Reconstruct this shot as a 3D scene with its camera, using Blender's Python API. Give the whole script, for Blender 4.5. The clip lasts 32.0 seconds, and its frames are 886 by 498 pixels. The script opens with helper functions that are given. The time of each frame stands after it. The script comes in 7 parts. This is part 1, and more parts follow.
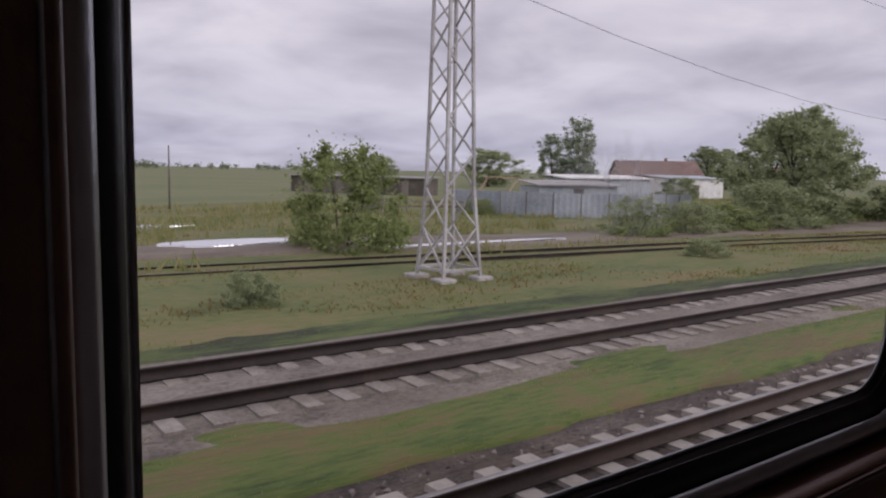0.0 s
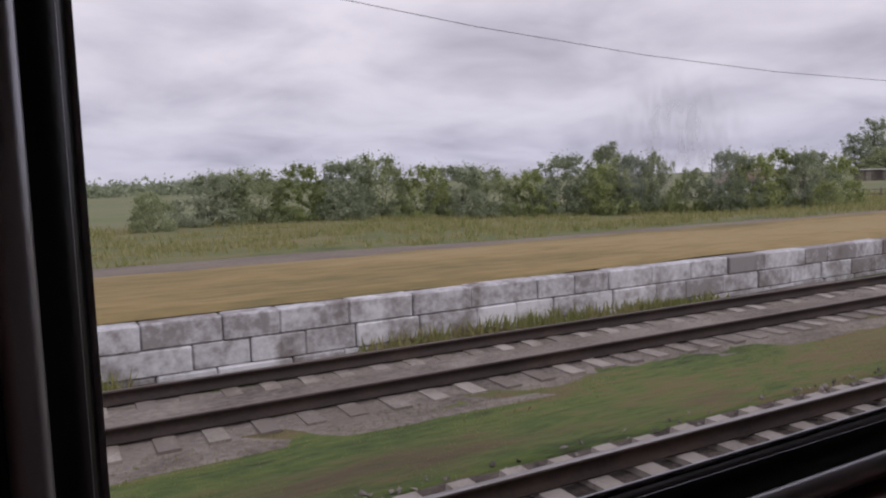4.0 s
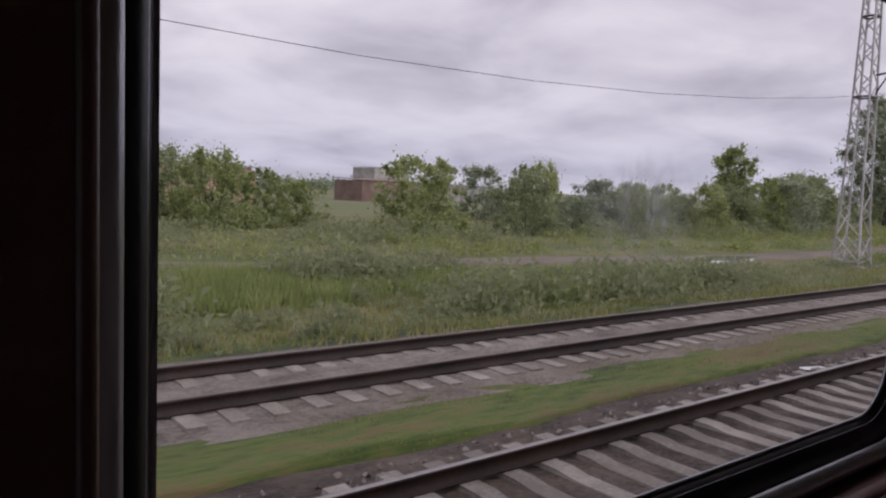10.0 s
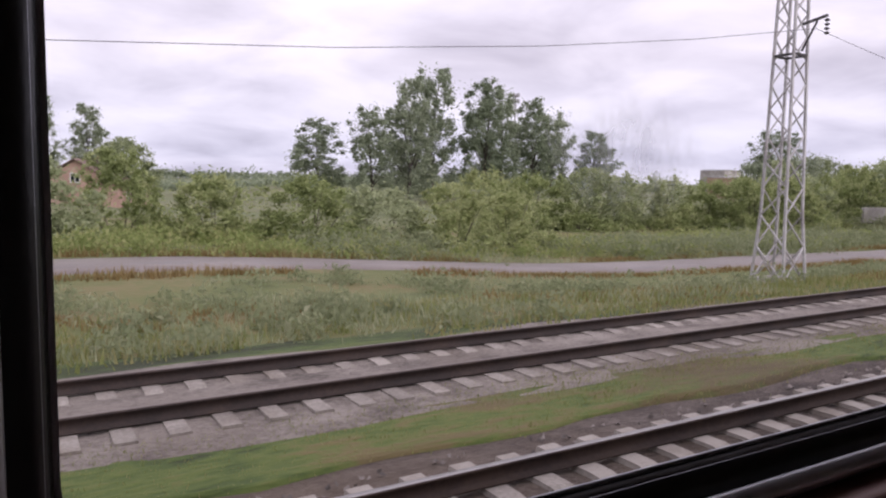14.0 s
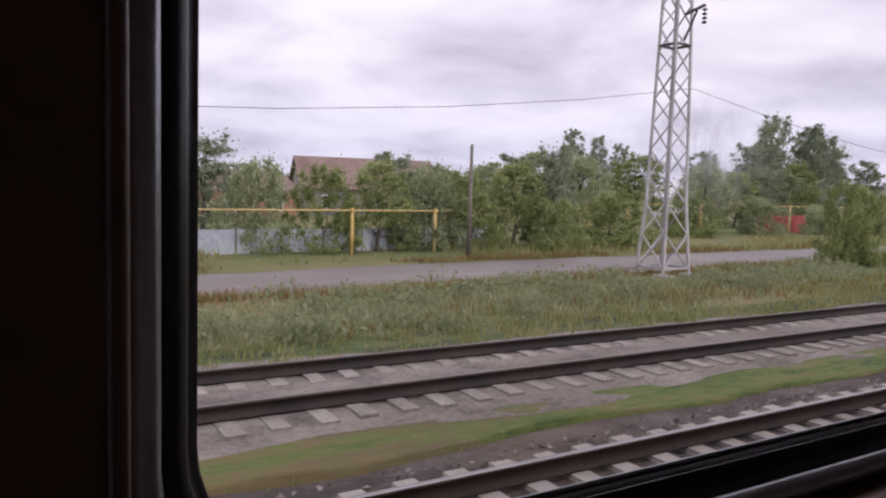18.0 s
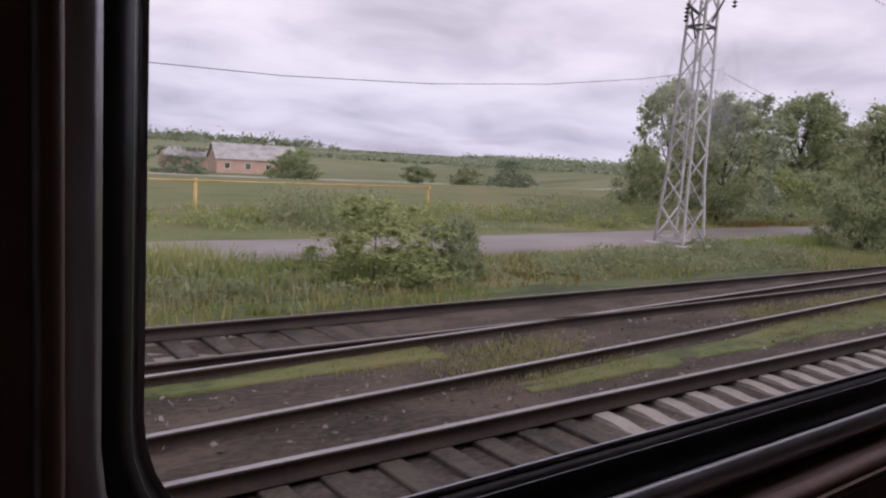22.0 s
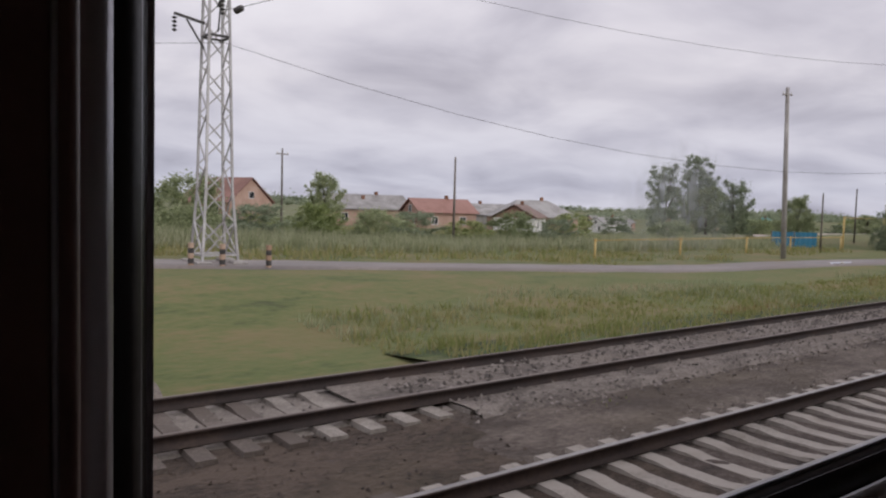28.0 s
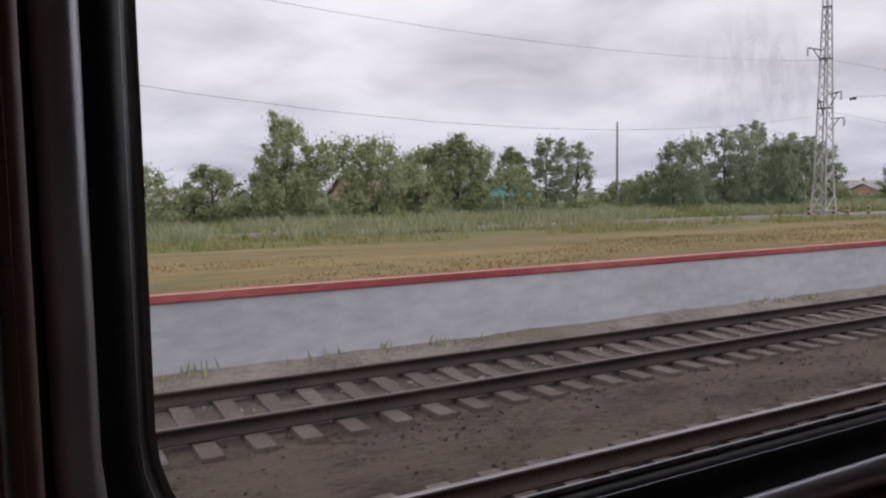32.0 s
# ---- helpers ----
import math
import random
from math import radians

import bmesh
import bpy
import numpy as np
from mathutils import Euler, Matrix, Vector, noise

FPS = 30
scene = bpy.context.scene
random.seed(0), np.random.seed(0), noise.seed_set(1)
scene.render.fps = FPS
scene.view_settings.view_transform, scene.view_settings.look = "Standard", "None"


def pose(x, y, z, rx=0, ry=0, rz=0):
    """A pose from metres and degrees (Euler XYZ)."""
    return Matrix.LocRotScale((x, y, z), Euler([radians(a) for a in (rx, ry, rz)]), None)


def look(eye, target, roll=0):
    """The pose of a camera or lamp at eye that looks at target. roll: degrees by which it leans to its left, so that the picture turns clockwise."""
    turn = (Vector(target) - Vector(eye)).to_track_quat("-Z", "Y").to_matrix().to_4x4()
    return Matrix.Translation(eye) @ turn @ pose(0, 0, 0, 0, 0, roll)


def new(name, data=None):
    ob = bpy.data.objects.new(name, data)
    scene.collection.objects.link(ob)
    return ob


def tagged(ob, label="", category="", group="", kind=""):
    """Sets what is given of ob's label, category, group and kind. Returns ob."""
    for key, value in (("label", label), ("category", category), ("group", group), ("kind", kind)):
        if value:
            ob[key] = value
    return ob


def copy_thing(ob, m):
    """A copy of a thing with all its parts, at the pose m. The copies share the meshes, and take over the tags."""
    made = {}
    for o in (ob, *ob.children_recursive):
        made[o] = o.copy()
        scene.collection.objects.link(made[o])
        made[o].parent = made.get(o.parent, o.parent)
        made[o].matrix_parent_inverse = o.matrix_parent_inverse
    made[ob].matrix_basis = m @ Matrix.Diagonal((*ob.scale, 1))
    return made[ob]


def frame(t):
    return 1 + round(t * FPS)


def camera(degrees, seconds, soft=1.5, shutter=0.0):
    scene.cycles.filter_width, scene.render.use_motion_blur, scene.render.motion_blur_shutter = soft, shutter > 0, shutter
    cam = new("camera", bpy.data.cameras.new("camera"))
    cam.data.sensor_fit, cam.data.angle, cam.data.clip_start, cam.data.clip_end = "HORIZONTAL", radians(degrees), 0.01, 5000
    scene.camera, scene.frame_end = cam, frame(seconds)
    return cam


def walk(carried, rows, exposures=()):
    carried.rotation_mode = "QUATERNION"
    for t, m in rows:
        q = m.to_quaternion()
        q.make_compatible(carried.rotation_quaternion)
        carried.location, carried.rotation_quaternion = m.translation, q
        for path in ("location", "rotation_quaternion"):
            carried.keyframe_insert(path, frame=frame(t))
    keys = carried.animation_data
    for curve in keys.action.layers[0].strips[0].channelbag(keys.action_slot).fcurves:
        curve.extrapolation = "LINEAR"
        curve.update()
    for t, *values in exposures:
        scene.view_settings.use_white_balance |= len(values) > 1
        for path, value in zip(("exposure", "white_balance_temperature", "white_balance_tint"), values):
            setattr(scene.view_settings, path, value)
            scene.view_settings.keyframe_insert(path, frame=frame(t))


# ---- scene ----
cam = camera(62.19, 32.0, soft=2.2)
walk(cam, [
    (0.0, pose(-0.006, 0.450, 2.672, 83.92, -1.06, -36.29)),
    (1.0, pose(-26.003, 0.647, 2.589, 81.04, -0.33, -39.33)),
    (2.0, pose(-51.999, 0.654, 2.595, 80.29, 0.04, -39.13)),
    (2.5, pose(-64.992, 0.676, 2.565, 82.28, 0.54, -39.67)),
    (4.5, pose(-116.946, 0.618, 2.546, 84.37, 1.90, -26.92)),
    (5.0, pose(-129.960, 0.621, 2.568, 82.73, 0.79, -29.01)),
    (6.0, pose(-155.977, 0.599, 2.568, 85.06, -0.13, -30.64)),
    (7.0, pose(-181.989, 0.559, 2.580, 85.55, -0.19, -32.28)),
    (8.0, pose(-207.992, 0.592, 2.606, 84.23, -1.42, -38.17)),
    (9.0, pose(-234.010, 0.630, 2.628, 86.84, -2.45, -39.25)),
    (10.0, pose(-260.017, 0.654, 2.598, 85.32, -2.28, -37.89)),
    (11.0, pose(-285.762, 0.652, 2.554, 86.07, -2.20, -34.76)),
    (12.0, pose(-312.015, 0.584, 2.562, 86.08, -2.05, -31.57)),
    (13.0, pose(-337.998, 0.590, 2.565, 85.27, -0.54, -31.66)),
    (16.0, pose(-415.985, 0.537, 2.540, 84.04, -2.04, -29.49)),
    (17.0, pose(-441.991, 0.537, 2.539, 84.37, -1.29, -30.08)),
    (18.0, pose(-467.998, 0.563, 2.556, 85.10, -1.83, -30.82)),
    (19.0, pose(-493.989, 0.531, 2.567, 84.66, -1.69, -33.75)),
    (20.0, pose(-519.673, 0.531, 2.559, 85.49, -1.80, -33.29)),
    (21.0, pose(-545.672, 0.544, 2.558, 85.24, -3.00, -33.37)),
    (22.0, pose(-571.796, 0.749, 2.485, 82.71, -3.69, -36.57)),
    (23.0, pose(-597.979, 0.846, 2.524, 81.56, -2.99, -35.23)),
    (24.0, pose(-623.993, 0.757, 2.586, 81.69, -2.14, -35.35)),
    (25.0, pose(-650.001, 0.685, 2.612, 83.10, -1.57, -35.87)),
    (26.0, pose(-676.004, 0.655, 2.603, 84.36, -1.31, -33.54)),
    (26.5, pose(-689.012, 0.639, 2.599, 86.86, -0.98, -33.99)),
    (28.5, pose(-740.996, 0.556, 2.657, 86.51, -1.54, -36.91)),
    (29.0, pose(-753.994, 0.455, 2.625, 86.13, -2.11, -34.95)),
    (30.0, pose(-779.991, 0.603, 2.582, 86.04, -0.71, -32.92)),
    (31.0, pose(-805.988, 0.631, 2.529, 85.50, -0.01, -31.38)),
    (32.0, pose(-831.961, 0.730, 2.434, 85.76, 0.94, -28.93)),
], exposures=[(0.0, -0.32, 6350, 19), (1.0, 0.08, 6350, 19), (2.5, 0.06, 6350, 20), (4.5, -0.3, 6350, 18), (5.0, -0.16, 6350, 18), (6.0, -0.42, 6350, 18), (7.0, -0.04, 6350, 19), (8.0, 0.06, 6350, 20), (9.0, -0.32, 6350, 19), (10.0, -0.26, 6350, 19), (11.0, 0.0, 6350, 19), (12.0, 0.1, 6350, 20), (13.0, 0.18, 6350, 21), (16.0, 0.3, 6300, 22), (17.0, 0.25, 6250, 22), (18.0, 0.15, 6350, 21), (19.0, 0.0, 6350, 21), (20.0, 0.3, 6300, 21), (21.0, 0.52, 6200, 30), (22.0, 0.02, 6350, 23), (23.0, 0.14, 6500, 21), (24.0, 0.34, 6480, 20), (25.0, 0.74, 6020, 27), (26.0, 0.28, 6400, 18), (28.5, -0.24, 6450, 13), (30.0, -0.2, 6450, 13), (31.0, 0.02, 6450, 13), (32.0, -0.05, 6450, 13)])

# ---- world, sun, exposure ----
scene.view_settings.exposure = 0.0
SUN_DIR = (0.25, -0.83, 0.50)
world = bpy.data.worlds.new("overcast_sky")
scene.world = world
world.use_nodes = True
wt = world.node_tree
wt.nodes.clear()


def wnode(kind, **kw):
    n = wt.nodes.new(kind)
    for k, v in kw.items():
        n.inputs[k].default_value = v
    return n


def wmath(op, a, b=None):
    n = wt.nodes.new("ShaderNodeMath")
    n.operation = op
    for i, v in enumerate((a, b)):
        if v is None:
            continue
        if isinstance(v, (int, float)):
            n.inputs[i].default_value = v
        else:
            wt.links.new(v, n.inputs[i])
    return n.outputs[0]


def wramp(fac, stops):
    n = wt.nodes.new("ShaderNodeValToRGB")
    while len(n.color_ramp.elements) < len(stops):
        n.color_ramp.elements.new(0.5)
    for e, (p, c) in zip(n.color_ramp.elements, stops):
        e.position, e.color = p, (*c, 1)
    wt.links.new(fac, n.inputs[0])
    return n.outputs[0]


def wmix(fac, a, b, blend="MIX"):
    n = wt.nodes.new("ShaderNodeMix")
    n.data_type, n.blend_type = "RGBA", blend
    for i, v in ((0, fac), (6, a), (7, b)):
        if isinstance(v, (int, float)):
            n.inputs[i].default_value = v
        else:
            wt.links.new(v, n.inputs[i])
    return n.outputs[2]


sky = wt.nodes.new("ShaderNodeTexSky")
sky.sky_type = "NISHITA"
sky.sun_disc = False
sky.sun_elevation, sky.sun_rotation = radians(34), radians(155)
sky_dim = wmix(1.0, sky.outputs[0], wt.nodes.new("ShaderNodeRGB").outputs[0], "MULTIPLY")
wt.nodes["RGB"].outputs[0].default_value = (0.1, 0.1, 0.1, 1)
wcoord = wt.nodes.new("ShaderNodeTexCoord")
wsep = wt.nodes.new("ShaderNodeSeparateXYZ")
wt.links.new(wcoord.outputs["Generated"], wsep.inputs[0])
up = wmath("MAXIMUM", wsep.outputs[2], 0.0)
# a flat layer of cloud: the direction is laid onto a plane overhead
lift = wmath("ADD", up, 0.22)
wcomb = wt.nodes.new("ShaderNodeCombineXYZ")
wt.links.new(wmath("DIVIDE", wsep.outputs[0], lift), wcomb.inputs[0])
wt.links.new(wmath("DIVIDE", wsep.outputs[1], lift), wcomb.inputs[1])
cloud = wnode("ShaderNodeTexNoise", Scale=1.7, Detail=6.0, Roughness=0.5, Distortion=0.3)
wt.links.new(wcomb.outputs[0], cloud.inputs["Vector"])
cloud_b = wnode("ShaderNodeTexNoise", Scale=0.35, Detail=3.0, Roughness=0.5)
wt.links.new(wcomb.outputs[0], cloud_b.inputs["Vector"])
tone = wmath("ADD", wmath("MULTIPLY", cloud.outputs[0], 0.6), wmath("MULTIPLY", cloud_b.outputs[0], 0.4))
cloud_col = wramp(tone, [(0.36, (0.54, 0.518, 0.58)), (0.46, (0.71, 0.685, 0.745)), (0.55, (0.86, 0.83, 0.875)), (0.68, (0.99, 0.965, 0.995))])
grade = wramp(up, [(0.0, (0.86, 0.89, 0.95)), (0.03, (0.80, 0.84, 0.92)), (0.08, (0.88, 0.90, 0.95)), (0.16, (1.0, 1.0, 1.0)), (0.35, (1.02, 1.02, 1.02)), (1.0, (1.0, 1.0, 1.0))])
grey = wmix(1.0, cloud_col, grade, "MULTIPLY")
# an overcast sky is brighter overhead than at the horizon
lum = wmath("ADD", 1.0, wmath("MULTIPLY", wmath("POWER", up, 1.6), 0.55))
over = wmix(0.93, sky_dim, grey)
wbg = wt.nodes.new("ShaderNodeBackground")
wt.links.new(over, wbg.inputs[0])
wt.links.new(lum, wbg.inputs[1])
wout = wt.nodes.new("ShaderNodeOutputWorld")
wt.links.new(wbg.outputs[0], wout.inputs[0])

sun_data = bpy.data.lights.new("sun", "SUN")
sun_data.energy, sun_data.angle, sun_data.color = 1.35, radians(40), (1.0, 0.97, 0.93)
sun = new("sun", sun_data)
sun.matrix_world = look(Vector(SUN_DIR) * 200, (0, 0, 0))


# ---- materials ----
def mat(name, stops, big=0.6, small=14.0, rough=0.85, bump=0.25, metal=0.0, stretch=(1, 1, 1), rnd=0.12, dirt=None, dirt_scale=0.25, dirt_amount=0.5, island=0.0, bump_dist=0.02):
    """A worn surface: two scales of noise pick colours from stops, stains of the colour dirt lie over them."""
    m = bpy.data.materials.new(name)
    m.use_nodes = True
    t = m.node_tree
    t.nodes.clear()
    L = t.links.new
    out = t.nodes.new("ShaderNodeOutputMaterial")
    bs = t.nodes.new("ShaderNodeBsdfPrincipled")
    L(bs.outputs[0], out.inputs[0])
    geo = t.nodes.new("ShaderNodeNewGeometry")
    mp = t.nodes.new("ShaderNodeMapping")
    mp.inputs["Scale"].default_value = stretch
    L(geo.outputs["Position"], mp.inputs[0])

    def noise_tex(scale, detail=5.0, rg=0.6):
        n = t.nodes.new("ShaderNodeTexNoise")
        n.inputs["Scale"].default_value, n.inputs["Detail"].default_value, n.inputs["Roughness"].default_value = scale, detail, rg
        L(mp.outputs[0], n.inputs["Vector"])
        return n.outputs[0]

    def mth(op, a, b):
        n = t.nodes.new("ShaderNodeMath")
        n.operation = op
        for i, v in enumerate((a, b)):
            if isinstance(v, (int, float)):
                n.inputs[i].default_value = v
            else:
                L(v, n.inputs[i])
        return n.outputs[0]

    n1, n2 = noise_tex(big), noise_tex(small)
    f = mth("ADD", mth("MULTIPLY", n1, 0.6), mth("MULTIPLY", n2, 0.4))
    info = t.nodes.new("ShaderNodeObjectInfo")
    f = mth("ADD", f, mth("MULTIPLY", mth("SUBTRACT", info.outputs["Random"], 0.5), rnd))
    if island:
        f = mth("ADD", f, mth("MULTIPLY", mth("SUBTRACT", geo.outputs["Random Per Island"], 0.5), island))
    ramp = t.nodes.new("ShaderNodeValToRGB")
    while len(ramp.color_ramp.elements) < len(stops):
        ramp.color_ramp.elements.new(0.5)
    for i, (e, c) in enumerate(zip(ramp.color_ramp.elements, stops)):
        e.position, e.color = 0.39 + 0.22 * i / max(1, len(stops) - 1), (*c, 1)
    L(f, ramp.inputs[0])
    col = ramp.outputs[0]
    if dirt:
        d = t.nodes.new("ShaderNodeMapRange")
        d.inputs["From Min"].default_value, d.inputs["From Max"].default_value = 0.5, 0.68
        d.inputs["To Max"].default_value = dirt_amount
        L(noise_tex(dirt_scale, 8.0, 0.65), d.inputs[0])
        mx = t.nodes.new("ShaderNodeMix")
        mx.data_type = "RGBA"
        L(d.outputs[0], mx.inputs[0])
        L(col, mx.inputs[6])
        mx.inputs[7].default_value = (*dirt, 1)
        col = mx.outputs[2]
    L(col, bs.inputs["Base Color"])
    bs.inputs["Roughness"].default_value, bs.inputs["Metallic"].default_value = rough, metal
    if bump:
        b = t.nodes.new("ShaderNodeBump")
        b.inputs["Strength"].default_value, b.inputs["Distance"].default_value = bump, bump_dist
        L(n2, b.inputs["Height"])
        L(b.outputs[0], bs.inputs["Normal"])
    return m


def leaf_mat(name, dark, mid, light, glow=0.5):
    m = bpy.data.materials.new(name)
    m.use_nodes = True
    t = m.node_tree
    t.nodes.clear()
    L = t.links.new
    out = t.nodes.new("ShaderNodeOutputMaterial")
    geo = t.nodes.new("ShaderNodeNewGeometry")
    info = t.nodes.new("ShaderNodeObjectInfo")
    ns = t.nodes.new("ShaderNodeTexNoise")
    ns.inputs["Scale"].default_value = 0.9
    L(geo.outputs["Position"], ns.inputs["Vector"])
    a = t.nodes.new("ShaderNodeMath")
    a.operation = "MULTIPLY_ADD"
    a.inputs[1].default_value = 0.35
    L(geo.outputs["Random Per Island"], a.inputs[0])
    L(ns.outputs[0], a.inputs[2])
    b = t.nodes.new("ShaderNodeMath")
    b.operation = "MULTIPLY_ADD"
    b.inputs[1].default_value = 0.35
    L(info.outputs["Random"], b.inputs[0])
    L(a.outputs[0], b.inputs[2])
    ramp = t.nodes.new("ShaderNodeValToRGB")
    ramp.color_ramp.elements.new(0.5)
    for e, p, c in zip(ramp.color_ramp.elements, (0.5, 0.9, 1.25), (dark, mid, light)):
        e.position, e.color = min(1, p), (*c, 1)
    L(b.outputs[0], ramp.inputs[0])
    df, tr, mx = t.nodes.new("ShaderNodeBsdfDiffuse"), t.nodes.new("ShaderNodeBsdfTranslucent"), t.nodes.new("ShaderNodeMixShader")
    mx.inputs[0].default_value = glow
    L(ramp.outputs[0], df.inputs[0])
    L(ramp.outputs[0], tr.inputs[0])
    L(df.outputs[0], mx.inputs[1])
    L(tr.outputs[0], mx.inputs[2])
    L(mx.outputs[0], out.inputs[0])
    return m


M_GROUND = mat("meadow_ground", [(0.058, 0.072, 0.023), (0.101, 0.122, 0.036), (0.133, 0.133, 0.047), (0.172, 0.138, 0.061)], big=0.4, small=4.5, rough=0.95, bump=0.6, stretch=(0.55, 1, 1), dirt=(0.085, 0.12, 0.03), dirt_scale=0.06, dirt_amount=0.85, bump_dist=0.08)
M_FIELD = mat("far_field", [(0.085, 0.105, 0.04), (0.11, 0.135, 0.048), (0.15, 0.15, 0.07), (0.115, 0.135, 0.055)], big=0.02, small=0.12, rough=0.95, bump=0.0, stretch=(0.35, 1, 1))
M_DRYGRASS = mat("platform_turf", [(0.125, 0.108, 0.038), (0.19, 0.142, 0.05), (0.245, 0.178, 0.068), (0.28, 0.21, 0.095)], big=0.3, small=4.0, rough=0.95, bump=0.5, stretch=(0.25, 1, 1), bump_dist=0.06)
M_BALLAST = mat("ballast_stone", [(0.039, 0.029, 0.024), (0.082, 0.063, 0.052), (0.138, 0.113, 0.098)], big=1.6, small=16.0, rough=0.95, bump=1.0, stretch=(0.7, 1, 1), dirt=(0.12, 0.085, 0.055), dirt_scale=0.4, bump_dist=0.05)
M_STONE = mat("loose_stone", [(0.07, 0.06, 0.053), (0.14, 0.12, 0.106), (0.24, 0.21, 0.19)], big=3, small=30, rough=0.95, bump=0.3, island=0.5)
M_OILBED = mat("oil_stained_ballast", [(0.023, 0.016, 0.010), (0.052, 0.037, 0.027), (0.097, 0.071, 0.053)], big=1.3, small=14.0, rough=0.95, bump=1.0, stretch=(0.6, 1, 1), dirt=(0.085, 0.068, 0.04), dirt_scale=0.5, bump_dist=0.06)
M_BROWNBED = mat("brown_ballast", [(0.062, 0.048, 0.039), (0.118, 0.095, 0.078), (0.190, 0.158, 0.134)], big=1.5, small=15.0, rough=0.95, bump=1.0, stretch=(0.65, 1, 1), dirt=(0.10, 0.078, 0.052), dirt_scale=0.45, bump_dist=0.05)
M_PALEBED = mat("pale_ballast", [(0.105, 0.088, 0.076), (0.195, 0.168, 0.146), (0.275, 0.245, 0.215)], big=1.6, small=16.0, rough=0.95, bump=1.0, stretch=(0.7, 1, 1), dirt=(0.10, 0.075, 0.055), dirt_scale=0.4, dirt_amount=0.6, bump_dist=0.05)
M_SLEEPER = mat("concrete_sleeper", [(0.173, 0.150, 0.131), (0.253, 0.228, 0.199), (0.345, 0.313, 0.276)], big=1.3, small=25, rough=0.9, bump=0.3, rnd=0.25, dirt=(0.14, 0.11, 0.08), dirt_scale=1.1)
M_DUSTSLEEPER = mat("oil_dusted_sleeper", [(0.105, 0.085, 0.072), (0.165, 0.140, 0.120), (0.24, 0.21, 0.185)], big=1.3, small=25, rough=0.9, bump=0.3, rnd=0.25, dirt=(0.09, 0.066, 0.048), dirt_scale=1.1)
M_TIMBER = mat("tarred_timber", [(0.022, 0.018, 0.015), (0.045, 0.036, 0.03), (0.08, 0.065, 0.05)], big=1.5, small=20, rough=0.9, bump=0.5, rnd=0.2)
M_RAIL = mat("rusty_rail", [(0.021, 0.014, 0.012), (0.036, 0.023, 0.019), (0.054, 0.035, 0.026)], big=1.0, small=18, rough=0.7, bump=0.2, metal=0.3)
M_RAILTOP = mat("worn_rail_head", [(0.25, 0.23, 0.22), (0.36, 0.34, 0.33)], big=0.7, small=9, rough=0.38, bump=0.05, metal=0.8)
M_RUSTTOP = mat("dull_rail_head", [(0.13, 0.10, 0.085), (0.19, 0.16, 0.14)], big=0.7, small=9, rough=0.5, bump=0.05, metal=0.5)
M_ASPHALT = mat("worn_asphalt", [(0.15, 0.125, 0.112), (0.21, 0.18, 0.163), (0.265, 0.235, 0.215)], big=0.35, small=12, rough=0.5, bump=0.3, stretch=(0.5, 1, 1), dirt=(0.10, 0.09, 0.085), dirt_scale=0.7, dirt_amount=0.7)
M_MUD = mat("wet_dirt_track", [(0.11, 0.085, 0.065), (0.17, 0.135, 0.10), (0.23, 0.185, 0.14)], big=0.5, small=9, rough=0.7, bump=0.4, stretch=(0.5, 1, 1), dirt=(0.08, 0.09, 0.03), dirt_scale=0.5)
M_STEEL = mat("grey_galvanised_steel", [(0.30, 0.29, 0.29), (0.42, 0.41, 0.41), (0.52, 0.51, 0.51)], big=0.8, small=15, rough=0.6, bump=0.1, metal=0.2, dirt=(0.20, 0.14, 0.10), dirt_scale=1.5, dirt_amount=0.35)
M_DARKSTEEL = mat("dark_steel", [(0.04, 0.038, 0.038), (0.075, 0.07, 0.07)], big=1, small=15, rough=0.6, bump=0.1, metal=0.3)
M_CONCRETE = mat("grey_concrete", [(0.27, 0.25, 0.235), (0.36, 0.34, 0.32), (0.46, 0.44, 0.42)], big=0.5, small=10, rough=0.9, bump=0.35, dirt=(0.17, 0.15, 0.12), dirt_scale=0.4)
M_SLAB = mat("weathered_slab", [(0.22, 0.185, 0.17), (0.31, 0.27, 0.255), (0.40, 0.36, 0.34)], big=0.4, small=9, rough=0.9, bump=0.35, stretch=(0.5, 1, 1), rnd=0.25, dirt=(0.20, 0.155, 0.12), dirt_scale=0.35)
M_WHITEWASH = mat("flaking_whitewash", [(0.24, 0.225, 0.225), (0.46, 0.46, 0.48), (0.62, 0.62, 0.645)], big=0.7, small=7, rough=0.9, bump=0.35, rnd=0.22, dirt=(0.12, 0.095, 0.08), dirt_scale=0.9, dirt_amount=0.95)
M_PLATWALL = mat("blue_grey_limewash", [(0.31, 0.325, 0.36), (0.375, 0.39, 0.43), (0.44, 0.455, 0.50)], big=0.35, small=5, rough=0.9, bump=0.12, stretch=(0.4, 1, 1), dirt=(0.29, 0.285, 0.295), dirt_scale=0.55, dirt_amount=0.7, rnd=0.0)
M_RED = mat("faded_red_paint", [(0.20, 0.026, 0.034), (0.28, 0.04, 0.05), (0.33, 0.085, 0.085)], big=0.8, small=9, rough=0.8, bump=0.1, stretch=(0.4, 1, 1), rnd=0.0)
M_CREAM = mat("pale_edge_paint", [(0.34, 0.22, 0.15), (0.46, 0.34, 0.26)], big=0.6, small=8, rough=0.85, bump=0.1, stretch=(0.4, 1, 1), rnd=0.0)
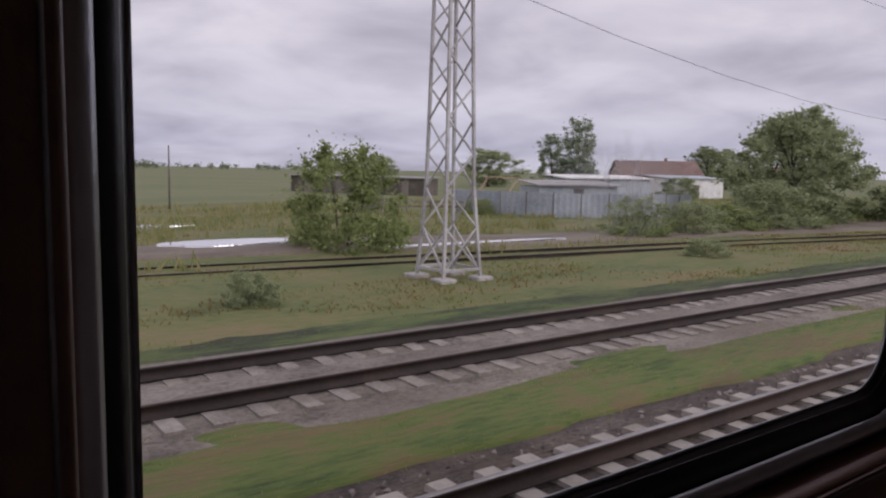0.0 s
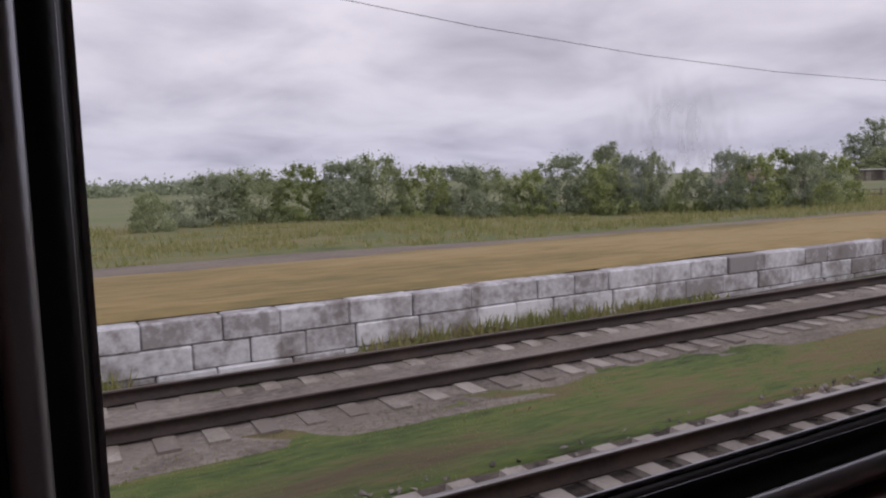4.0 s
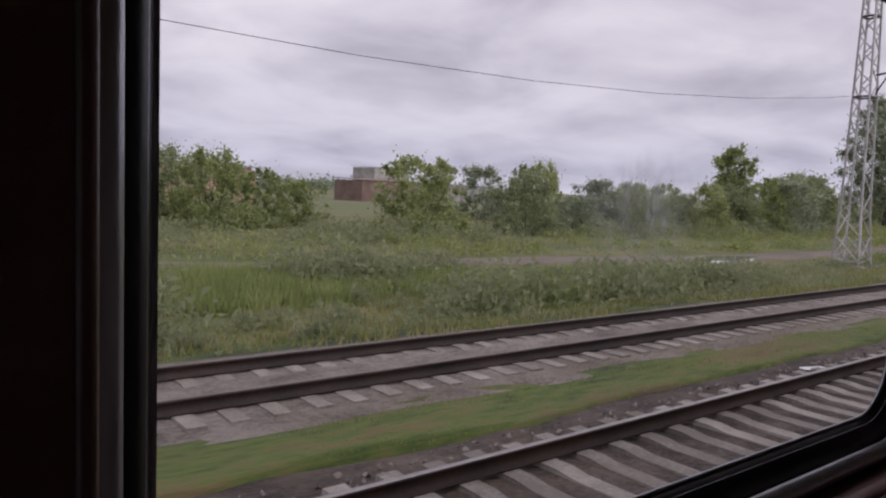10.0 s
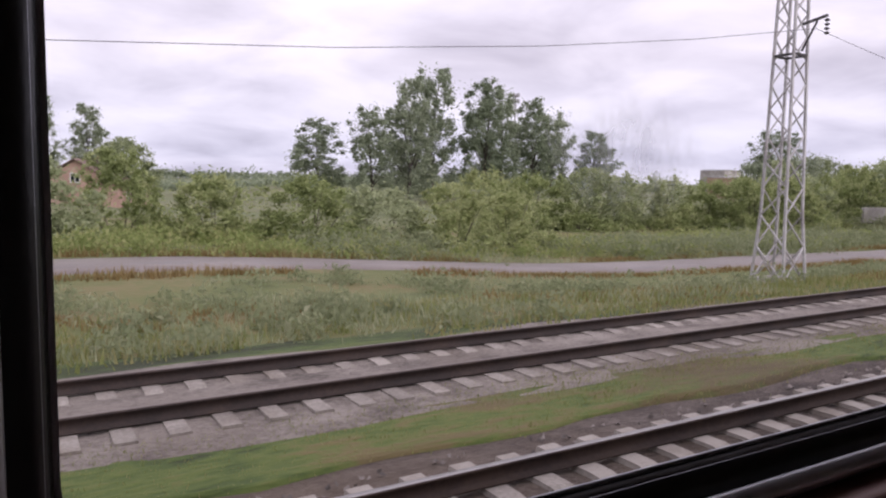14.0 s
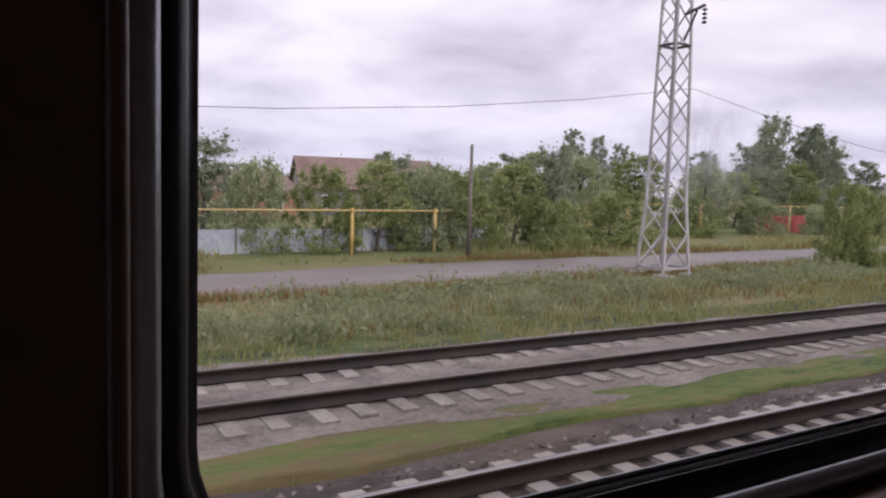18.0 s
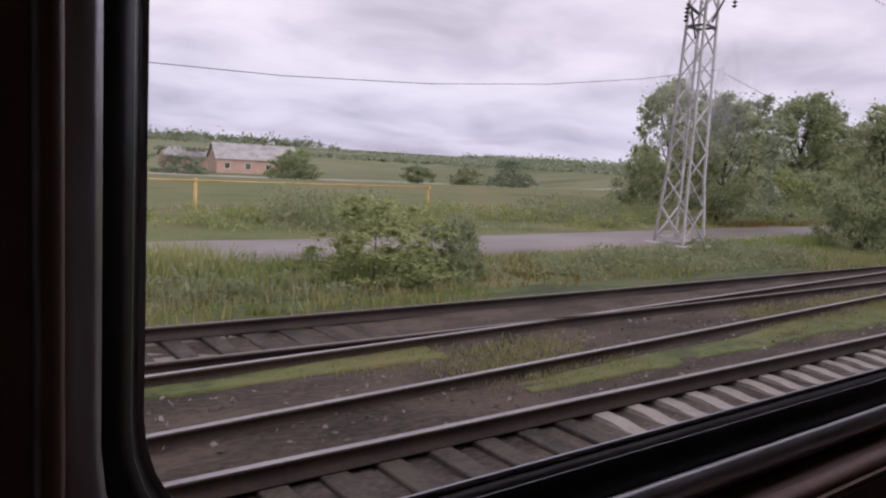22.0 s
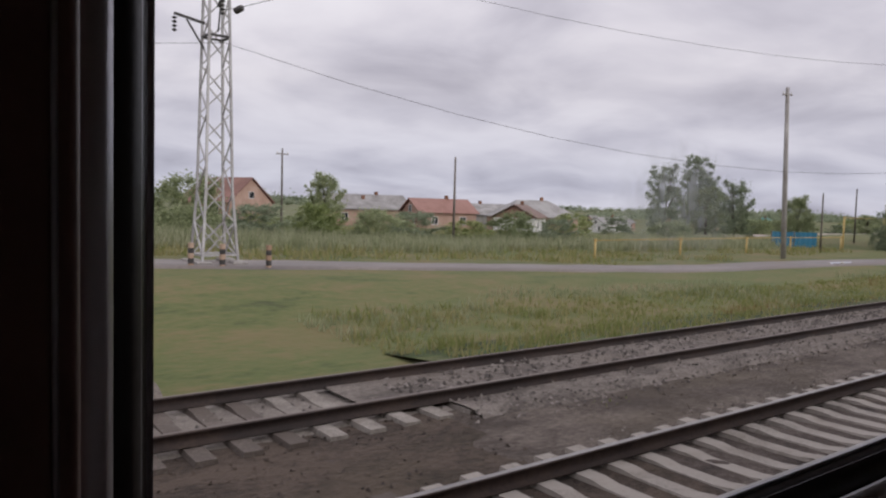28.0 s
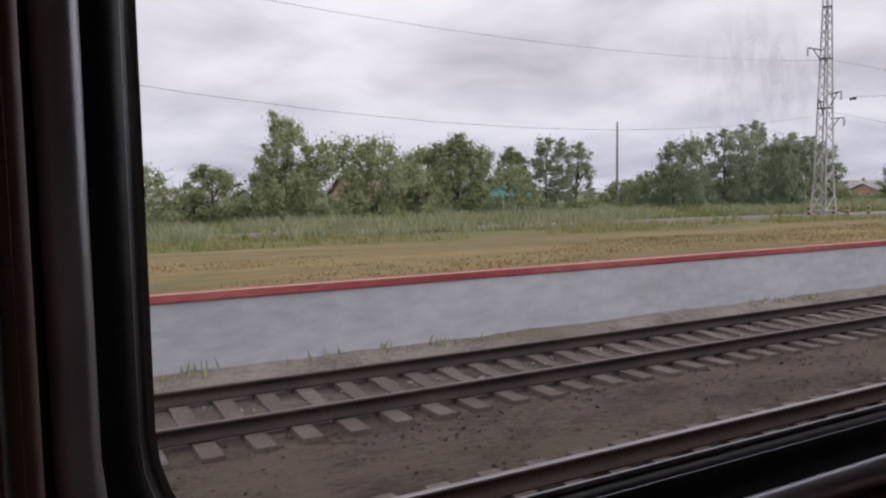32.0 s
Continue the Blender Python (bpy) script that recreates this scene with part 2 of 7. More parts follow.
M_YELLOW = mat("yellow_gas_paint", [(0.40, 0.26, 0.08), (0.50, 0.35, 0.12), (0.56, 0.42, 0.18)], big=1.2, small=12, rough=0.65, bump=0.1, rnd=0.2)
M_RENDER = mat("grey_render", [(0.37, 0.355, 0.385), (0.44, 0.425, 0.46), (0.50, 0.485, 0.52)], big=0.6, small=6, rough=0.9, bump=0.15, dirt=(0.27, 0.255, 0.265), dirt_scale=0.8, dirt_amount=0.7)
M_WHITE = mat("white_paint", [(0.62, 0.61, 0.60), (0.74, 0.73, 0.72), (0.80, 0.79, 0.78)], big=0.8, small=9, rough=0.7, bump=0.1, dirt=(0.42, 0.40, 0.37), dirt_scale=0.9, dirt_amount=0.5)
M_BRICK = mat("red_brick", [(0.19, 0.095, 0.06), (0.25, 0.13, 0.085), (0.31, 0.175, 0.12)], big=0.9, small=11, rough=0.9, bump=0.4, rnd=0.3)
M_PALEBRICK = mat("salmon_brick", [(0.37, 0.24, 0.19), (0.43, 0.29, 0.23), (0.49, 0.35, 0.29)], big=0.5, small=8, rough=0.9, bump=0.2)
M_ROOF = mat("brown_roof_sheet", [(0.12, 0.075, 0.06), (0.17, 0.11, 0.09), (0.22, 0.155, 0.13)], big=0.5, small=8, rough=0.75, bump=0.2)
M_REDROOF = mat("red_brown_roof", [(0.20, 0.10, 0.08), (0.26, 0.135, 0.105), (0.31, 0.17, 0.14)], big=0.5, small=8, rough=0.7, bump=0.2)
M_SLATE = mat("grey_slate_sheet", [(0.20, 0.19, 0.18), (0.29, 0.28, 0.27), (0.37, 0.36, 0.35)], big=0.6, small=9, rough=0.85, bump=0.3)
M_FENCEGREY = mat("blue_grey_fence_sheet", [(0.26, 0.29, 0.33), (0.34, 0.37, 0.41), (0.42, 0.45, 0.49)], big=0.5, small=6, rough=0.6, bump=0.1, rnd=0.15)
M_FENCERED = mat("dark_red_fence_sheet", [(0.22, 0.03, 0.035), (0.30, 0.045, 0.05), (0.36, 0.07, 0.07)], big=0.5, small=6, rough=0.6, bump=0.1, rnd=0.15)
M_FENCEBLUE = mat("blue_fence_sheet", [(0.02, 0.13, 0.22), (0.03, 0.19, 0.31)], big=0.5, small=6, rough=0.55, bump=0.1, rnd=0.15)
M_TEAL = mat("teal_paint", [(0.02, 0.13, 0.14), (0.035, 0.19, 0.195)], big=0.7, small=8, rough=0.7, bump=0.2)
M_WOODGREY = mat("weathered_wood", [(0.10, 0.085, 0.07), (0.17, 0.15, 0.13), (0.25, 0.225, 0.20)], big=1.0, small=16, rough=0.9, bump=0.4, stretch=(1, 1, 0.3), rnd=0.2)
M_BARK = mat("bark", [(0.05, 0.042, 0.034), (0.085, 0.072, 0.06), (0.14, 0.12, 0.10)], big=2, small=18, rough=0.95, bump=0.6, stretch=(1, 1, 0.35))
M_BLACKTUBE = mat("black_rubber_seal", [(0.006, 0.006, 0.007), (0.011, 0.011, 0.012)], big=2, small=30, rough=0.32, bump=0.05)
# unseen ceiling and back wall, pale so they bounce light onto the window side
M_BOUNCEPANEL = mat("cream_bounce_panel", [(0.70, 0.65, 0.58), (0.78, 0.73, 0.66)], big=1, small=20, rough=0.5, bump=0.05)
M_DARKPANEL = mat("dark_brown_panel", [(0.170, 0.092, 0.077), (0.238, 0.131, 0.111)], big=2, small=25, rough=0.5, bump=0.1)
# metal ledge; its bluish pale base stands in for the sky's highlight
M_LEDGE = mat("metal_ledge_highlight", [(0.42, 0.42, 0.45), (0.52, 0.52, 0.55)], big=1, small=25, rough=0.3, bump=0.05, metal=0.6)
M_SILVER = mat("bare_aluminium_edge", [(0.25, 0.25, 0.27), (0.40, 0.40, 0.43)], big=3, small=35, rough=0.35, bump=0.15, metal=0.8)
M_LGREEN = leaf_mat("fresh_green_leaves", (0.215, 0.262, 0.108), (0.310, 0.358, 0.155), (0.415, 0.448, 0.225))
M_LDARK = leaf_mat("dark_green_leaves", (0.236, 0.274, 0.156), (0.323, 0.367, 0.207), (0.408, 0.446, 0.270))
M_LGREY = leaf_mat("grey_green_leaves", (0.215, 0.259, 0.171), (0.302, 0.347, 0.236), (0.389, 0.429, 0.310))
M_GRASSBLADE = leaf_mat("grass_blades", (0.175, 0.205, 0.070), (0.240, 0.262, 0.098), (0.325, 0.305, 0.150))
M_WEED = leaf_mat("grey_green_weeds", (0.235, 0.268, 0.150), (0.318, 0.340, 0.205), (0.405, 0.410, 0.275))
M_TALLBLADE = leaf_mat("tall_yellow_green_weeds", (0.209, 0.264, 0.094), (0.281, 0.330, 0.127), (0.374, 0.385, 0.176))
M_DRYBLADE = leaf_mat("dry_grass_blades", (0.19, 0.135, 0.06), (0.26, 0.19, 0.085), (0.33, 0.26, 0.13))

M_VERGE = mat("verge_turf", [(0.028, 0.036, 0.013), (0.060, 0.092, 0.020), (0.098, 0.128, 0.030), (0.145, 0.115, 0.048)], big=1.1, small=9.0, rough=0.95, bump=0.8, stretch=(0.26, 1, 1), dirt=(0.062, 0.046, 0.030), dirt_scale=0.55, dirt_amount=0.75, bump_dist=0.06)

M_EARTH = mat("brown_earth", [(0.085, 0.06, 0.042), (0.125, 0.092, 0.062), (0.16, 0.13, 0.075), (0.12, 0.125, 0.05)], big=0.4, small=6, rough=0.95, bump=0.7, bump_dist=0.08, dirt=(0.09, 0.105, 0.035), dirt_scale=0.4, dirt_amount=0.7)

M_RUSTBRICK = mat("rusty_brown_brick", [(0.23, 0.12, 0.048), (0.31, 0.175, 0.072), (0.38, 0.24, 0.115)], big=0.9, small=11, rough=0.9, bump=0.4, rnd=0.25, dirt=(0.16, 0.11, 0.075), dirt_scale=1.2, dirt_amount=0.6)

# pale part-metal base puts more sky brightness into puddles than water would mirror
M_WATER = bpy.data.materials.new("puddle_water")
M_WATER.use_nodes = True
M_WATER.node_tree.nodes["Principled BSDF"].inputs["Base Color"].default_value = (0.72, 0.72, 0.74, 1)
M_WATER.node_tree.nodes["Principled BSDF"].inputs["Roughness"].default_value = 0.05
M_WATER.node_tree.nodes["Principled BSDF"].inputs["Metallic"].default_value = 0.75
M_WATER.node_tree.nodes["Principled BSDF"].inputs["IOR"].default_value = 2.0
M_GLASS = bpy.data.materials.new("dark_window_glass")
M_GLASS.use_nodes = True
M_GLASS.node_tree.nodes["Principled BSDF"].inputs["Base Color"].default_value = (0.02, 0.023, 0.027, 1)
M_GLASS.node_tree.nodes["Principled BSDF"].inputs["Roughness"].default_value = 0.08

# pale dried smear on the train window
SMEAR = (0.303, 0.192)
M_SMEAR = bpy.data.materials.new("dried_dust_smear")
M_SMEAR.use_nodes = True
pt = M_SMEAR.node_tree
pt.nodes.clear()


def pnode(kind, **kw):
    n = pt.nodes.new(kind)
    for k, v in kw.items():
        n.inputs[k].default_value = v
    return n


def pmath(op, *args):
    n = pt.nodes.new("ShaderNodeMath")
    n.operation = op
    for i, v in enumerate(args):
        if isinstance(v, (int, float)):
            n.inputs[i].default_value = v
        else:
            pt.links.new(v, n.inputs[i])
    return n.outputs[0]


def pnoise(scale, stretch, lo, hi, top):
    mp = pnode("ShaderNodeMapping", Scale=stretch)
    pt.links.new(pcoord.outputs["Object"], mp.inputs[0])
    n = pnode("ShaderNodeTexNoise", Scale=scale, Detail=3.0, Roughness=0.6)
    pt.links.new(mp.outputs[0], n.inputs["Vector"])
    r = pnode("ShaderNodeMapRange", **{"From Min": lo, "From Max": hi, "To Max": top})
    pt.links.new(n.outputs[0], r.inputs[0])
    return r.outputs[0]


pcoord = pnode("ShaderNodeTexCoord")
psep = pnode("ShaderNodeSeparateXYZ")
pt.links.new(pcoord.outputs["Object"], psep.inputs[0])
p_dx = pmath("POWER", pmath("DIVIDE", pmath("SUBTRACT", psep.outputs[0], SMEAR[0]), 0.064), 2.0)
p_dz = pmath("POWER", pmath("DIVIDE", pmath("SUBTRACT", psep.outputs[2], SMEAR[1]), 0.040), 2.0)
p_fade = pmath("MAXIMUM", pmath("SUBTRACT", 1.0, pmath("ADD", p_dx, p_dz)), 0.0)
p_dust = pmath("MULTIPLY", p_fade, pmath("ADD", pnoise(75.0, (1, 1, 0.6), 0.42, 0.62, 0.22), pnoise(18.0, (1, 1, 1), 0.3, 0.7, 0.22)))
p_clear = pnode("ShaderNodeBsdfTransparent")
p_white = pnode("ShaderNodeBsdfTranslucent", Color=(0.80, 0.82, 0.86, 1))
p_mix, p_out = pnode("ShaderNodeMixShader"), pnode("ShaderNodeOutputMaterial")
for a, b in ((p_dust, p_mix.inputs[0]), (p_clear.outputs[0], p_mix.inputs[1]), (p_white.outputs[0], p_mix.inputs[2]), (p_mix.outputs[0], p_out.inputs[0])):
    pt.links.new(a, b)


# ---- building helpers ----
class Geo:
    """Collects plain faces for one mesh."""

    def __init__(self):
        self.v, self.f = [], []

    def add(self, verts, faces):
        k = len(self.v)
        self.v += [tuple(p) for p in verts]
        self.f += [tuple(i + k for i in f) for f in faces]
        return self

    def box(self, x0, x1, y0, y1, z0, z1):
        v = [(x, y, z) for x in (x0, x1) for y in (y0, y1) for z in (z0, z1)]
        return self.add(v, [(0, 1, 3, 2), (4, 6, 7, 5), (0, 4, 5, 1), (2, 3, 7, 6), (0, 2, 6, 4), (1, 5, 7, 3)])

    def beam(self, p, q, w, h=None):
        """A square bar from p to q."""
        p, q, h = Vector(p), Vector(q), h or w
        d = (q - p).normalized()
        s = d.cross(Vector((0, 0, 1)) if abs(d.z) < 0.95 else Vector((1, 0, 0))).normalized()
        u = s.cross(d)
        v = [c + s * a * w / 2 + u * b * h / 2 for c in (p, q) for a, b in ((-1, -1), (1, -1), (1, 1), (-1, 1))]
        return self.add(v, [(0, 1, 2, 3), (7, 6, 5, 4), (0, 4, 5, 1), (1, 5, 6, 2), (2, 6, 7, 3), (3, 7, 4, 0)])

    def tube(self, pts, radii, n=8):
        pts = [Vector(p) for p in pts]
        k = len(self.v)
        for i, p in enumerate(pts):
            d = (pts[min(i + 1, len(pts) - 1)] - pts[max(i - 1, 0)]).normalized()
            s = d.cross(Vector((0, 0, 1)) if abs(d.z) < 0.95 else Vector((1, 0, 0))).normalized()
            u = s.cross(d)
            r = radii[i] if isinstance(radii, (list, tuple)) else radii
            self.v += [tuple(p + (s * math.cos(a) + u * math.sin(a)) * r) for a in (2 * math.pi * j / n for j in range(n))]
        for i in range(len(pts) - 1):
            for j in range(n):
                a, b = k + i * n + j, k + i * n + (j + 1) % n
                self.f.append((a, b, b + n, a + n))
        self.f.append(tuple(k + j for j in reversed(range(n))))
        self.f.append(tuple(k + (len(pts) - 1) * n + j for j in range(n)))
        return self

    def prism_x(self, outline, x0, x1):
        n = len(outline)
        v = [(x, y, z) for x in (x0, x1) for y, z in outline]
        return self.add(v, [tuple(reversed(range(n))), tuple(range(n, 2 * n))] + [(i, (i + 1) % n, (i + 1) % n + n, i + n) for i in range(n)])

    def mesh(self, name, bevel=0.0, smooth=False):
        me = bpy.data.meshes.new(name)
        me.from_pydata(self.v, [], self.f)
        bm = bmesh.new()
        bm.from_mesh(me)
        bmesh.ops.recalc_face_normals(bm, faces=bm.faces)
        if bevel:
            bmesh.ops.bevel(bm, geom=bm.edges, offset=bevel, segments=1, affect="EDGES", clamp_overlap=True)
        bm.to_mesh(me)
        bm.free()
        if smooth:
            me.shade_smooth()
        return me


def put(name, g, material, parent=None, label="", bevel=0.0, smooth=False, at=None):
    """Links the geometry (a Geo or a finished mesh) as one object, under parent if there is one."""
    me = g.mesh(name, bevel, smooth) if isinstance(g, Geo) else g
    if not me.materials:
        me.materials.append(material)
    ob = new(name, me)
    if at is not None:
        ob.matrix_basis = at
    ob.parent = parent
    if label:
        ob["label"] = label
    return ob


def thing(name, label, category, group="", kind="", at=None):
    ob = tagged(new(name), label, category, group, kind)
    if at is not None:
        ob.matrix_basis = at
    return ob


def smoothstep(a, b, x):
    t = min(1.0, max(0.0, (x - a) / (b - a)))
    return t * t * (3 - 2 * t)


def knots(rows, x):
    """Smooth value between rows of (x, value), x falling."""
    if x >= rows[0][0]:
        return rows[0][1]
    for (xa, a), (xb, b) in zip(rows, rows[1:]):
        if x >= xb:
            return a + (b - a) * smoothstep(xa, xb, x)
    return rows[-1][1]


def quick_mesh(name, verts, faces_flat, loop_n):
    """A large mesh from arrays: every face has loop_n corners."""
    me = bpy.data.meshes.new(name)
    n = len(faces_flat) // loop_n
    me.vertices.add(len(verts))
    me.vertices.foreach_set("co", np.asarray(verts, dtype=np.float32).ravel())
    me.loops.add(len(faces_flat))
    me.loops.foreach_set("vertex_index", np.asarray(faces_flat, dtype=np.int32))
    me.polygons.add(n)
    me.polygons.foreach_set("loop_start", np.arange(0, n * loop_n, loop_n, dtype=np.int32))
    me.update(calc_edges=True)
    return me


# ---- plan ----
# The train runs along -x; the camera's own line is y = 0. Rail heads are at z = 0.
X_WEST = -900.0
GAUGE = 1.595


def near_far_rail(x):
    """y of the far rail of the next track (the near track)."""
    return knots([(-65, 5.185), (-117, 5.874), (-560, 5.879), (-600, 6.05), (-689, 6.07), (-741, 5.962)], x)


def far_near_rail(x):
    """y of the near rail of the far track."""
    return knots([(-65, 8.857), (-117, 9.229), (-345, 9.229), (-403, 8.844), (-560, 8.86), (-600, 9.256), (-689, 9.256), (-741, 8.84)], x)


def track_near(x):
    return near_far_rail(x) - GAUGE / 2


def track_far(x):
    return far_near_rail(x) + GAUGE / 2


def track_own(x):
    return 0.0


def track_crossover(x):
    """The connection that leaves the far track and joins the near one."""
    t = min(1.0, max(0.0, (-538 - x) / 72.0))
    e = t if 0.18 < t < 0.82 else (t * t / 0.36 + 0.09 if t <= 0.18 else 1 - ((1 - t) ** 2 / 0.36 + 0.09))
    return track_far(x) + (track_near(x) - track_far(x)) * e


def track_siding(x):
    return 23.3 - 0.055 * (x + 11) - 0.0009 * max(0, x + 11) ** 2


def ground_z(x, y):
    """Height of the open ground."""
    z = -0.42 + 0.10 * noise.noise((x * 0.07, y * 0.09, 3.0)) + 0.05 * noise.noise((x * 0.35, y * 0.4, 8.0))
    z += 0.75 * smoothstep(-692, -724, x) * smoothstep(14, 24, y)
    u = x - 0.7 * y
    z -= 6.5 * smoothstep(45, 190, y) * smoothstep(-470, -540, u) * smoothstep(-740, -680, u)
    # the hamlet lies a little lower than the tracks
    z -= 0.75 * smoothstep(29, 45, y) * (1 - smoothstep(120, 260, y)) * smoothstep(25, 5, x) * (1 - smoothstep(-62, -85, x))
    # the lane by the brick box runs in a hollow
    y0 = 18.3 - 4.8 * smoothstep(-293.5, -298, x)
    z -= 1.3 * smoothstep(y0, y0 + 6.5, y) * smoothstep(-284, -297, x) * (1 - smoothstep(-336, -362, x))
    if y < 12.2:
        z = min(z, -0.36)
    return z


# ---- ground ----
def strip_grid(xs, ys, fz):
    v = [(x, y, fz(x, y)) for x in xs for y in ys]
    n = len(ys)
    f = []
    for i in range(len(xs) - 1):
        for j in range(n - 1):
            a = i * n + j
            f += [a, a + n, a + n + 1, a + 1]
    return v, f


gxs = [-2600, -1600, -1200, -1000] + [X_WEST - 20 + 3.0 * i for i in range(372)] + [230, 280, 340, 420, 520, 700, 1000, 1500, 2600]
gys = [-900, -200, -40, -12, -4, 2, 4, 6.6, 7.0, 7.5, 8.0, 11.3, 11.9] + [12.5 + 0.9 * i for i in range(24)] + [35.5 + 2.2 * i for i in range(14)] + [70, 80, 95, 115, 140, 170, 210, 270, 360, 500, 800, 1300, 2100, 3300, 4600]
gv, gf = strip_grid(gxs, gys, ground_z)
ground_me = quick_mesh("ground", gv, gf, 4)
ground_me.materials.append(M_GROUND)
ground_me.materials.append(M_FIELD)
mid_y = np.array([(gys[j] + gys[j + 1]) / 2 for i in range(len(gxs) - 1) for j in range(len(gys) - 1)])
ground_me.polygons.foreach_set("material_index", (mid_y > 66).astype(np.int32))
ground_me.shade_smooth()
tagged(new("ground", ground_me), "uneven meadow ground of green, olive and dry brown grass", "ground", kind="structure")


# ---- tracks ----
RAIL_OUT = [(-0.036, 0.0), (0.036, 0.0), (0.038, -0.03), (0.012, -0.045), (0.010, -0.145), (0.066, -0.165), (0.066, -0.18), (-0.066, -0.18), (-0.066, -0.165), (-0.010, -0.145), (-0.012, -0.045), (-0.038, -0.03)]


def rail_mesh(name, xs, fy, top_mat, drop=0.0):
    n = len(RAIL_OUT)
    v, f = [], []
    for x in xs:
        y = fy(x)
        v += [(x, y + a, b - drop) for a, b in RAIL_OUT]
    for i in range(len(xs) - 1):
        for j in range(n):
            a, b = i * n + j, i * n + (j + 1) % n
            f += [a, b, b + n, a + n]
    me = quick_mesh(name, v, f, 4)
    me.materials.append(M_RAIL)
    me.materials.append(top_mat)
    idx = np.tile(np.array([1] + [0] * (n - 1), dtype=np.int32), len(xs) - 1)
    me.polygons.foreach_set("material_index", idx)
    return me


def sleeper_geo(w=0.30, half=1.35):
    """A prestressed sleeper, lower in the middle than under the rails."""
    out = [(-half, -0.34), (-half, -0.185), (-0.5, -0.185), (-0.3, -0.215), (0.3, -0.215), (0.5, -0.185), (half, -0.185), (half, -0.34)]
    g = Geo()
    n = len(out)
    v = [(sx * (w / 2 if z < -0.3 else w / 2 - 0.035), y, z) for sx in (-1, 1) for y, z in out]
    g.add(v, [tuple(range(n)), tuple(reversed(range(n, 2 * n)))] + [(i, i + n, (i + 1) % n + n, (i + 1) % n) for i in range(n)])
    return g


SLEEPER_ME = sleeper_geo().mesh("sleeper")
TIMBER_ME = Geo().box(-0.125, 0.125, -1.38, 1.38, -0.34, -0.182).mesh("sleeper", bevel=0.012)


def many(me, places):
    """Copies a small mesh to places of (x, y, z, turn, shift) in one mesh."""
    base = np.array([v.co[:] for v in me.vertices])
    polys = [list(p.vertices) for p in me.polygons]
    v, f = [], []
    for x, y, z, a in places:
        c, s = math.cos(a), math.sin(a)
        k = len(v) * 0
        b = base.copy()
        v.append(np.stack([x + b[:, 0] * c - b[:, 1] * s, y + b[:, 0] * s + b[:, 1] * c, z + b[:, 2]], 1))
    out = bpy.data.meshes.new(me.name)
    n = len(base)
    allf = [tuple(i + n * q for i in p) for q in range(len(places)) for p in polys]
    out.from_pydata(np.concatenate(v).tolist(), [], allf)
    return out


def track(name, label, fy, x0, x1, sleeper_me, sleeper_mat, top_mat, step=0.545, single=None, seed=1, drop=0.0, dark=None):
    rng = random.Random(seed)
    ob = thing(name, label, "railway track", kind="structure")
    xs = [x0 + (x1 - x0) * i / max(2, int(abs(x1 - x0) / 2.5)) for i in range(max(2, int(abs(x1 - x0) / 2.5)) + 1)]
    for s in (-1, 1):
        put("rail", rail_mesh("rail", xs, lambda x: fy(x) + s * GAUGE / 2, top_mat, drop), M_RAIL, ob)
    if sleeper_me is None:
        return ob
    rest, tarred, dusty, x = [], [], [], x0
    sleeper_me.materials.clear()
    sleeper_me.materials.append(sleeper_mat)
    while x > x1:
        px, py, pz, pa = x + rng.uniform(-0.015, 0.015), fy(x) + rng.uniform(-0.03, 0.03), rng.uniform(-0.012, 0.004) - drop, rng.uniform(-0.012, 0.012)
        if single and single[0] >= x >= single[1]:
            put("sleeper", sleeper_me, sleeper_mat, ob, at=pose(px, py, pz, 0, 0, math.degrees(pa)))
        elif dark and dark[0] >= x >= dark[1]:
            tarred.append((px, py, pz, pa))
        elif x < -724:
            dusty.append((px, py, pz, pa))
        else:
            rest.append((px, py, pz, pa))
        x -= step
    if tarred:
        tagged(put("tarred_sleepers", many(TIMBER_ME, tarred), M_TIMBER, ob), kind="stuff")
    if dusty:
        tagged(put("dusty_sleepers", many(sleeper_me, dusty), M_DUSTSLEEPER, ob), kind="stuff")
    if rest:
        tagged(put("sleepers", many(sleeper_me, rest), sleeper_mat, ob), kind="stuff")
    return ob


def ballast_bed(name, label, fy, x0, x1, half, depth=0.16, seed=3, stone=None, lift=0.0):
    """A crowned bed of stone with a ragged edge."""
    xs = [x0 + (x1 - x0) * i / int(abs(x1 - x0) / 0.8) for i in range(int(abs(x1 - x0) / 0.8) + 1)]
    prof = (-1.25, -1.0, -0.55, 0.0, 0.55, 1.0, 1.25)
    v, f = [], []
    for x in xs:
        for p in prof:
            e = 1 + 0.16 * noise.noise((x * 0.3, p * 2.0, seed)) if abs(p) > 0.9 else 1
            z = lift - 0.235 - 0.02 * abs(p) + 0.025 * noise.noise((x * 1.1, p * 3.0, seed + 5))
            if abs(p) > 1.1:
                z = -0.52
            elif abs(p) > 0.9:
                z -= depth * 0.4
            v.append((x, fy(x) + p * half * e, z))
    n = len(prof)
    for i in range(len(xs) - 1):
        for j in range(n - 1):
            a = i * n + j
            f += [a, a + n, a + n + 1, a + 1]
    me = quick_mesh(name, v, f, 4)
    me.shade_smooth()
    return tagged(put(name, me, stone or M_BALLAST), label, "ballast", kind="stuff")


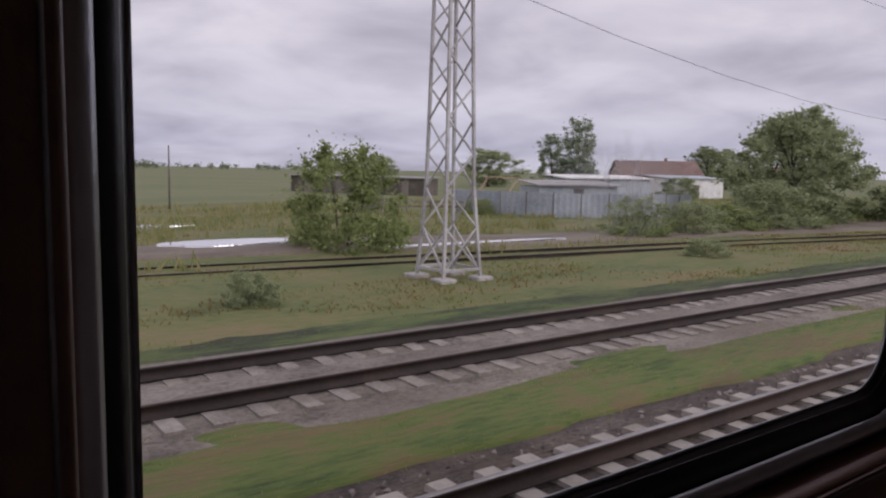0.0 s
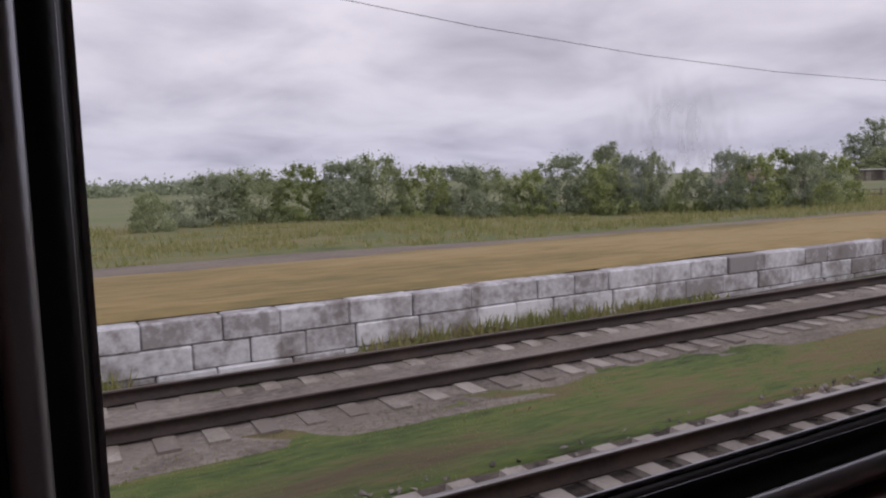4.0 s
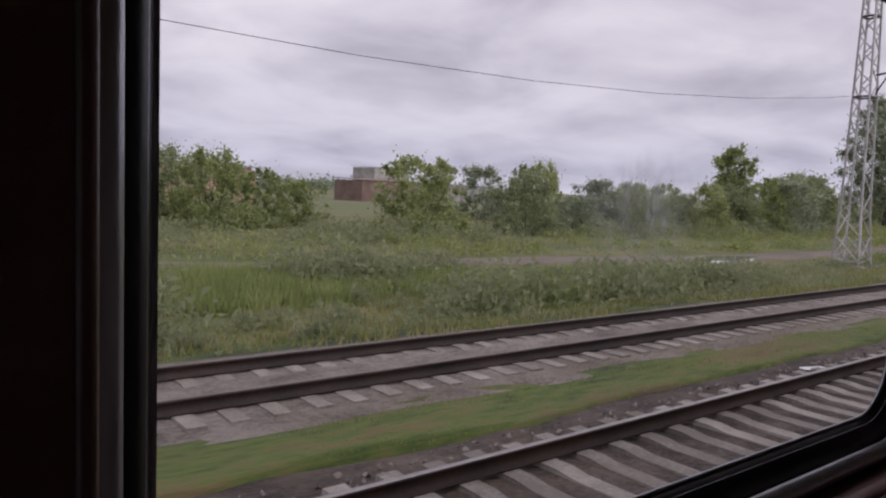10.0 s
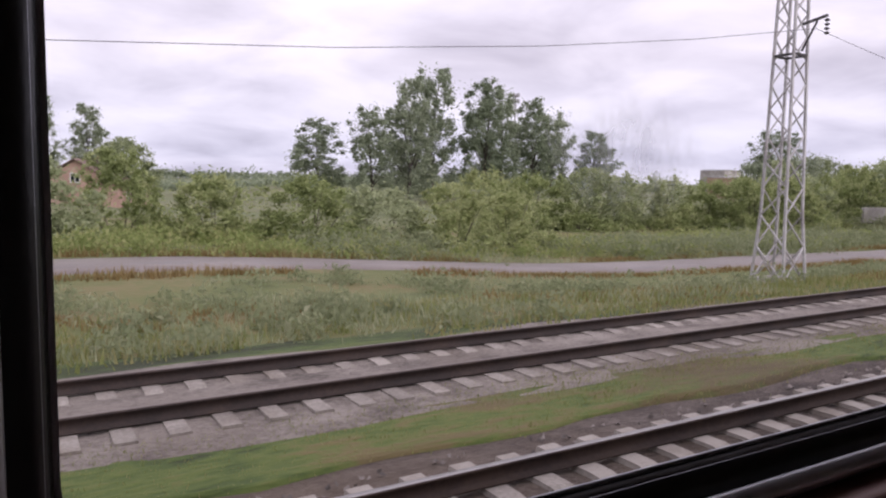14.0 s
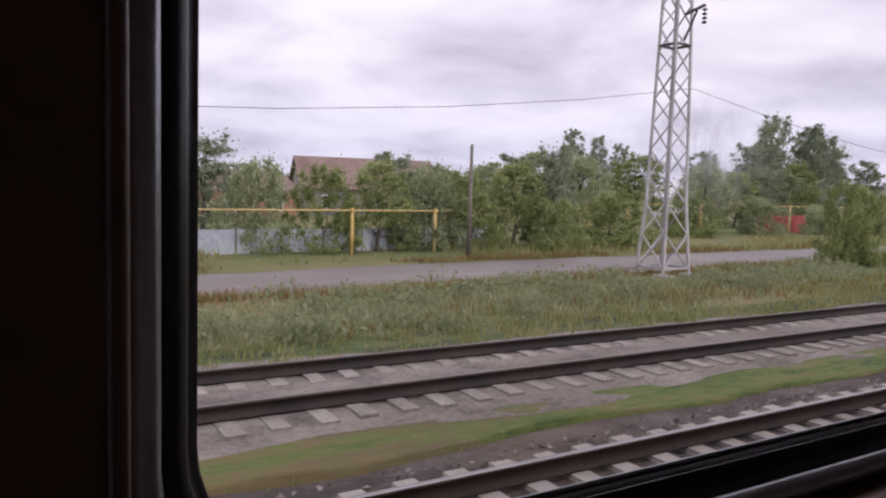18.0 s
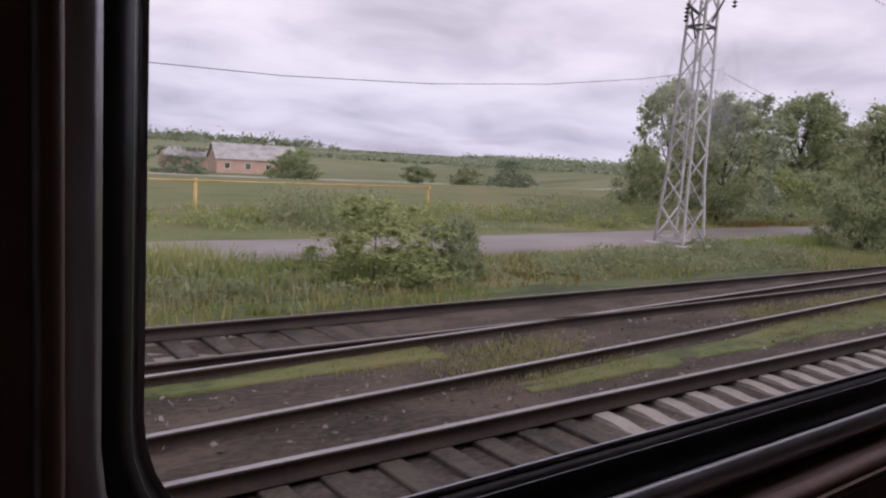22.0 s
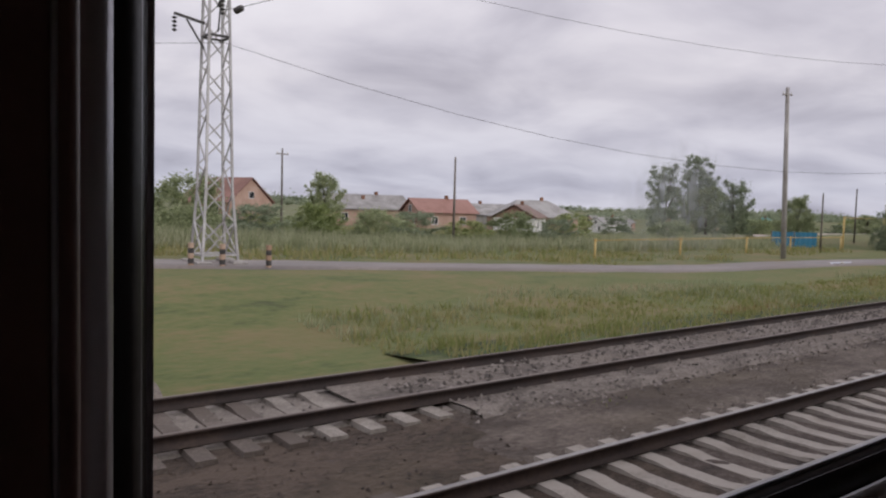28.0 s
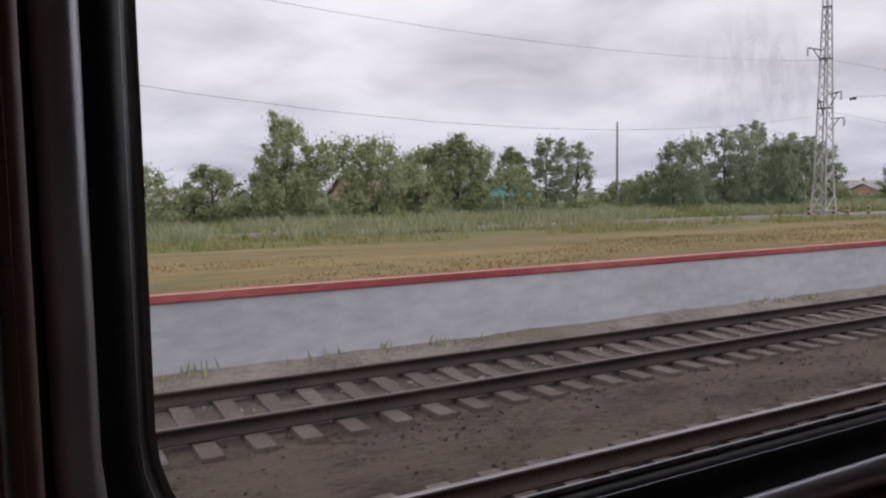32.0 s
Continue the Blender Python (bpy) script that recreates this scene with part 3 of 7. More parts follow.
track("near_track", "near railway track with worn shiny rails and pale concrete sleepers", track_near, 60, -880, SLEEPER_ME, M_SLEEPER, M_RAILTOP, single=(-180, -340), seed=2, dark=(-566, -655))
far_sleeper = SLEEPER_ME.copy()
track("far_track", "far railway track with dull rusty rails on pale concrete sleepers", track_far, 90, -890, far_sleeper, M_SLEEPER, M_RUSTTOP, single=(-60, -220), seed=4, dark=(-536, -572))
track("own_track", "railway track that the coach stands on", track_own, 40, -880, None, M_SLEEPER, M_RAILTOP, seed=6)
track("crossover_track", "turnout rails that link the far and the near track on tarred timbers", track_crossover, -538, -610, TIMBER_ME, M_TIMBER, M_RAILTOP, seed=7)
track("siding_track", "old rusty siding half sunk in the grass", track_siding, 120, -40, None, M_TIMBER, M_RUSTTOP, seed=8, drop=0.32)
ballast_bed("near_ballast", "grey-brown crushed stone bed under the near track", lambda x: track_near(x) + 0.15, 60, -722, 1.95, seed=3)
ballast_bed("near_ballast_dark", "dark oil-stained stone bed under the near track", lambda x: track_near(x) + 0.15, -721, -880, 1.95, seed=3, stone=M_OILBED)
ballast_bed("far_ballast", "pale grey crushed stone bed packed under the far track", track_far, 90, -524, 1.85, 0.04, seed=9, stone=M_PALEBED, lift=0.035)
ballast_bed("far_ballast", "grey crushed stone bed with weeds under the far track", track_far, -523, -728, 1.42, seed=9, stone=M_PALEBED)
ballast_bed("far_ballast", "brown crushed stone bed along the limewashed platform", track_far, -727, -890, 1.42, seed=9)
ballast_bed("own_ballast", "crushed stone bed under the coach", track_own, 40, -880, 2.2, seed=12)
ballast_bed("station_ballast", "wide grey-brown stone bed between the tracks", lambda x: 7.3, -722, -886, 1.7, depth=0.02, seed=15, stone=M_OILBED)
ballast_bed("yard_ballast", "wide grey-brown stone bed between the tracks", lambda x: 7.3, -596, -723, 1.6, depth=0.02, seed=16, stone=M_BROWNBED)
gv3, gf3 = strip_grid([-538 - 0.8 * i for i in range(92)], [0.0, 0.12, 0.3, 0.5, 0.7, 0.88, 1.0], lambda x, y: -0.142 + 0.03 * noise.noise((x * 0.9, y * 7, 12.0)) - 0.14 * smoothstep(-600, -611, x) - 0.12 * smoothstep(-545, -538, x))
gv3 = [(a, near_far_rail(a) + 0.07 + b * (far_near_rail(a) - near_far_rail(a) - 0.14), c) for a, b, c in gv3]
tagged(put("turnout_gravel", quick_mesh("turnout_gravel", gv3, gf3, 4), M_OILBED), "dark brown gravel packed about the turnout rails", "gravel", kind="stuff")
gv5, gf5 = strip_grid([-520 - 0.8 * i for i in range(66)], [0.06, 0.3, 0.6, 0.8, 1.0, 1.3, 1.54], lambda x, y: -0.168 + 0.03 * noise.noise((x * 1.1, y * 3, 9.0)) - 0.1 * smoothstep(-527, -520, x) - 0.1 * smoothstep(-564, -572, x))
gv5 = [(a, far_near_rail(a) + b, c) for a, b, c in gv5]
tagged(put("turnout_infill", quick_mesh("turnout_infill", gv5, gf5, 4), M_OILBED), "dark gravel packed between the rails of the turnout", "gravel", kind="stuff")
# gravel that buries the sleepers of the far track near the hut
xs_g = [-634 - 0.8 * i for i in range(112)]
gv2, gf2 = strip_grid(xs_g, [0.06, 0.3, 0.6, 0.8, 1.0, 1.3, 1.54], lambda x, y: -0.172 + 0.03 * noise.noise((x * 1.1, y * 3, 2.0)))
gv2 = [(a, far_near_rail(a) + b, c) for a, b, c in gv2]
tagged(put("track_gravel", quick_mesh("track_gravel", gv2, gf2, 4), M_PALEBED), "brown gravel packed between the rails of the far track", "gravel", kind="stuff")
gv4, gf4 = strip_grid([-568 - 0.8 * i for i in range(193)], [-0.95, -0.7, -0.4, -0.2, -0.06], lambda x, y: -0.168 + 0.025 * noise.noise((x * 1.2, y * 4, 8.0)) - (0.14 if y < -0.9 else 0.0) - 0.12 * smoothstep(-576, -568, x))
gv4 = [(a, far_near_rail(a) + b * (1 + 0.12 * noise.noise((a * 0.5, 0, 3.0))), c) for a, b, c in gv4]
tagged(put("shoulder_gravel", quick_mesh("shoulder_gravel", gv4, gf4, 4), M_PALEBED), "brown gravel heaped against the far track", "gravel", kind="stuff")
put("old_rail", rail_mesh("old_rail", [-652 - 2.5 * i for i in range(20)], lambda x: 7.02 + 0.05 * math.sin(x * 0.2), M_RUSTTOP, 0.12), M_RAIL)
tagged(bpy.data.objects["old_rail"], "spare rusty rail lying between the tracks", "rail")


def turf_strip(name, label, x0, x1, fa, fb, za, zb, seed, grass=None):
    """A strip of turf with ragged edges; fa and fb give its sides, za and zb their heights."""
    xs = [x0 + (x1 - x0) * i / int(abs(x1 - x0) / 0.5) for i in range(int(abs(x1 - x0) / 0.5) + 1)]
    v, f = [], []
    for x in xs:
        a, b = fa(x) + 0.35 * noise.noise((x * 0.33, 1.0, seed)) + 0.15 * noise.noise((x * 1.3, 4.0, seed)), fb(x) + 0.22 * noise.noise((x * 0.4, 9.0, seed))
        for k, q in enumerate((-0.08, 0.0, 0.12, 0.35, 0.6, 0.85, 1.0, 1.06)):
            z = za + (zb - za) * max(0.0, min(1.0, q)) + 0.03 * noise.noise((x * 0.8, q * 4, seed + 2))
            v.append((x, a + (b - a) * q, z - (0.25 if k in (0, 7) else 0.0)))
    for i in range(len(xs) - 1):
        for j in range(7):
            a = i * 8 + j
            f += [a, a + 8, a + 9, a + 1]
    me = quick_mesh(name, v, f, 4)
    me.shade_smooth()
    tagged(put(name, me, grass or M_VERGE), label, "turf", kind="structure")


turf_strip("verge_turf", "lush green turf between the tracks", 70, -176, lambda x: near_far_rail(x) + 1.15 - 0.4 * smoothstep(-172, -150, x) * (1 - smoothstep(-30, -10, x)), lambda x: far_near_rail(x) - 0.85 + 0.4 * smoothstep(-172, -150, x), -0.27, -0.23, 3.0)
turf_strip("verge_turf", "olive turf with bare patches between the tracks", -176, -572, lambda x: near_far_rail(x) + 1.15 + 0.15 * smoothstep(-176, -220, x), lambda x: far_near_rail(x) - 0.85 + 0.43 * smoothstep(-500, -540, x), -0.27, -0.23, 3.0)
turf_strip("turnout_turf", "green turf between the turnout rails", -538, -566, lambda x: near_far_rail(x) + 0.7, lambda x: track_crossover(x) - GAUGE / 2 - 0.2, -0.125, -0.125, 17.0, M_GROUND)
turf_strip("turnout_turf", "green turf behind the turnout rails", -566, -606, lambda x: track_crossover(x) + GAUGE / 2 + 0.25, lambda x: far_near_rail(x) - 0.75, -0.122, -0.122, 19.0, M_GROUND)
turf_strip("verge_turf", "thin worn turf between the tracks", -586, -608, lambda x: near_far_rail(x) + 1.3, lambda x: far_near_rail(x) - 0.45, -0.285, -0.22, 9.0)
turf_strip("track_turf", "turf creeping up to the far track", 80, -720, lambda x: far_near_rail(x) + GAUGE + 0.22, lambda x: 13.4, -0.19, -0.42, 5.0)

# loose stones on the shoulders
rng = np.random.default_rng(11)
ico = np.array([(1, 0, 0), (-1, 0, 0), (0, 1, 0), (0, -1, 0), (0, 0, 1), (0, 0, -1)], dtype=float)
icof = np.array([(0, 2, 4), (2, 1, 4), (1, 3, 4), (3, 0, 4)])


def stones(name, label, fy, y0, y1, x0, x1, count, size, z, stone=None):
    xs = rng.uniform(x1, x0, count)
    ys = np.array([fy(x) for x in xs]) + rng.uniform(y0, y1, count)
    sc = rng.uniform(0.5, 1.2, (count, 3)) * size
    an = rng.uniform(0, 6.28, count)
    p = ico[None] * sc[:, None, :] + rng.normal(0, 0.012, (count, 6, 3))
    c, s = np.cos(an)[:, None], np.sin(an)[:, None]
    q = np.stack([p[..., 0] * c - p[..., 1] * s + xs[:, None], p[..., 0] * s + p[..., 1] * c + ys[:, None], p[..., 2] + z], 2)
    f = (icof[None] + 6 * np.arange(count)[:, None, None]).ravel()
    me = quick_mesh(name, q.reshape(-1, 3), f, 3)
    tagged(put(name, me, stone or M_STONE), label, "stones", kind="stuff")


stones("near_stones", "loose grey ballast stones beside the near track", track_near, 1.0, 1.7, 30, -722, 16000, 0.032, -0.25)
stones("far_stones", "loose pale ballast stones about the far track", track_far, -0.75, 0.85, 60, -870, 14000, 0.035, -0.235)
stones("turnout_stones", "loose grey stones about the turnout", lambda x: near_far_rail(x), 0.1, 2.8, -538, -612, 2600, 0.03, -0.135)
stones("shoulder_stones", "loose pale stones on the shoulder of the far track", far_near_rail, -1.35, -0.05, -568, -722, 6000, 0.034, -0.16)
stones("hut_stones", "loose stones between the rails of the far track", track_far, -0.7, 0.7, -634, -722, 3500, 0.05, -0.16)
stones("middle_stones", "loose stones on the bed between the tracks", lambda x: 7.4, -1.3, 1.4, -600, -722, 5000, 0.032, -0.25, M_BROWNBED)
stones("station_stones", "loose dark stones on the bed between the tracks", lambda x: 7.4, -1.6, 1.4, -722, -870, 12000, 0.03, -0.245, M_BALLAST)


# ---- road ----
ROAD = [(60, 22.0), (0, 27.5), (-60, 27.0), (-105, 28.5), (-140, 30.0), (-165, 27.0), (-190, 22.8), (-220, 21.2), (-250, 25.0), (-262, 26.6), (-272, 24.2), (-284, 21.9), (-292, 22.8), (-303, 24.9), (-316, 26.0), (-335, 27.6), (-365, 27.0), (-400, 25.6), (-430, 23.6), (-484, 20.9), (-515, 21.6), (-560, 19.4), (-591, 20.0), (-630, 21.0), (-665, 21.9), (-681, 23.9), (-727, 28.2), (-780, 37.0), (-840, 42.0), (-900, 46.0)]


def catmull(rows, x):
    for i in range(len(rows) - 1):
        if rows[i][0] >= x >= rows[i + 1][0]:
            p0, p1, p2, p3 = (rows[max(0, min(len(rows) - 1, j))] for j in (i - 1, i, i + 1, i + 2))
            t = (p1[0] - x) / (p1[0] - p2[0])
            return 0.5 * (2 * p1[1] + (p2[1] - p0[1]) * t + (2 * p0[1] - 5 * p1[1] + 4 * p2[1] - p3[1]) * t * t + (3 * p1[1] - p0[1] - 3 * p2[1] + p3[1]) * t ** 3)
    return rows[-1][1]


def road_strip(name, label, fy, x0, x1, half, material, lift=0.05, seed=1.0):
    xs = [x0 + (x1 - x0) * i / int(abs(x1 - x0) / 1.2) for i in range(int(abs(x1 - x0) / 1.2) + 1)]
    prof = (-1.12, -0.97, -0.4, 0.0, 0.4, 0.97, 1.12)
    v, f = [], []
    for x in xs:
        yc = fy(x)
        for p in prof:
            e = 1 + 0.12 * noise.noise((x * 0.25, p, seed)) if abs(p) > 0.9 else 1
            y = yc + p * half * e
            z = ground_z(x, y) * 0.4 + ground_z(x, yc) * 0.6 + lift - (0.3 if abs(p) > 1.1 else 0) - 0.02 * abs(p)
            v.append((x, y, z))
    n = len(prof)
    for i in range(len(xs) - 1):
        for j in range(n - 1):
            a = i * n + j
            f += [a, a + n, a + n + 1, a + 1]
    me = quick_mesh(name, v, f, 4)
    me.shade_smooth()
    return tagged(put(name, me, material), label, "road", kind="structure")


road_strip("road", "patched grey asphalt lane with ragged grassy edges", lambda x: catmull(ROAD, x), -281, -895, 1.8, M_ASPHALT, 0.10)
road_strip("dirt_road", "wet brown dirt lane with tyre ruts", lambda x: catmull(ROAD, x), 58, -177, 2.3, M_MUD, 0.07, 5.0)
road_strip("muddy_lane", "narrow muddy lane with grass between the ruts", lambda x: catmull(ROAD, x), -176, -276, 1.3, M_MUD, 0.07, 6.0)


def side_lane(name, label, rows, material, lift=0.05):
    """A lane that runs away from the tracks; rows of (y, x, half width)."""
    v, f = [], []
    for i in range(49):
        y = rows[0][0] + (rows[-1][0] - rows[0][0]) * i / 48
        k = max(j for j in range(len(rows)) if rows[j][0] <= y + 1e-6)
        (ya, xa, ha), (yb, xb, hb) = rows[min(k, len(rows) - 2)], rows[min(k, len(rows) - 2) + 1]
        xc = xa + (xb - xa) * (y - ya) / (yb - ya)
        half = ha + (hb - ha) * (y - ya) / (yb - ya)
        for p in (-1.1, -1.0, -0.4, 0.4, 1.0, 1.1):
            x = xc + p * half * (1 + 0.15 * noise.noise((y * 0.3, p, 5.0)))
            v.append((x, y, ground_z(x, y) + lift - (0.3 if abs(p) > 1.05 or i == 0 else 0)))
    for i in range(48):
        for j in range(5):
            a = i * 6 + j
            f += [a, a + 6, a + 7, a + 1]
    tagged(put(name, quick_mesh(name, v, f, 4), material), label, "road", kind="structure")


side_lane("side_lane", "wet patched asphalt lane that turns off behind the thicket", [(18.6, -279.2, 2.0), (21, -279.6, 3.6), (24.7, -278.4, 3.9), (32, -275.4, 3.1), (44, -271.3, 2.4), (62, -266.5, 2.4)], M_ASPHALT, 0.12)


def puddle(x, y, rx, ry, seed, z=None):
    """A flat sheet of rain water with an uneven shore."""
    n = 26
    pts = []
    for i in range(n):
        a = 2 * math.pi * i / n
        r = 1 + 0.35 * noise.noise((math.cos(a) * 1.3 + seed, math.sin(a) * 1.3, seed * 3.1))
        pts.append((x + rx * r * math.cos(a), y + ry * r * math.sin(a)))
    wet = abs(y - catmull(ROAD, min(58, max(-899, x)))) < 2.0
    zz = (ground_z(x, y) + (0.135 if wet or -284 < x < -270 else 0.06)) if z is None else z
    g = Geo().add([(px, py, zz) for px, py in pts] + [(px + (px - x) * 0.03, py + (py - y) * 0.03, zz - 0.16) for px, py in pts], [tuple(range(n))] + [(i, i + n, (i + 1) % n + n, (i + 1) % n) for i in range(n)])
    tagged(put("puddle", g, M_WATER), "shallow rain puddle that mirrors the grey sky", "puddle", "rain puddles")


for row in ((10.4, 28.6, 2.8, 1.1, 1.0), (13, 45.3, 4.0, 0.8, 2.0), (-12, 28.6, 1.6, 0.8, 3.0), (3.1, 42, 3.2, 0.8, 4.0), (-34.5, 27.4, 2.7, 1.9, 5.0), (-38.7, 25.1, 1.2, 0.8, 6.0), (20, 24.6, 5.0, 0.35, 7.0)):
    puddle(*row)
for row in ((-70, 26.0, 9.0, 1.5, 8.0), (-92, 25.8, 7.0, 1.2, 9.0), (-110, 27.5, 6.0, 1.1, 10.0), (-197.3, 19.6, 1.3, 0.6, 11.0), (-189.8, 19.9, 1.5, 0.6, 12.0), (-226.0, 20.9, 3.0, 1.0, 13.0), (-278.4, 27.2, 1.5, 0.7, 14.0), (-280.2, 22.8, 1.9, 0.75, 24.0), (-276.4, 23.9, 1.1, 0.4, 25.0)):
    puddle(*row)
for row in ((-408, 26.2, 1.6, 0.9, 16.0), (-660, 24.8, 1.4, 0.6, 17.0), (-669, 22.2, 2.2, 0.45, 18.0), (-680, 22.8, 1.5, 0.35, 19.0), (-479, 20.9, 1.1, 0.4, 20.0), (-528, 20.4, 1.5, 0.5, 21.0)):
    puddle(*row)
for row in ((-116.4, 20.7, 2.6, 0.7, 22.0, 1.02), (-121.4, 19.8, 1.4, 0.5, 23.0, 1.02)):
    puddle(*row)


# ---- coach: a row of rounded windows in a dark side wall ----
CX0, CX1 = 7.0, -839.0
# left edge, glass and sill of each second's window, fitted to the camera's view
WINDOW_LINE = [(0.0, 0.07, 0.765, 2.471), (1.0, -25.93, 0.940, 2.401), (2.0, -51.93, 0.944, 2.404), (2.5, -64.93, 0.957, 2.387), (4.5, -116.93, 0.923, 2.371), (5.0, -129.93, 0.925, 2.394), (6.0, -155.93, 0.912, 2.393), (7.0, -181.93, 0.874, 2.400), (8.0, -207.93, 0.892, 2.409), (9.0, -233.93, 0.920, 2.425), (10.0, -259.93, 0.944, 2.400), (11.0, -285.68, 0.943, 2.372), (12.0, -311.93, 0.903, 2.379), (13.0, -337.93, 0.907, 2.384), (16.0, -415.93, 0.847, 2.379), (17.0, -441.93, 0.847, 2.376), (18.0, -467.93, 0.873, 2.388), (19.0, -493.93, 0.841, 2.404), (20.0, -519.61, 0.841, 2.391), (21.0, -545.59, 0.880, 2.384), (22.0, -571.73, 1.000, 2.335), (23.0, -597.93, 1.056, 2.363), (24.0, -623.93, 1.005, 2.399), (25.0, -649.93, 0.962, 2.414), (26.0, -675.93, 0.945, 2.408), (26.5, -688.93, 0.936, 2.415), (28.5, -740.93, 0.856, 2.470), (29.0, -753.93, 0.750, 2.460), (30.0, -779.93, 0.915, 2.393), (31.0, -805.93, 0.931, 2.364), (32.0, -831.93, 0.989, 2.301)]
# one window per camera step, shrunk so that each looks unmoved from the camera
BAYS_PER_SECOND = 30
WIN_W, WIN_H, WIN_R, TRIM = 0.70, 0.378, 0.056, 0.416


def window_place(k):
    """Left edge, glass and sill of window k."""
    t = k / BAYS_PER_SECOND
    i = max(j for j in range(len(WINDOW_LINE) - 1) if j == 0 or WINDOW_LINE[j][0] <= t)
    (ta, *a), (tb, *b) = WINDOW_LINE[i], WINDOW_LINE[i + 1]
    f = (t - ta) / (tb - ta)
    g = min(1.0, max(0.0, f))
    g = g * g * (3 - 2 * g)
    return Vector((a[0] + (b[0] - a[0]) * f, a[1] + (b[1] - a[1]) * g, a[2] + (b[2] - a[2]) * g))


def window_path(u, n=9):
    """The rounded outline of a window, moved outwards by u; corner by corner."""
    r = WIN_R + u
    pts = []
    for cx, cz, a0 in ((WIN_R, WIN_R, 180), (WIN_W - WIN_R, WIN_R, 270), (WIN_W - WIN_R, WIN_H - WIN_R, 0), (WIN_R, WIN_H - WIN_R, 90)):
        pts += [(cx + r * math.cos(radians(a0 + 90 * i / (n - 1))), cz + r * math.sin(radians(a0 + 90 * i / (n - 1)))) for i in range(n)]
    return pts


def swept_frame(g, outline):
    """A closed profile of (outwards, inwards) drawn round the window."""
    rows = [[(x, -v * TRIM, z) for x, z in window_path(u * TRIM)] for u, v in outline]
    m, n = len(rows), len(rows[0])
    k = len(g.v)
    g.v += [p for row in rows for p in row]
    for j in range(m):
        for i in range(n):
            g.f.append((k + j * n + i, k + j * n + (i + 1) % n, k + (j + 1) % m * n + (i + 1) % n, k + (j + 1) % m * n + i))
    return g


frame_parts = (
    (M_BLACKTUBE, [(0.008, -0.004), (0.006, 0.007), (0.014, 0.020), (0.024, 0.030), (0.039, 0.037), (0.077, 0.042), (0.100, 0.042), (0.100, -0.004)]),
    (M_SILVER, [(0.0, 0.0), (0.0, 0.005), (0.009, 0.005), (0.009, 0.0)]),
    (M_SILVER, [(0.019, 0.015), (0.013, 0.019), (0.022, 0.026)]),
    (M_LEDGE, [(0.065, 0.043), (0.050, 0.045), (0.045, 0.050), (0.043, 0.056), (0.045, 0.062), (0.051, 0.069), (0.060, 0.073), (0.073, 0.073), (0.075, 0.043)]),
    (M_DARKPANEL, [(0.093, 0.104), (0.083, 0.107), (0.079, 0.113), (0.079, 0.130), (0.083, 0.138), (0.094, 0.142)]),
    (M_SILVER, [(0.0955, 0.1475), (0.0945, 0.150), (0.0985, 0.150), (0.0985, 0.1475)]),
)
frame_me = None
for fm, outline in frame_parts:
    me = swept_frame(Geo(), outline).mesh("window_frame", smooth=True)
    if frame_me is None:
        frame_v, frame_f, frame_i, frame_m = [], [], [], []
        frame_me = bpy.data.meshes.new("window_frame")
    if fm not in frame_m:
        frame_m.append(fm)
    k = len(frame_v)
    frame_v += [tuple(v.co) for v in me.vertices]
    frame_f += [tuple(i + k for i in p.vertices) for p in me.polygons]
    frame_i += [frame_m.index(fm)] * len(me.polygons)
    bpy.data.meshes.remove(me)
frame_me.from_pydata(frame_v, [], frame_f)
for fm in frame_m:
    frame_me.materials.append(fm)
frame_me.polygons.foreach_set("material_index", np.array(frame_i, dtype=np.int32))
frame_me.shade_smooth()

smear_pts = [(SMEAR[0] + 0.064 * math.cos(a), 0.0, SMEAR[1] + 0.040 * math.sin(a)) for a in (2 * math.pi * i / 24 for i in range(24))]
smear_me = bpy.data.meshes.new("dust_smear")
smear_me.from_pydata(smear_pts, [], [tuple(range(24))])
smear_me.materials.append(M_SMEAR)


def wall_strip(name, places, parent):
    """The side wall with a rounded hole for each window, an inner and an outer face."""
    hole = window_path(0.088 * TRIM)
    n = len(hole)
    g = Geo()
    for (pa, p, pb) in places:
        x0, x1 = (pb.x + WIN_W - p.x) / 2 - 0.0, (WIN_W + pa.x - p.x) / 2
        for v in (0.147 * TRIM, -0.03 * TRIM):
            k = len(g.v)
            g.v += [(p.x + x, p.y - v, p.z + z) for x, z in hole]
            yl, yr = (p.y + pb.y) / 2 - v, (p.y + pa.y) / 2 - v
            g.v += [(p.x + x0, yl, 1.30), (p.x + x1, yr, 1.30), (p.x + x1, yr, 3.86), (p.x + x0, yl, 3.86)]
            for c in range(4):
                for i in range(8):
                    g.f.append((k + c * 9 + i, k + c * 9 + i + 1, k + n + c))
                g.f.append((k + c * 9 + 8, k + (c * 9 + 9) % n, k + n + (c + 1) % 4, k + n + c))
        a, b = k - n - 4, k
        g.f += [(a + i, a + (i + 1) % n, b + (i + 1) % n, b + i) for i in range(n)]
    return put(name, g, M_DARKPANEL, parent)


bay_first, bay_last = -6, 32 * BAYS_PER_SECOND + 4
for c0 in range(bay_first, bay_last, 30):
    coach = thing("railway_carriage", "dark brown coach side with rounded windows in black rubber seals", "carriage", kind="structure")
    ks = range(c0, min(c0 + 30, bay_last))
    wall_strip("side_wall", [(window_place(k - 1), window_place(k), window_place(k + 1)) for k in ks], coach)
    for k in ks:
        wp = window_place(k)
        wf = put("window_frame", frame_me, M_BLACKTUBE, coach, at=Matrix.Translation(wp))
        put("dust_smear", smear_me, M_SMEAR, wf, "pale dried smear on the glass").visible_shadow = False


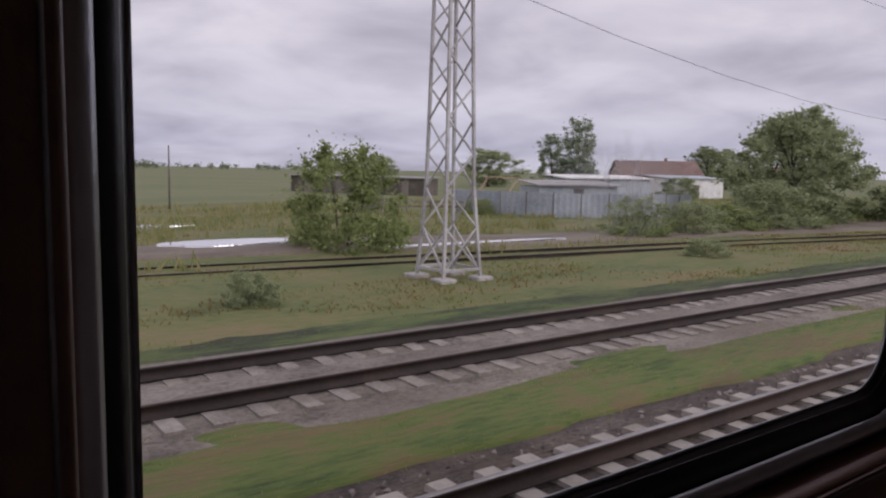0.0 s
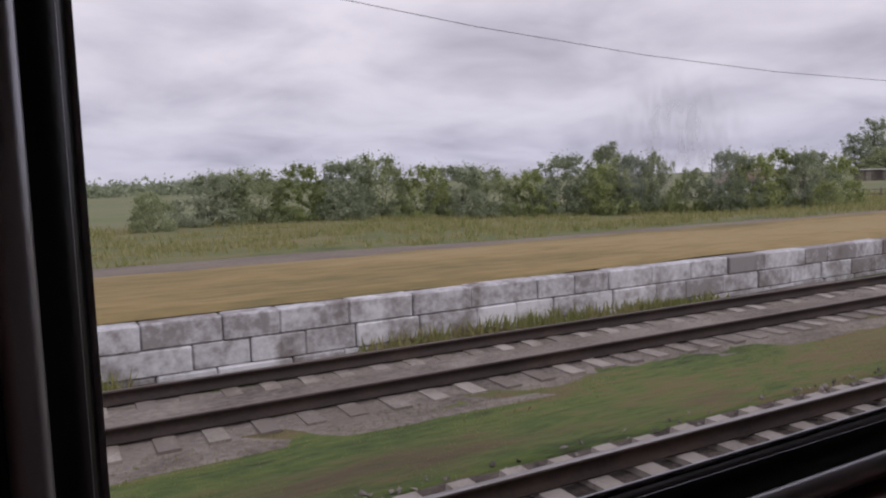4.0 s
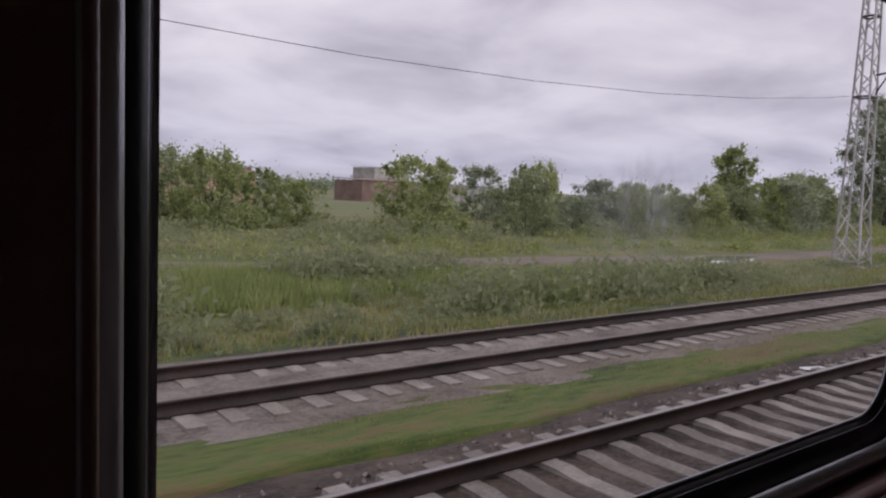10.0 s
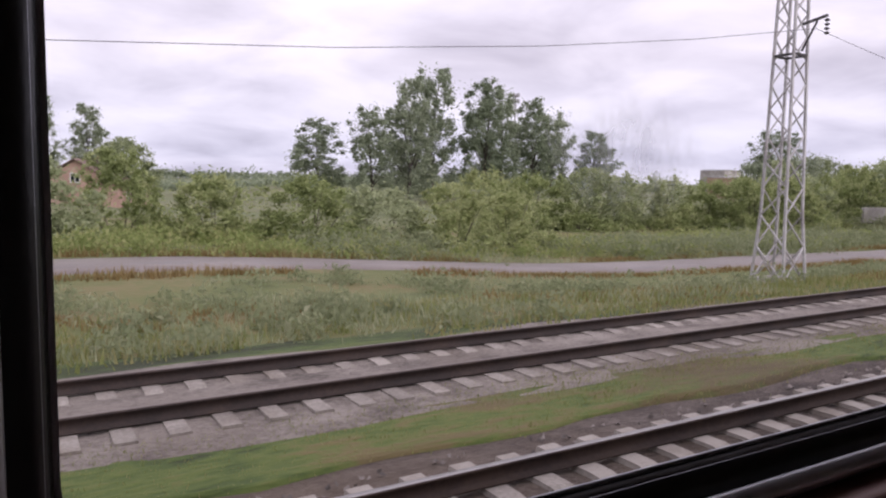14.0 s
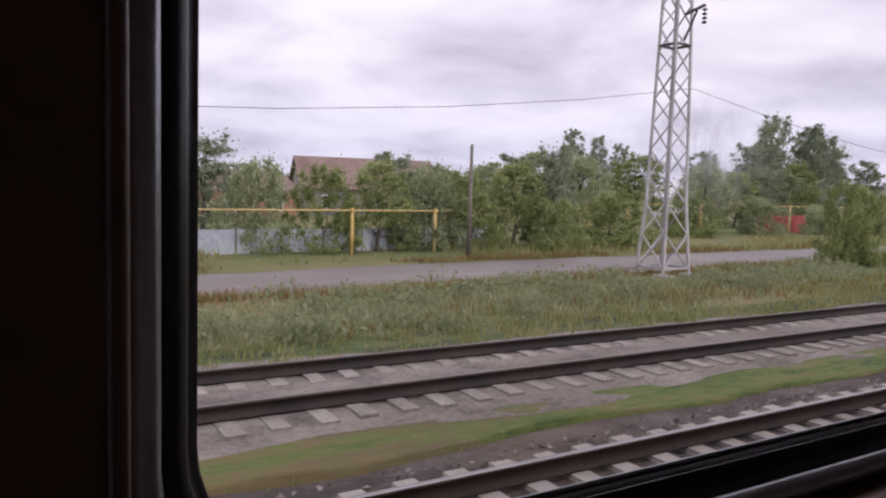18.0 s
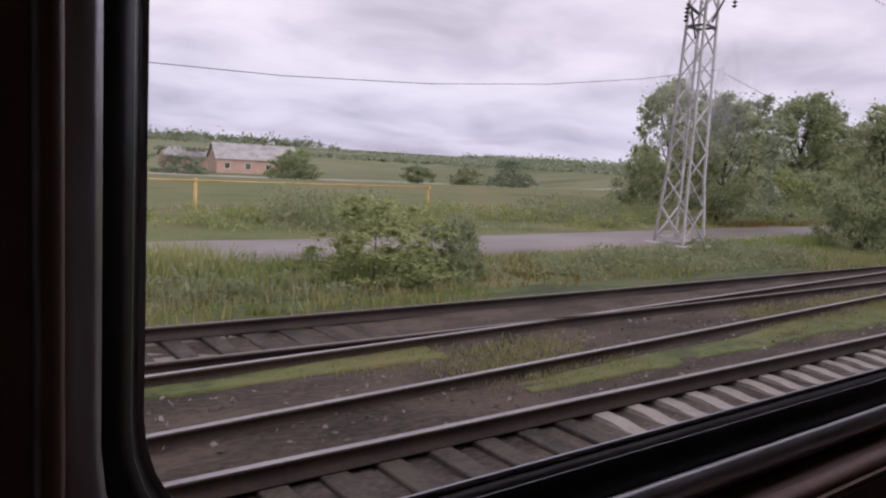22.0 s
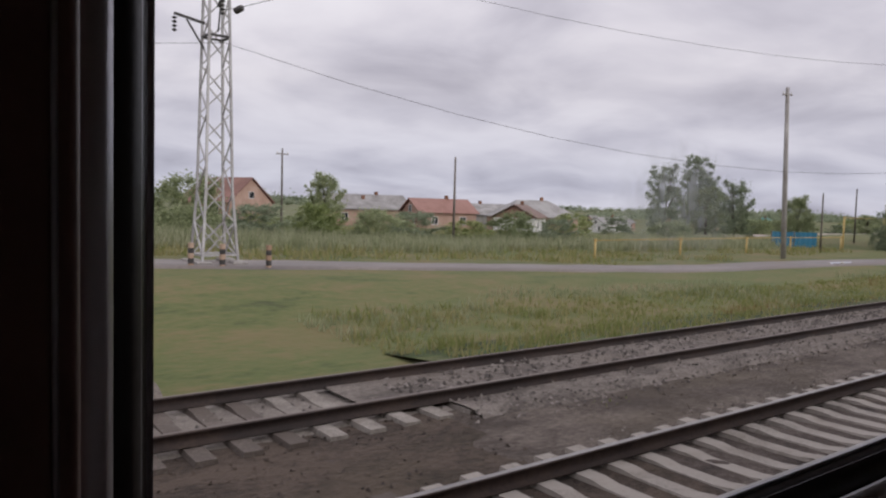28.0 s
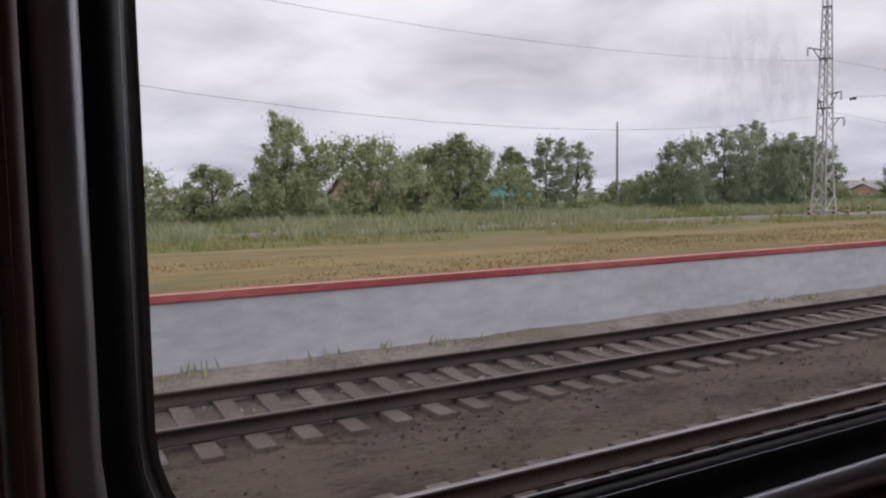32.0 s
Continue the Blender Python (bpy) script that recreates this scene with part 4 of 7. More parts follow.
def coach_piece(name, outline, material, label, category, bevel=0.0):
    g = Geo().prism_x(outline, CX1, CX0)
    return tagged(put(name, g, material, bevel=bevel), label, category, kind="structure")


# unseen shell, added to keep sky light off the window side
coach_piece("ceiling", [(1.50, 3.70), (0.9, 4.0), (-0.9, 4.0), (-1.5, 3.7), (-1.5, 3.6), (-0.9, 3.9), (0.6, 3.9), (0.9, 3.8), (1.50, 3.6)], M_BOUNCEPANEL, "unseen curved cream coach ceiling, added to block and bounce light", "ceiling")
coach_piece("floor", [(1.44, 1.25), (1.44, 1.34), (-1.44, 1.34), (-1.44, 1.25)], M_DARKPANEL, "unseen dark coach floor, added to shut out light", "floor")
coach_piece("wall_back", [(-1.44, 0.55), (-1.44, 3.65), (-1.5, 3.65), (-1.5, 0.55)], M_BOUNCEPANEL, "unseen cream coach wall opposite the window, added to block and bounce light", "coach wall")
for wx in (CX0, CX1):
    tagged(put("wall_end", Geo().box(wx - 0.05, wx + 0.05, -1.43, 1.43, 1.35, 3.6), M_DARKPANEL), "unseen dark end wall of the coach, added to shut out light", "coach wall", kind="structure")


# ---- old platform: white block wall, broken concrete slabs ----
old_platform = thing("old_platform", "derelict platform of whitewashed blocks under cracked concrete slabs", "platform", kind="structure")
prng = random.Random(21)
FACE = 11.95


def block(x0, x1, z0, z1, y=FACE, tilt=0.0):
    g = Geo().box(-(x1 - x0) / 2, (x1 - x0) / 2, 0, 0.42, 0, z1 - z0)
    put("block", g, M_WHITEWASH, old_platform, bevel=0.025, at=pose((x0 + x1) / 2, y + prng.uniform(-0.03, 0.03), z0, prng.uniform(-1.2, 1.2), tilt + prng.uniform(-0.4, 0.4), prng.uniform(-0.5, 0.5)))


def block_wall(x0, x1, z0, rows, skip=0.0):
    """Courses of cast blocks; x0 > x1."""
    for k, h in enumerate(rows):
        x = x0 - (0.0 if k % 2 == 0 else 0.55)
        while x > x1 + 0.3:
            w = min(prng.choice((0.88, 1.18, 1.18, 1.5)), x - x1)
            if prng.random() > skip:
                block(x - w + 0.006, x - 0.006, z0 + sum(rows[:k]) + 0.004 * k, z0 + sum(rows[:k + 1]))
            x -= w
        if k % 2:
            block(x0 - 0.53, x0 - 0.01, z0 + sum(rows[:k]) + 0.004 * k, z0 + sum(rows[:k + 1]))


def earth(name, label, xs, ys, fz, material, parent=None):
    v, f = strip_grid(xs, ys, fz)
    me = quick_mesh(name, v, f, 4)
    me.shade_smooth()
    ob = put(name, me, material, parent)
    if not parent:
        tagged(ob, label, "earth", kind="structure")
    return ob


# low first stretch with turf behind it
block_wall(-50.4, -107.0, -0.47, (0.27, 0.40, 0.40))
block_wall(-109.6, -113.2, -0.47, (0.42, 0.45, 0.42))
block_wall(-113.2, -151.8, -0.47, (0.42, 0.46, 0.46), skip=0.0)
block_wall(-151.8, -161.0, -0.47, (0.42, 0.46, 0.10))


def low_top(x, y):
    edge = smoothstep(FACE + 0.1, FACE + 0.6, y)
    back = 1 - smoothstep(18, 24, y)
    hole = 1 - smoothstep(-106.6, -108.3, x) * (1 - smoothstep(-110.3, -111.6, x)) * (1 - smoothstep(12.4, 15.0, y)) * 0.9
    z = -0.4 + (0.98 + 0.08 * edge) * back * hole
    return z + 0.05 * noise.noise((x * 0.5, y * 0.7, 2.0))


earth("platform_turf", "dry brown turf on top of the low platform", [-50.45 - 0.7 * i for i in range(91)], [12.28, 12.6, 13.2, 14, 15, 16, 17.5, 19, 20.5, 22, 24.2], low_top, M_DRYGRASS)


for k in range(2):
    for z0, z1 in ((-0.5, 0.02), (0.035, 0.5)):
        put("return_block", Geo().box(-107.06, -106.7, 12.16 + 1.3 * k, 13.44 + 1.3 * k, z0, z1 - 0.04 * k), M_WHITEWASH, old_platform, bevel=0.025)
for k in range(6):
    put("end_block", Geo().box(-50.75, -50.37, 12.42 + 1.2 * k, 13.6 + 1.2 * k, -0.5, 0.62 - 0.03 * k), M_WHITEWASH, old_platform, bevel=0.025)


def slab_earth(x, y):
    w = smoothstep(-150.7, -152.0, x)
    h = 0.96 - w * 0.54 * (1 - smoothstep(12.3, 16.5, y)) + w * 0.06 * noise.noise((x * 0.9, y * 0.9, 3.0))
    s = smoothstep(14, 20, y)
    back, end = 1 - smoothstep(24, 27, y), 1 - smoothstep(-156.5 - 6 * s, -166 - 20 * s, x)
    if x < -160.6:
        end *= smoothstep(12.1, 13.4 + 0.08 * (-160.6 - x), y)
    return -0.42 + (h + 0.42) * back * end + 0.05 * noise.noise((x * 0.6, y * 0.6, 6.0))


earth("platform_bank", "brown earth bank at the broken end of the platform", [-112.4 - 0.8 * i for i in range(100)], [12.2, 12.5, 13, 13.6, 14.3, 15, 16, 17, 18.5, 20, 22, 24, 25.5, 27.2], slab_earth, M_EARTH)
rubble = Geo()
for i in range(150):
    rx, rl = -113.0 - 39.0 * prng.random(), prng.uniform(0.2, 0.9)
    ry, rz = FACE - prng.uniform(0.0, 0.12), 0.86 + prng.uniform(-0.03, 0.04)
    rubble.box(rx - rl / 2, rx + rl / 2, ry, ry + 0.3, rz, rz + prng.uniform(0.03, 0.07))
tagged(put("rubble_course", rubble, M_EARTH, old_platform, "crumbled dark mortar under the slabs"), kind="stuff")
sx = -112.8
while sx > -170:
    w = prng.uniform(2.6, 3.2)
    for row, (ya, yb) in enumerate(((11.78, 14.7), (14.74, 17.9), (17.94, 21.0), (21.04, 24.0))):
        if row == 0 and sx - w < -152.2:
            continue
        if sx - w < -152.6:
            continue
        if row >= 2 and sx > -128 - 3 * (row - 2):
            continue
        if row == 1 and sx < -152.5:
            continue
        z = min(0.93, slab_earth(sx - w / 2, (ya + yb) / 2) - 0.07) + prng.uniform(-0.03, 0.03) if sx < -152.5 else 0.93 + prng.uniform(-0.03, 0.03)
        g = Geo().box(-w / 2 + 0.02, w / 2 - 0.02, 0, yb - ya - 0.02, 0, 0.14)
        put("slab", g, M_SLAB, old_platform, bevel=0.02, at=pose(sx - w / 2, ya, z, prng.uniform(-0.8, 0.8), prng.uniform(-0.7, 0.7), prng.uniform(-0.6, 0.6)))
    sx -= w
earth("yard_ramp", "pale worn asphalt ramp that falls from the platform to the lane", [-153.4 - 0.9 * i for i in range(36)], [18.3, 18.6, 19.2, 20.2, 20.8, 21.5, 22.2, 23.0, 23.8, 24.2], lambda x, y: max(slab_earth(x, y), ground_z(x, y) + 0.03) + 0.04 - (0.12 if y in (18.3, 24.2) else 0.0), M_SLAB)
for bx, by, ba, bt in ((-161.2, 12.6, 20, 8), (-162.0, 12.9, -35, 14), (-160.8, 13.3, 60, -10), (-162.8, 12.4, 5, 20)):
    put("fallen_slab", Geo().box(-0.9, 0.9, -0.35, 0.35, 0, 0.16), M_SLAB, old_platform, bevel=0.02, at=pose(bx, by, 0.15, bt, 6, ba))
put("broken_prop", Geo().beam((-107.6, 17.1, 0.58), (-107.4, 15.7, 1.82), 0.15).beam((-107.4, 15.7, 1.82), (-107.6, 14.3, 0.20), 0.14), M_WOODGREY)
tagged(bpy.data.objects["broken_prop"], "broken dark timber prop leaning on the old platform", "timber")

# ---- new platform: limewashed wall with a red edge ----
new_platform = thing("new_platform", "long platform with a blue-grey limewashed wall and red painted edge", "platform", kind="structure")
PF, PZ = 11.557, 1.103
x = -726.3
while x > -886:
    w = min(6.0, x + 886)
    put("wall_panel", Geo().box(x - w, x, PF + 0.06, PF + 0.36, -0.45, PZ - 0.12), M_PLATWALL, new_platform)
    put("edge_beam", Geo().box(x - w, x, PF, PF + 0.42, PZ - 0.118, PZ - 0.028), M_RED, new_platform)
    put("edge_line", Geo().box(x - w, x, PF + 0.012, PF + 0.13, PZ - 0.026, PZ - 0.008), M_CREAM, new_platform, bevel=0.008)
    x -= w
put("end_wall", Geo().box(-726.28, -725.95, PF + 0.08, PF + 3.4, -0.45, PZ - 0.13), M_PLATWALL, new_platform, bevel=0.012)
put("end_marker", Geo().box(-726.25, -725.75, PF - 0.03, PF + 0.3, PZ - 0.45, PZ + 0.03), M_YELLOW, new_platform, "yellow painted end block", bevel=0.02)
put("end_marker_foot", Geo().box(-725.9, -725.4, PF + 0.02, PF + 0.22, -0.4, 0.65), M_WOODGREY, new_platform, bevel=0.02)
# dark plates on the wall stand in for shade inside the drains
for hx in (-760.6, -788.0, -782.2):
    put("drain_opening", Geo().box(hx - 0.17, hx + 0.17, PF + 0.035, PF + 0.075, 0.50, 0.86), M_DARKSTEEL, new_platform, "dark plate standing for the shade in a drain opening", bevel=0.01)


def deck(x, y):
    z = PZ - 0.05 + 0.04 * noise.noise((x * 0.2, y * 0.4, 1.0))
    far = 0.30 * smoothstep(-726, -760, x)
    low = ground_z(x, y) - 0.15
    k = smoothstep(17, 27, y)
    e = smoothstep(-725.95, -726.2, x)
    return (z * (1 - k) + (low + far) * k) * e + low * (1 - e)


def foot_bank(x, y):
    t = smoothstep(PF + 0.07, PF - 0.95, y + 0.25 * noise.noise((x * 0.5, 0, 4.0)))
    return -0.05 - 0.30 * t + 0.03 * noise.noise((x * 0.9, y * 2, 1.0)) + 0.04 * noise.noise((x * 3.1, y * 5, 6.0))


earth("platform_foot", "strip of brown gravel and earth along the foot of the platform wall", [-725 - 0.45 * i for i in range(358)], [10.55, 10.8, 11.0, 11.2, 11.4, 11.55, 11.64], foot_bank, M_PALEBED)
earth("platform_grass", "mown yellow-green grass on the platform and behind it", [-723, -725.9, -726.2] + [-727.2 - 1.2 * i for i in range(134)], [11.92, 12.4, 13, 14, 15, 16, 17.5, 19, 20.5, 22, 24, 26, 28], deck, M_DRYGRASS)


# ---- catenary masts ----
def lattice_mast(h=16.5, wb=0.66, wt=0.22):
    """A tapered four-legged mast with zigzag faces, bracket arms and footings."""
    ob = thing("catenary_mast", "tall grey steel lattice catenary mast on concrete footings", "mast", "catenary masts")

    def half(z):
        return wb - 0.17 * min(1.0, z / 2.6) - (wb - 0.17 - wt) * max(0.0, z - 2.6) / (h - 2.6)

    def corner(k, z):
        w = half(z)
        return Vector(((-w, w, w, -w)[k], (-w, -w, w, w)[k], z))

    for k in range(4):
        put("leg", Geo().beam(corner(k, 0), corner(k, 2.6), 0.085).beam(corner(k, 2.6), corner(k, h), 0.08), M_STEEL, ob)
        put("footing", Geo().box(-0.28, 0.28, -0.28, 0.28, -0.5, 0.10), M_CONCRETE, ob, bevel=0.03, at=Matrix.Translation(corner(k, 0)))
    levels = [0.25]
    while levels[-1] < h - 0.5:
        w = half(levels[-1])
        levels.append(min(h, levels[-1] + 1.7 * w + 0.15))
    for k in range(4):
        for i, (a, b) in enumerate(zip(levels, levels[1:])):
            p, q = (k, (k + 1) % 4) if i % 2 == 0 else ((k + 1) % 4, k)
            put("brace", Geo().beam(corner(p, a), corner(q, b), 0.045), M_STEEL, ob)
            if i == 0:
                put("brace", Geo().beam(corner(q, a), corner(p, b), 0.055), M_STEEL, ob)
    for z in (0.3, 8.2, 12.0, 15.9):
        g = Geo()
        for k in range(4):
            g.beam(corner(k, z), corner((k + 1) % 4, z), 0.075)
        put("collar", g, M_DARKSTEEL if z > 8 else M_STEEL, ob)
    return ob


def arm(ob, z, side, length, drop=0.0):
    """A bracket arm towards side (dx, dy) with an insulator string at its end."""
    d = Vector((*side, 0)).normalized()
    p, q = d * 0.5 + Vector((0, 0, z)), d * (0.5 + length) + Vector((0, 0, z + 0.1))
    a = put("bracket_arm", Geo().beam(p, q, 0.08).beam(d * 0.5 + Vector((0, 0, z - 0.9)), p + d * length * 0.6, 0.05), M_DARKSTEEL, ob)
    g = Geo()
    for i in range(4):
        c = q + Vector((0, 0, -0.15 - 0.14 * i))
        g.tube([c + Vector((0, 0, 0.05)), c, c + Vector((0, 0, -0.05))], [0.03, 0.10, 0.03], 7)
    put("insulator", g, M_DARKSTEEL, a)


mast = lattice_mast()
mast.matrix_basis = pose(12.7, 17.4, -0.42)
arm(mast, 9.2, (-0.2, -1), 1.0)
mast_places = ((-47.2, 17.4), (-105.15, 18.4), (-160.8, 17.6), (-222.1, 16.6), (-279.3, 17.4), (-340.0, 16.9), (-397.6, 18.4), (-447.4, 19.3), (-496.2, 20.0), (-547.6, 17.8), (-589.6, 18.6), (-629.6, 18.6), (-673.4, 18.2), (-718.6, 27.4), (-778.0, 36.8), (-838, 33.0))
for i, (mx, my) in enumerate(mast_places):
    c = copy_thing(mast, pose(mx, my, ground_z(mx, my) if mx > -700 else ground_z(mx, my) + 0.1))
    if i % 2 == 0:
        arm(c, 7.4, (1, -0.25), 1.3)
    if i in (6, 9, 12, 13, 14):
        arm(c, 8.6, (-1, -0.3), 1.2)
        arm(c, 12.6, (-1, 0.1), 1.5)


# ---- poles ----
def pole(x, y, h, r=0.11, lean=(0, 0), material=None, label="grey wooden power pole with a short crossarm", cross=True):
    z = ground_z(x, y) - 0.3
    ob = thing("power_pole", label, "pole", "power poles", at=pose(x, y, z, lean[1], lean[0], 0))
    put("pole", Geo().tube([(0, 0, 0), (0, 0, h * 0.5), (0, 0, h + 0.3)], [r, r * 0.85, r * 0.65], 10), material or M_WOODGREY, ob, smooth=True)
    if cross:
        put("crossarm", Geo().beam((-0.6, 0, h - 0.2), (0.6, 0, h - 0.2), 0.09), M_WOODGREY, ob)
        for dx in (-0.5, 0.5):
            put("insulator", Geo().tube([(dx, 0, h - 0.16), (dx, 0, h - 0.05), (dx, 0, h + 0.02)], [0.03, 0.055, 0.02], 7), M_WHITE, ob)
    return ob


pole(6.6, 32.5, 14.5, 0.17, label="tall plain concrete pole beside the dirt lane", material=M_CONCRETE, cross=False)
pole(-107.7, 58.9, 10.0, 0.12, cross=False)
pole(-403.0, 34.0, 7.4, 0.13, (-13, 0), cross=False)
pole(-451.5, 26.0, 4.7, 0.10, cross=False)
pole(-579.3, 27.3, 4.2, 0.10, cross=False)
pole(-640, 40, 6.2, 0.1, cross=False)
pole(-677.4, 28.0, 12.0, 0.19, (-3, 0), material=M_CONCRETE, label="tall leaning concrete line pole", cross=True)
pole(-664.0, 32.0, 5.0, 0.09, cross=False)
pole(-699.5, 64.0, 7.8)
pole(-694.0, 45.0, 6.8, cross=False)
pole(-742.0, 41.5, 8.8, 0.12, (2, 0), cross=False)
pole(-788.6, 48.5, 8.0, 0.12, cross=False)
pole(17, 60, 5.0, 0.08, cross=False)
pole(-22, 72, 5.5, 0.08, cross=False)


# ---- overhead wires ----
def wire(name, label, pts, sag, r=0.009):
    row = [Vector(pts[0])]
    for a, b in zip(pts, pts[1:]):
        a, b = Vector(a), Vector(b)
        row += [a.lerp(b, t) - Vector((0, 0, sag * 4 * t * (1 - t))) for t in (i / 10 for i in range(1, 11))]
    return tagged(put(name, Geo().tube(row, r, 5), M_DARKSTEEL), label, "wire")


m_all = [(12.6, 17.4)] + list(mast_places)
wire("feeder_wire", "thin dark feeder wire slung from mast to mast", [(75, 18.5, 7.6)] + [(a, b - 0.9, 8.2 if a < -700 else 6.2 if a < -390 else 7.9) for a, b in m_all], 2.2)
wire("upper_wire", "thin dark line wire high on the masts", [(75, 18.5, 12.6)] + [(a, b - 0.5, 12.2) for a, b in m_all], 1.4)
for mx, my in m_all[6::1]:
    w = wire("span_wire", "cross span wire from the mast over the tracks", [(mx, my - 0.4, 9.4), (mx, 4.0, 8.3), (mx, -6, 9.2)], 0.5, 0.011)
    for yy in (my - 2.0, 12.2):
        g = Geo()
        for i in range(4):
            c = Vector((mx, yy - 0.14 * i, 9.25 - (my - yy) * 0.075))
            g.tube([c + Vector((0, 0.05, 0)), c, c - Vector((0, 0.05, 0))], [0.04, 0.12, 0.04], 7)
        put("insulator", g, M_DARKSTEEL, w)


# ---- trees and bushes ----
def leaf_cloud(name, rng, centres, radii, count, leaf, flat=0.8):
    """Leaves as small folded rhombs around clump centres."""
    idx = rng.integers(0, len(centres), count)
    d = rng.normal(0, 1, (count, 3))
    d /= np.linalg.norm(d, axis=1)[:, None]
    r = np.minimum(np.abs(rng.normal(0, 0.62, count)), 1.7)
    p = centres[idx] + d * (r * radii[idx])[:, None] * np.array([1, 1, flat])
    p[:, 2] = np.maximum(p[:, 2], 0.02)
    a = rng.normal(0, 1, (count, 3))
    a /= np.linalg.norm(a, axis=1)[:, None]
    b = np.cross(a, rng.normal(0, 1, (count, 3)))
    b /= np.linalg.norm(b, axis=1)[:, None]
    s = leaf * rng.uniform(0.55, 1.35, count)
    a, b = a * s[:, None], b * (s * 0.55)[:, None]
    v = np.stack([p - a, p + b * 1.9, p + a], 1).reshape(-1, 3)
    return quick_mesh(name, v, np.arange(count * 3), 3)


def make_tree(name, label, category, seed, h, w, material, clumps, leaves, leaf, base=0.25, shape="round", trunks=1, trunk_r=0.16, tuft=0.125):
    rng = np.random.default_rng(seed)
    ob = thing(name, label, category)
    zz = rng.uniform(0, 1, clumps)
    ang = rng.uniform(0, 2 * math.pi, clumps)
    if shape == "round":
        prof = np.sin(np.pi * np.clip(0.12 + 0.80 * zz, 0, 1)) ** 0.7
    elif shape == "column":
        prof = (np.clip(1.05 - zz, 0, 1) ** 0.55) * (0.55 + 0.45 * np.clip(zz * 5, 0, 1))
    elif shape == "vase":
        prof = 0.30 + 0.70 * np.clip(zz * 1.6, 0, 1) * np.clip((1.12 - zz) * 3, 0.35, 1)
    else:
        prof = np.sqrt(np.clip(1 - (zz * 0.92) ** 2, 0, 1))
    rad = prof * (w / 2) * np.sqrt(rng.uniform(0.12, 1, clumps)) * 0.86
    lobes = 1 + 0.22 * np.sin(ang * 3 + seed) + 0.12 * np.sin(ang * 5 + 2 * seed)
    cen = np.stack([rad * lobes * np.cos(ang), rad * lobes * np.sin(ang), h * (base + (0.97 - base) * zz)], 1)
    cr = rng.uniform(0.65, 1.3, clumps) * tuft * w
    # thin shoots that break the outline
    pick = rng.permutation(clumps)[: clumps // 2]
    far = cen[pick] * np.array([1.16, 1.16, 1.0]) + np.array([0, 0, 1]) * (0.07 * h * rng.uniform(0.2, 1.2, (len(pick), 1)))
    cen, cr = np.concatenate([cen, far]), np.concatenate([cr, cr[pick] * 0.5])
    if trunks > 1:
        # low outer clumps that hide the foot of the stems
        low = int(clumps * 0.45)
        sa, sr = rng.uniform(0, 2 * math.pi, low), w / 2 * rng.uniform(0.62, 1.02, low)
        cen = np.concatenate([cen, np.stack([sr * np.cos(sa), sr * np.sin(sa), h * rng.uniform(0.08, 0.34, low)], 1)])
        cr = np.concatenate([cr, rng.uniform(0.7, 1.2, low) * tuft * w])
        leaves = int(leaves * 1.35)
    clumps = len(cen)
    put("crown", leaf_cloud("crown", rng, cen, cr, int(leaves * 1.5), leaf * 0.80), material, ob)
    g = Geo()
    pick = rng.permutation(clumps)[: (16 if trunks == 1 else 9)]
    if trunks == 1:
        top = Vector((rng.normal(0, 0.02 * h), rng.normal(0, 0.02 * h), h * (base + 0.45)))
        fork = top * 0.55
        g.tube([(0, 0, -0.3), (0.02, 0.01, h * 0.08), fork, top], [trunk_r * 1.35, trunk_r, trunk_r * 0.75, trunk_r * 0.3], 9)
        for i in pick:
            c = Vector(cen[i])
            s = Vector((0, 0, 0)).lerp(top, min(0.95, max(0.35, c.z / top.z * 0.55)))
            m = s.lerp(c, 0.5) + Vector((0, 0, 0.06 * h))
            g.tube([s, m, c], [trunk_r * 0.34, trunk_r * 0.2, trunk_r * 0.06], 5)
    else:
        for i in pick:
            c = Vector(cen[i])
            s = Vector((c.x * 0.12, c.y * 0.12, -0.15))
            m = s.lerp(c, 0.5) + Vector((0, 0, 0.05 * h))
            g.tube([s, m, c], [0.035, 0.025, 0.01], 4)
    put("trunk" if trunks == 1 else "stem", g, M_BARK, ob, smooth=True)
    ob["size"] = (w, h)
    return ob


KINDS = {}


def kind_of(key, *args, **kw):
    KINDS[key] = make_tree(*args, **kw)
    KINDS[key].matrix_basis = pose(0, 400 + 30 * len(KINDS), -0.5)


kind_of("bush_a", "bush", "dense fresh green bush growing on the verge", "bush", 1, 4.5, 5.5, M_LGREEN, 75, 6000, 0.125, base=0.03, shape="dome", trunks=6, tuft=0.14)
kind_of("bush_b", "bush", "loose green bush with upright shoots on the verge", "bush", 2, 4.5, 5.0, M_LGREEN, 62, 5200, 0.12, base=0.05, shape="dome", trunks=6, tuft=0.12)
kind_of("bush_d", "bush", "dark green thicket bush", "bush", 3, 4.5, 5.5, M_LDARK, 75, 6000, 0.13, base=0.03, shape="dome", trunks=6, tuft=0.14)
kind_of("bush_g", "bush", "grey-green elaeagnus bush with silvery leaves", "bush", 4, 4.5, 5.0, M_LGREY, 68, 5600, 0.12, base=0.04, shape="dome", trunks=6, tuft=0.13)
kind_of("tree_a", "tree", "dark green leafy tree with a rounded crown", "tree", 5, 8.0, 7.0, M_LDARK, 110, 12000, 0.16, base=0.07, shape="round", tuft=0.115)
kind_of("tree_b", "tree", "fresh green leafy tree with a broken outline", "tree", 6, 8.0, 6.0, M_LGREEN, 95, 9500, 0.15, base=0.06, shape="dome", tuft=0.12)
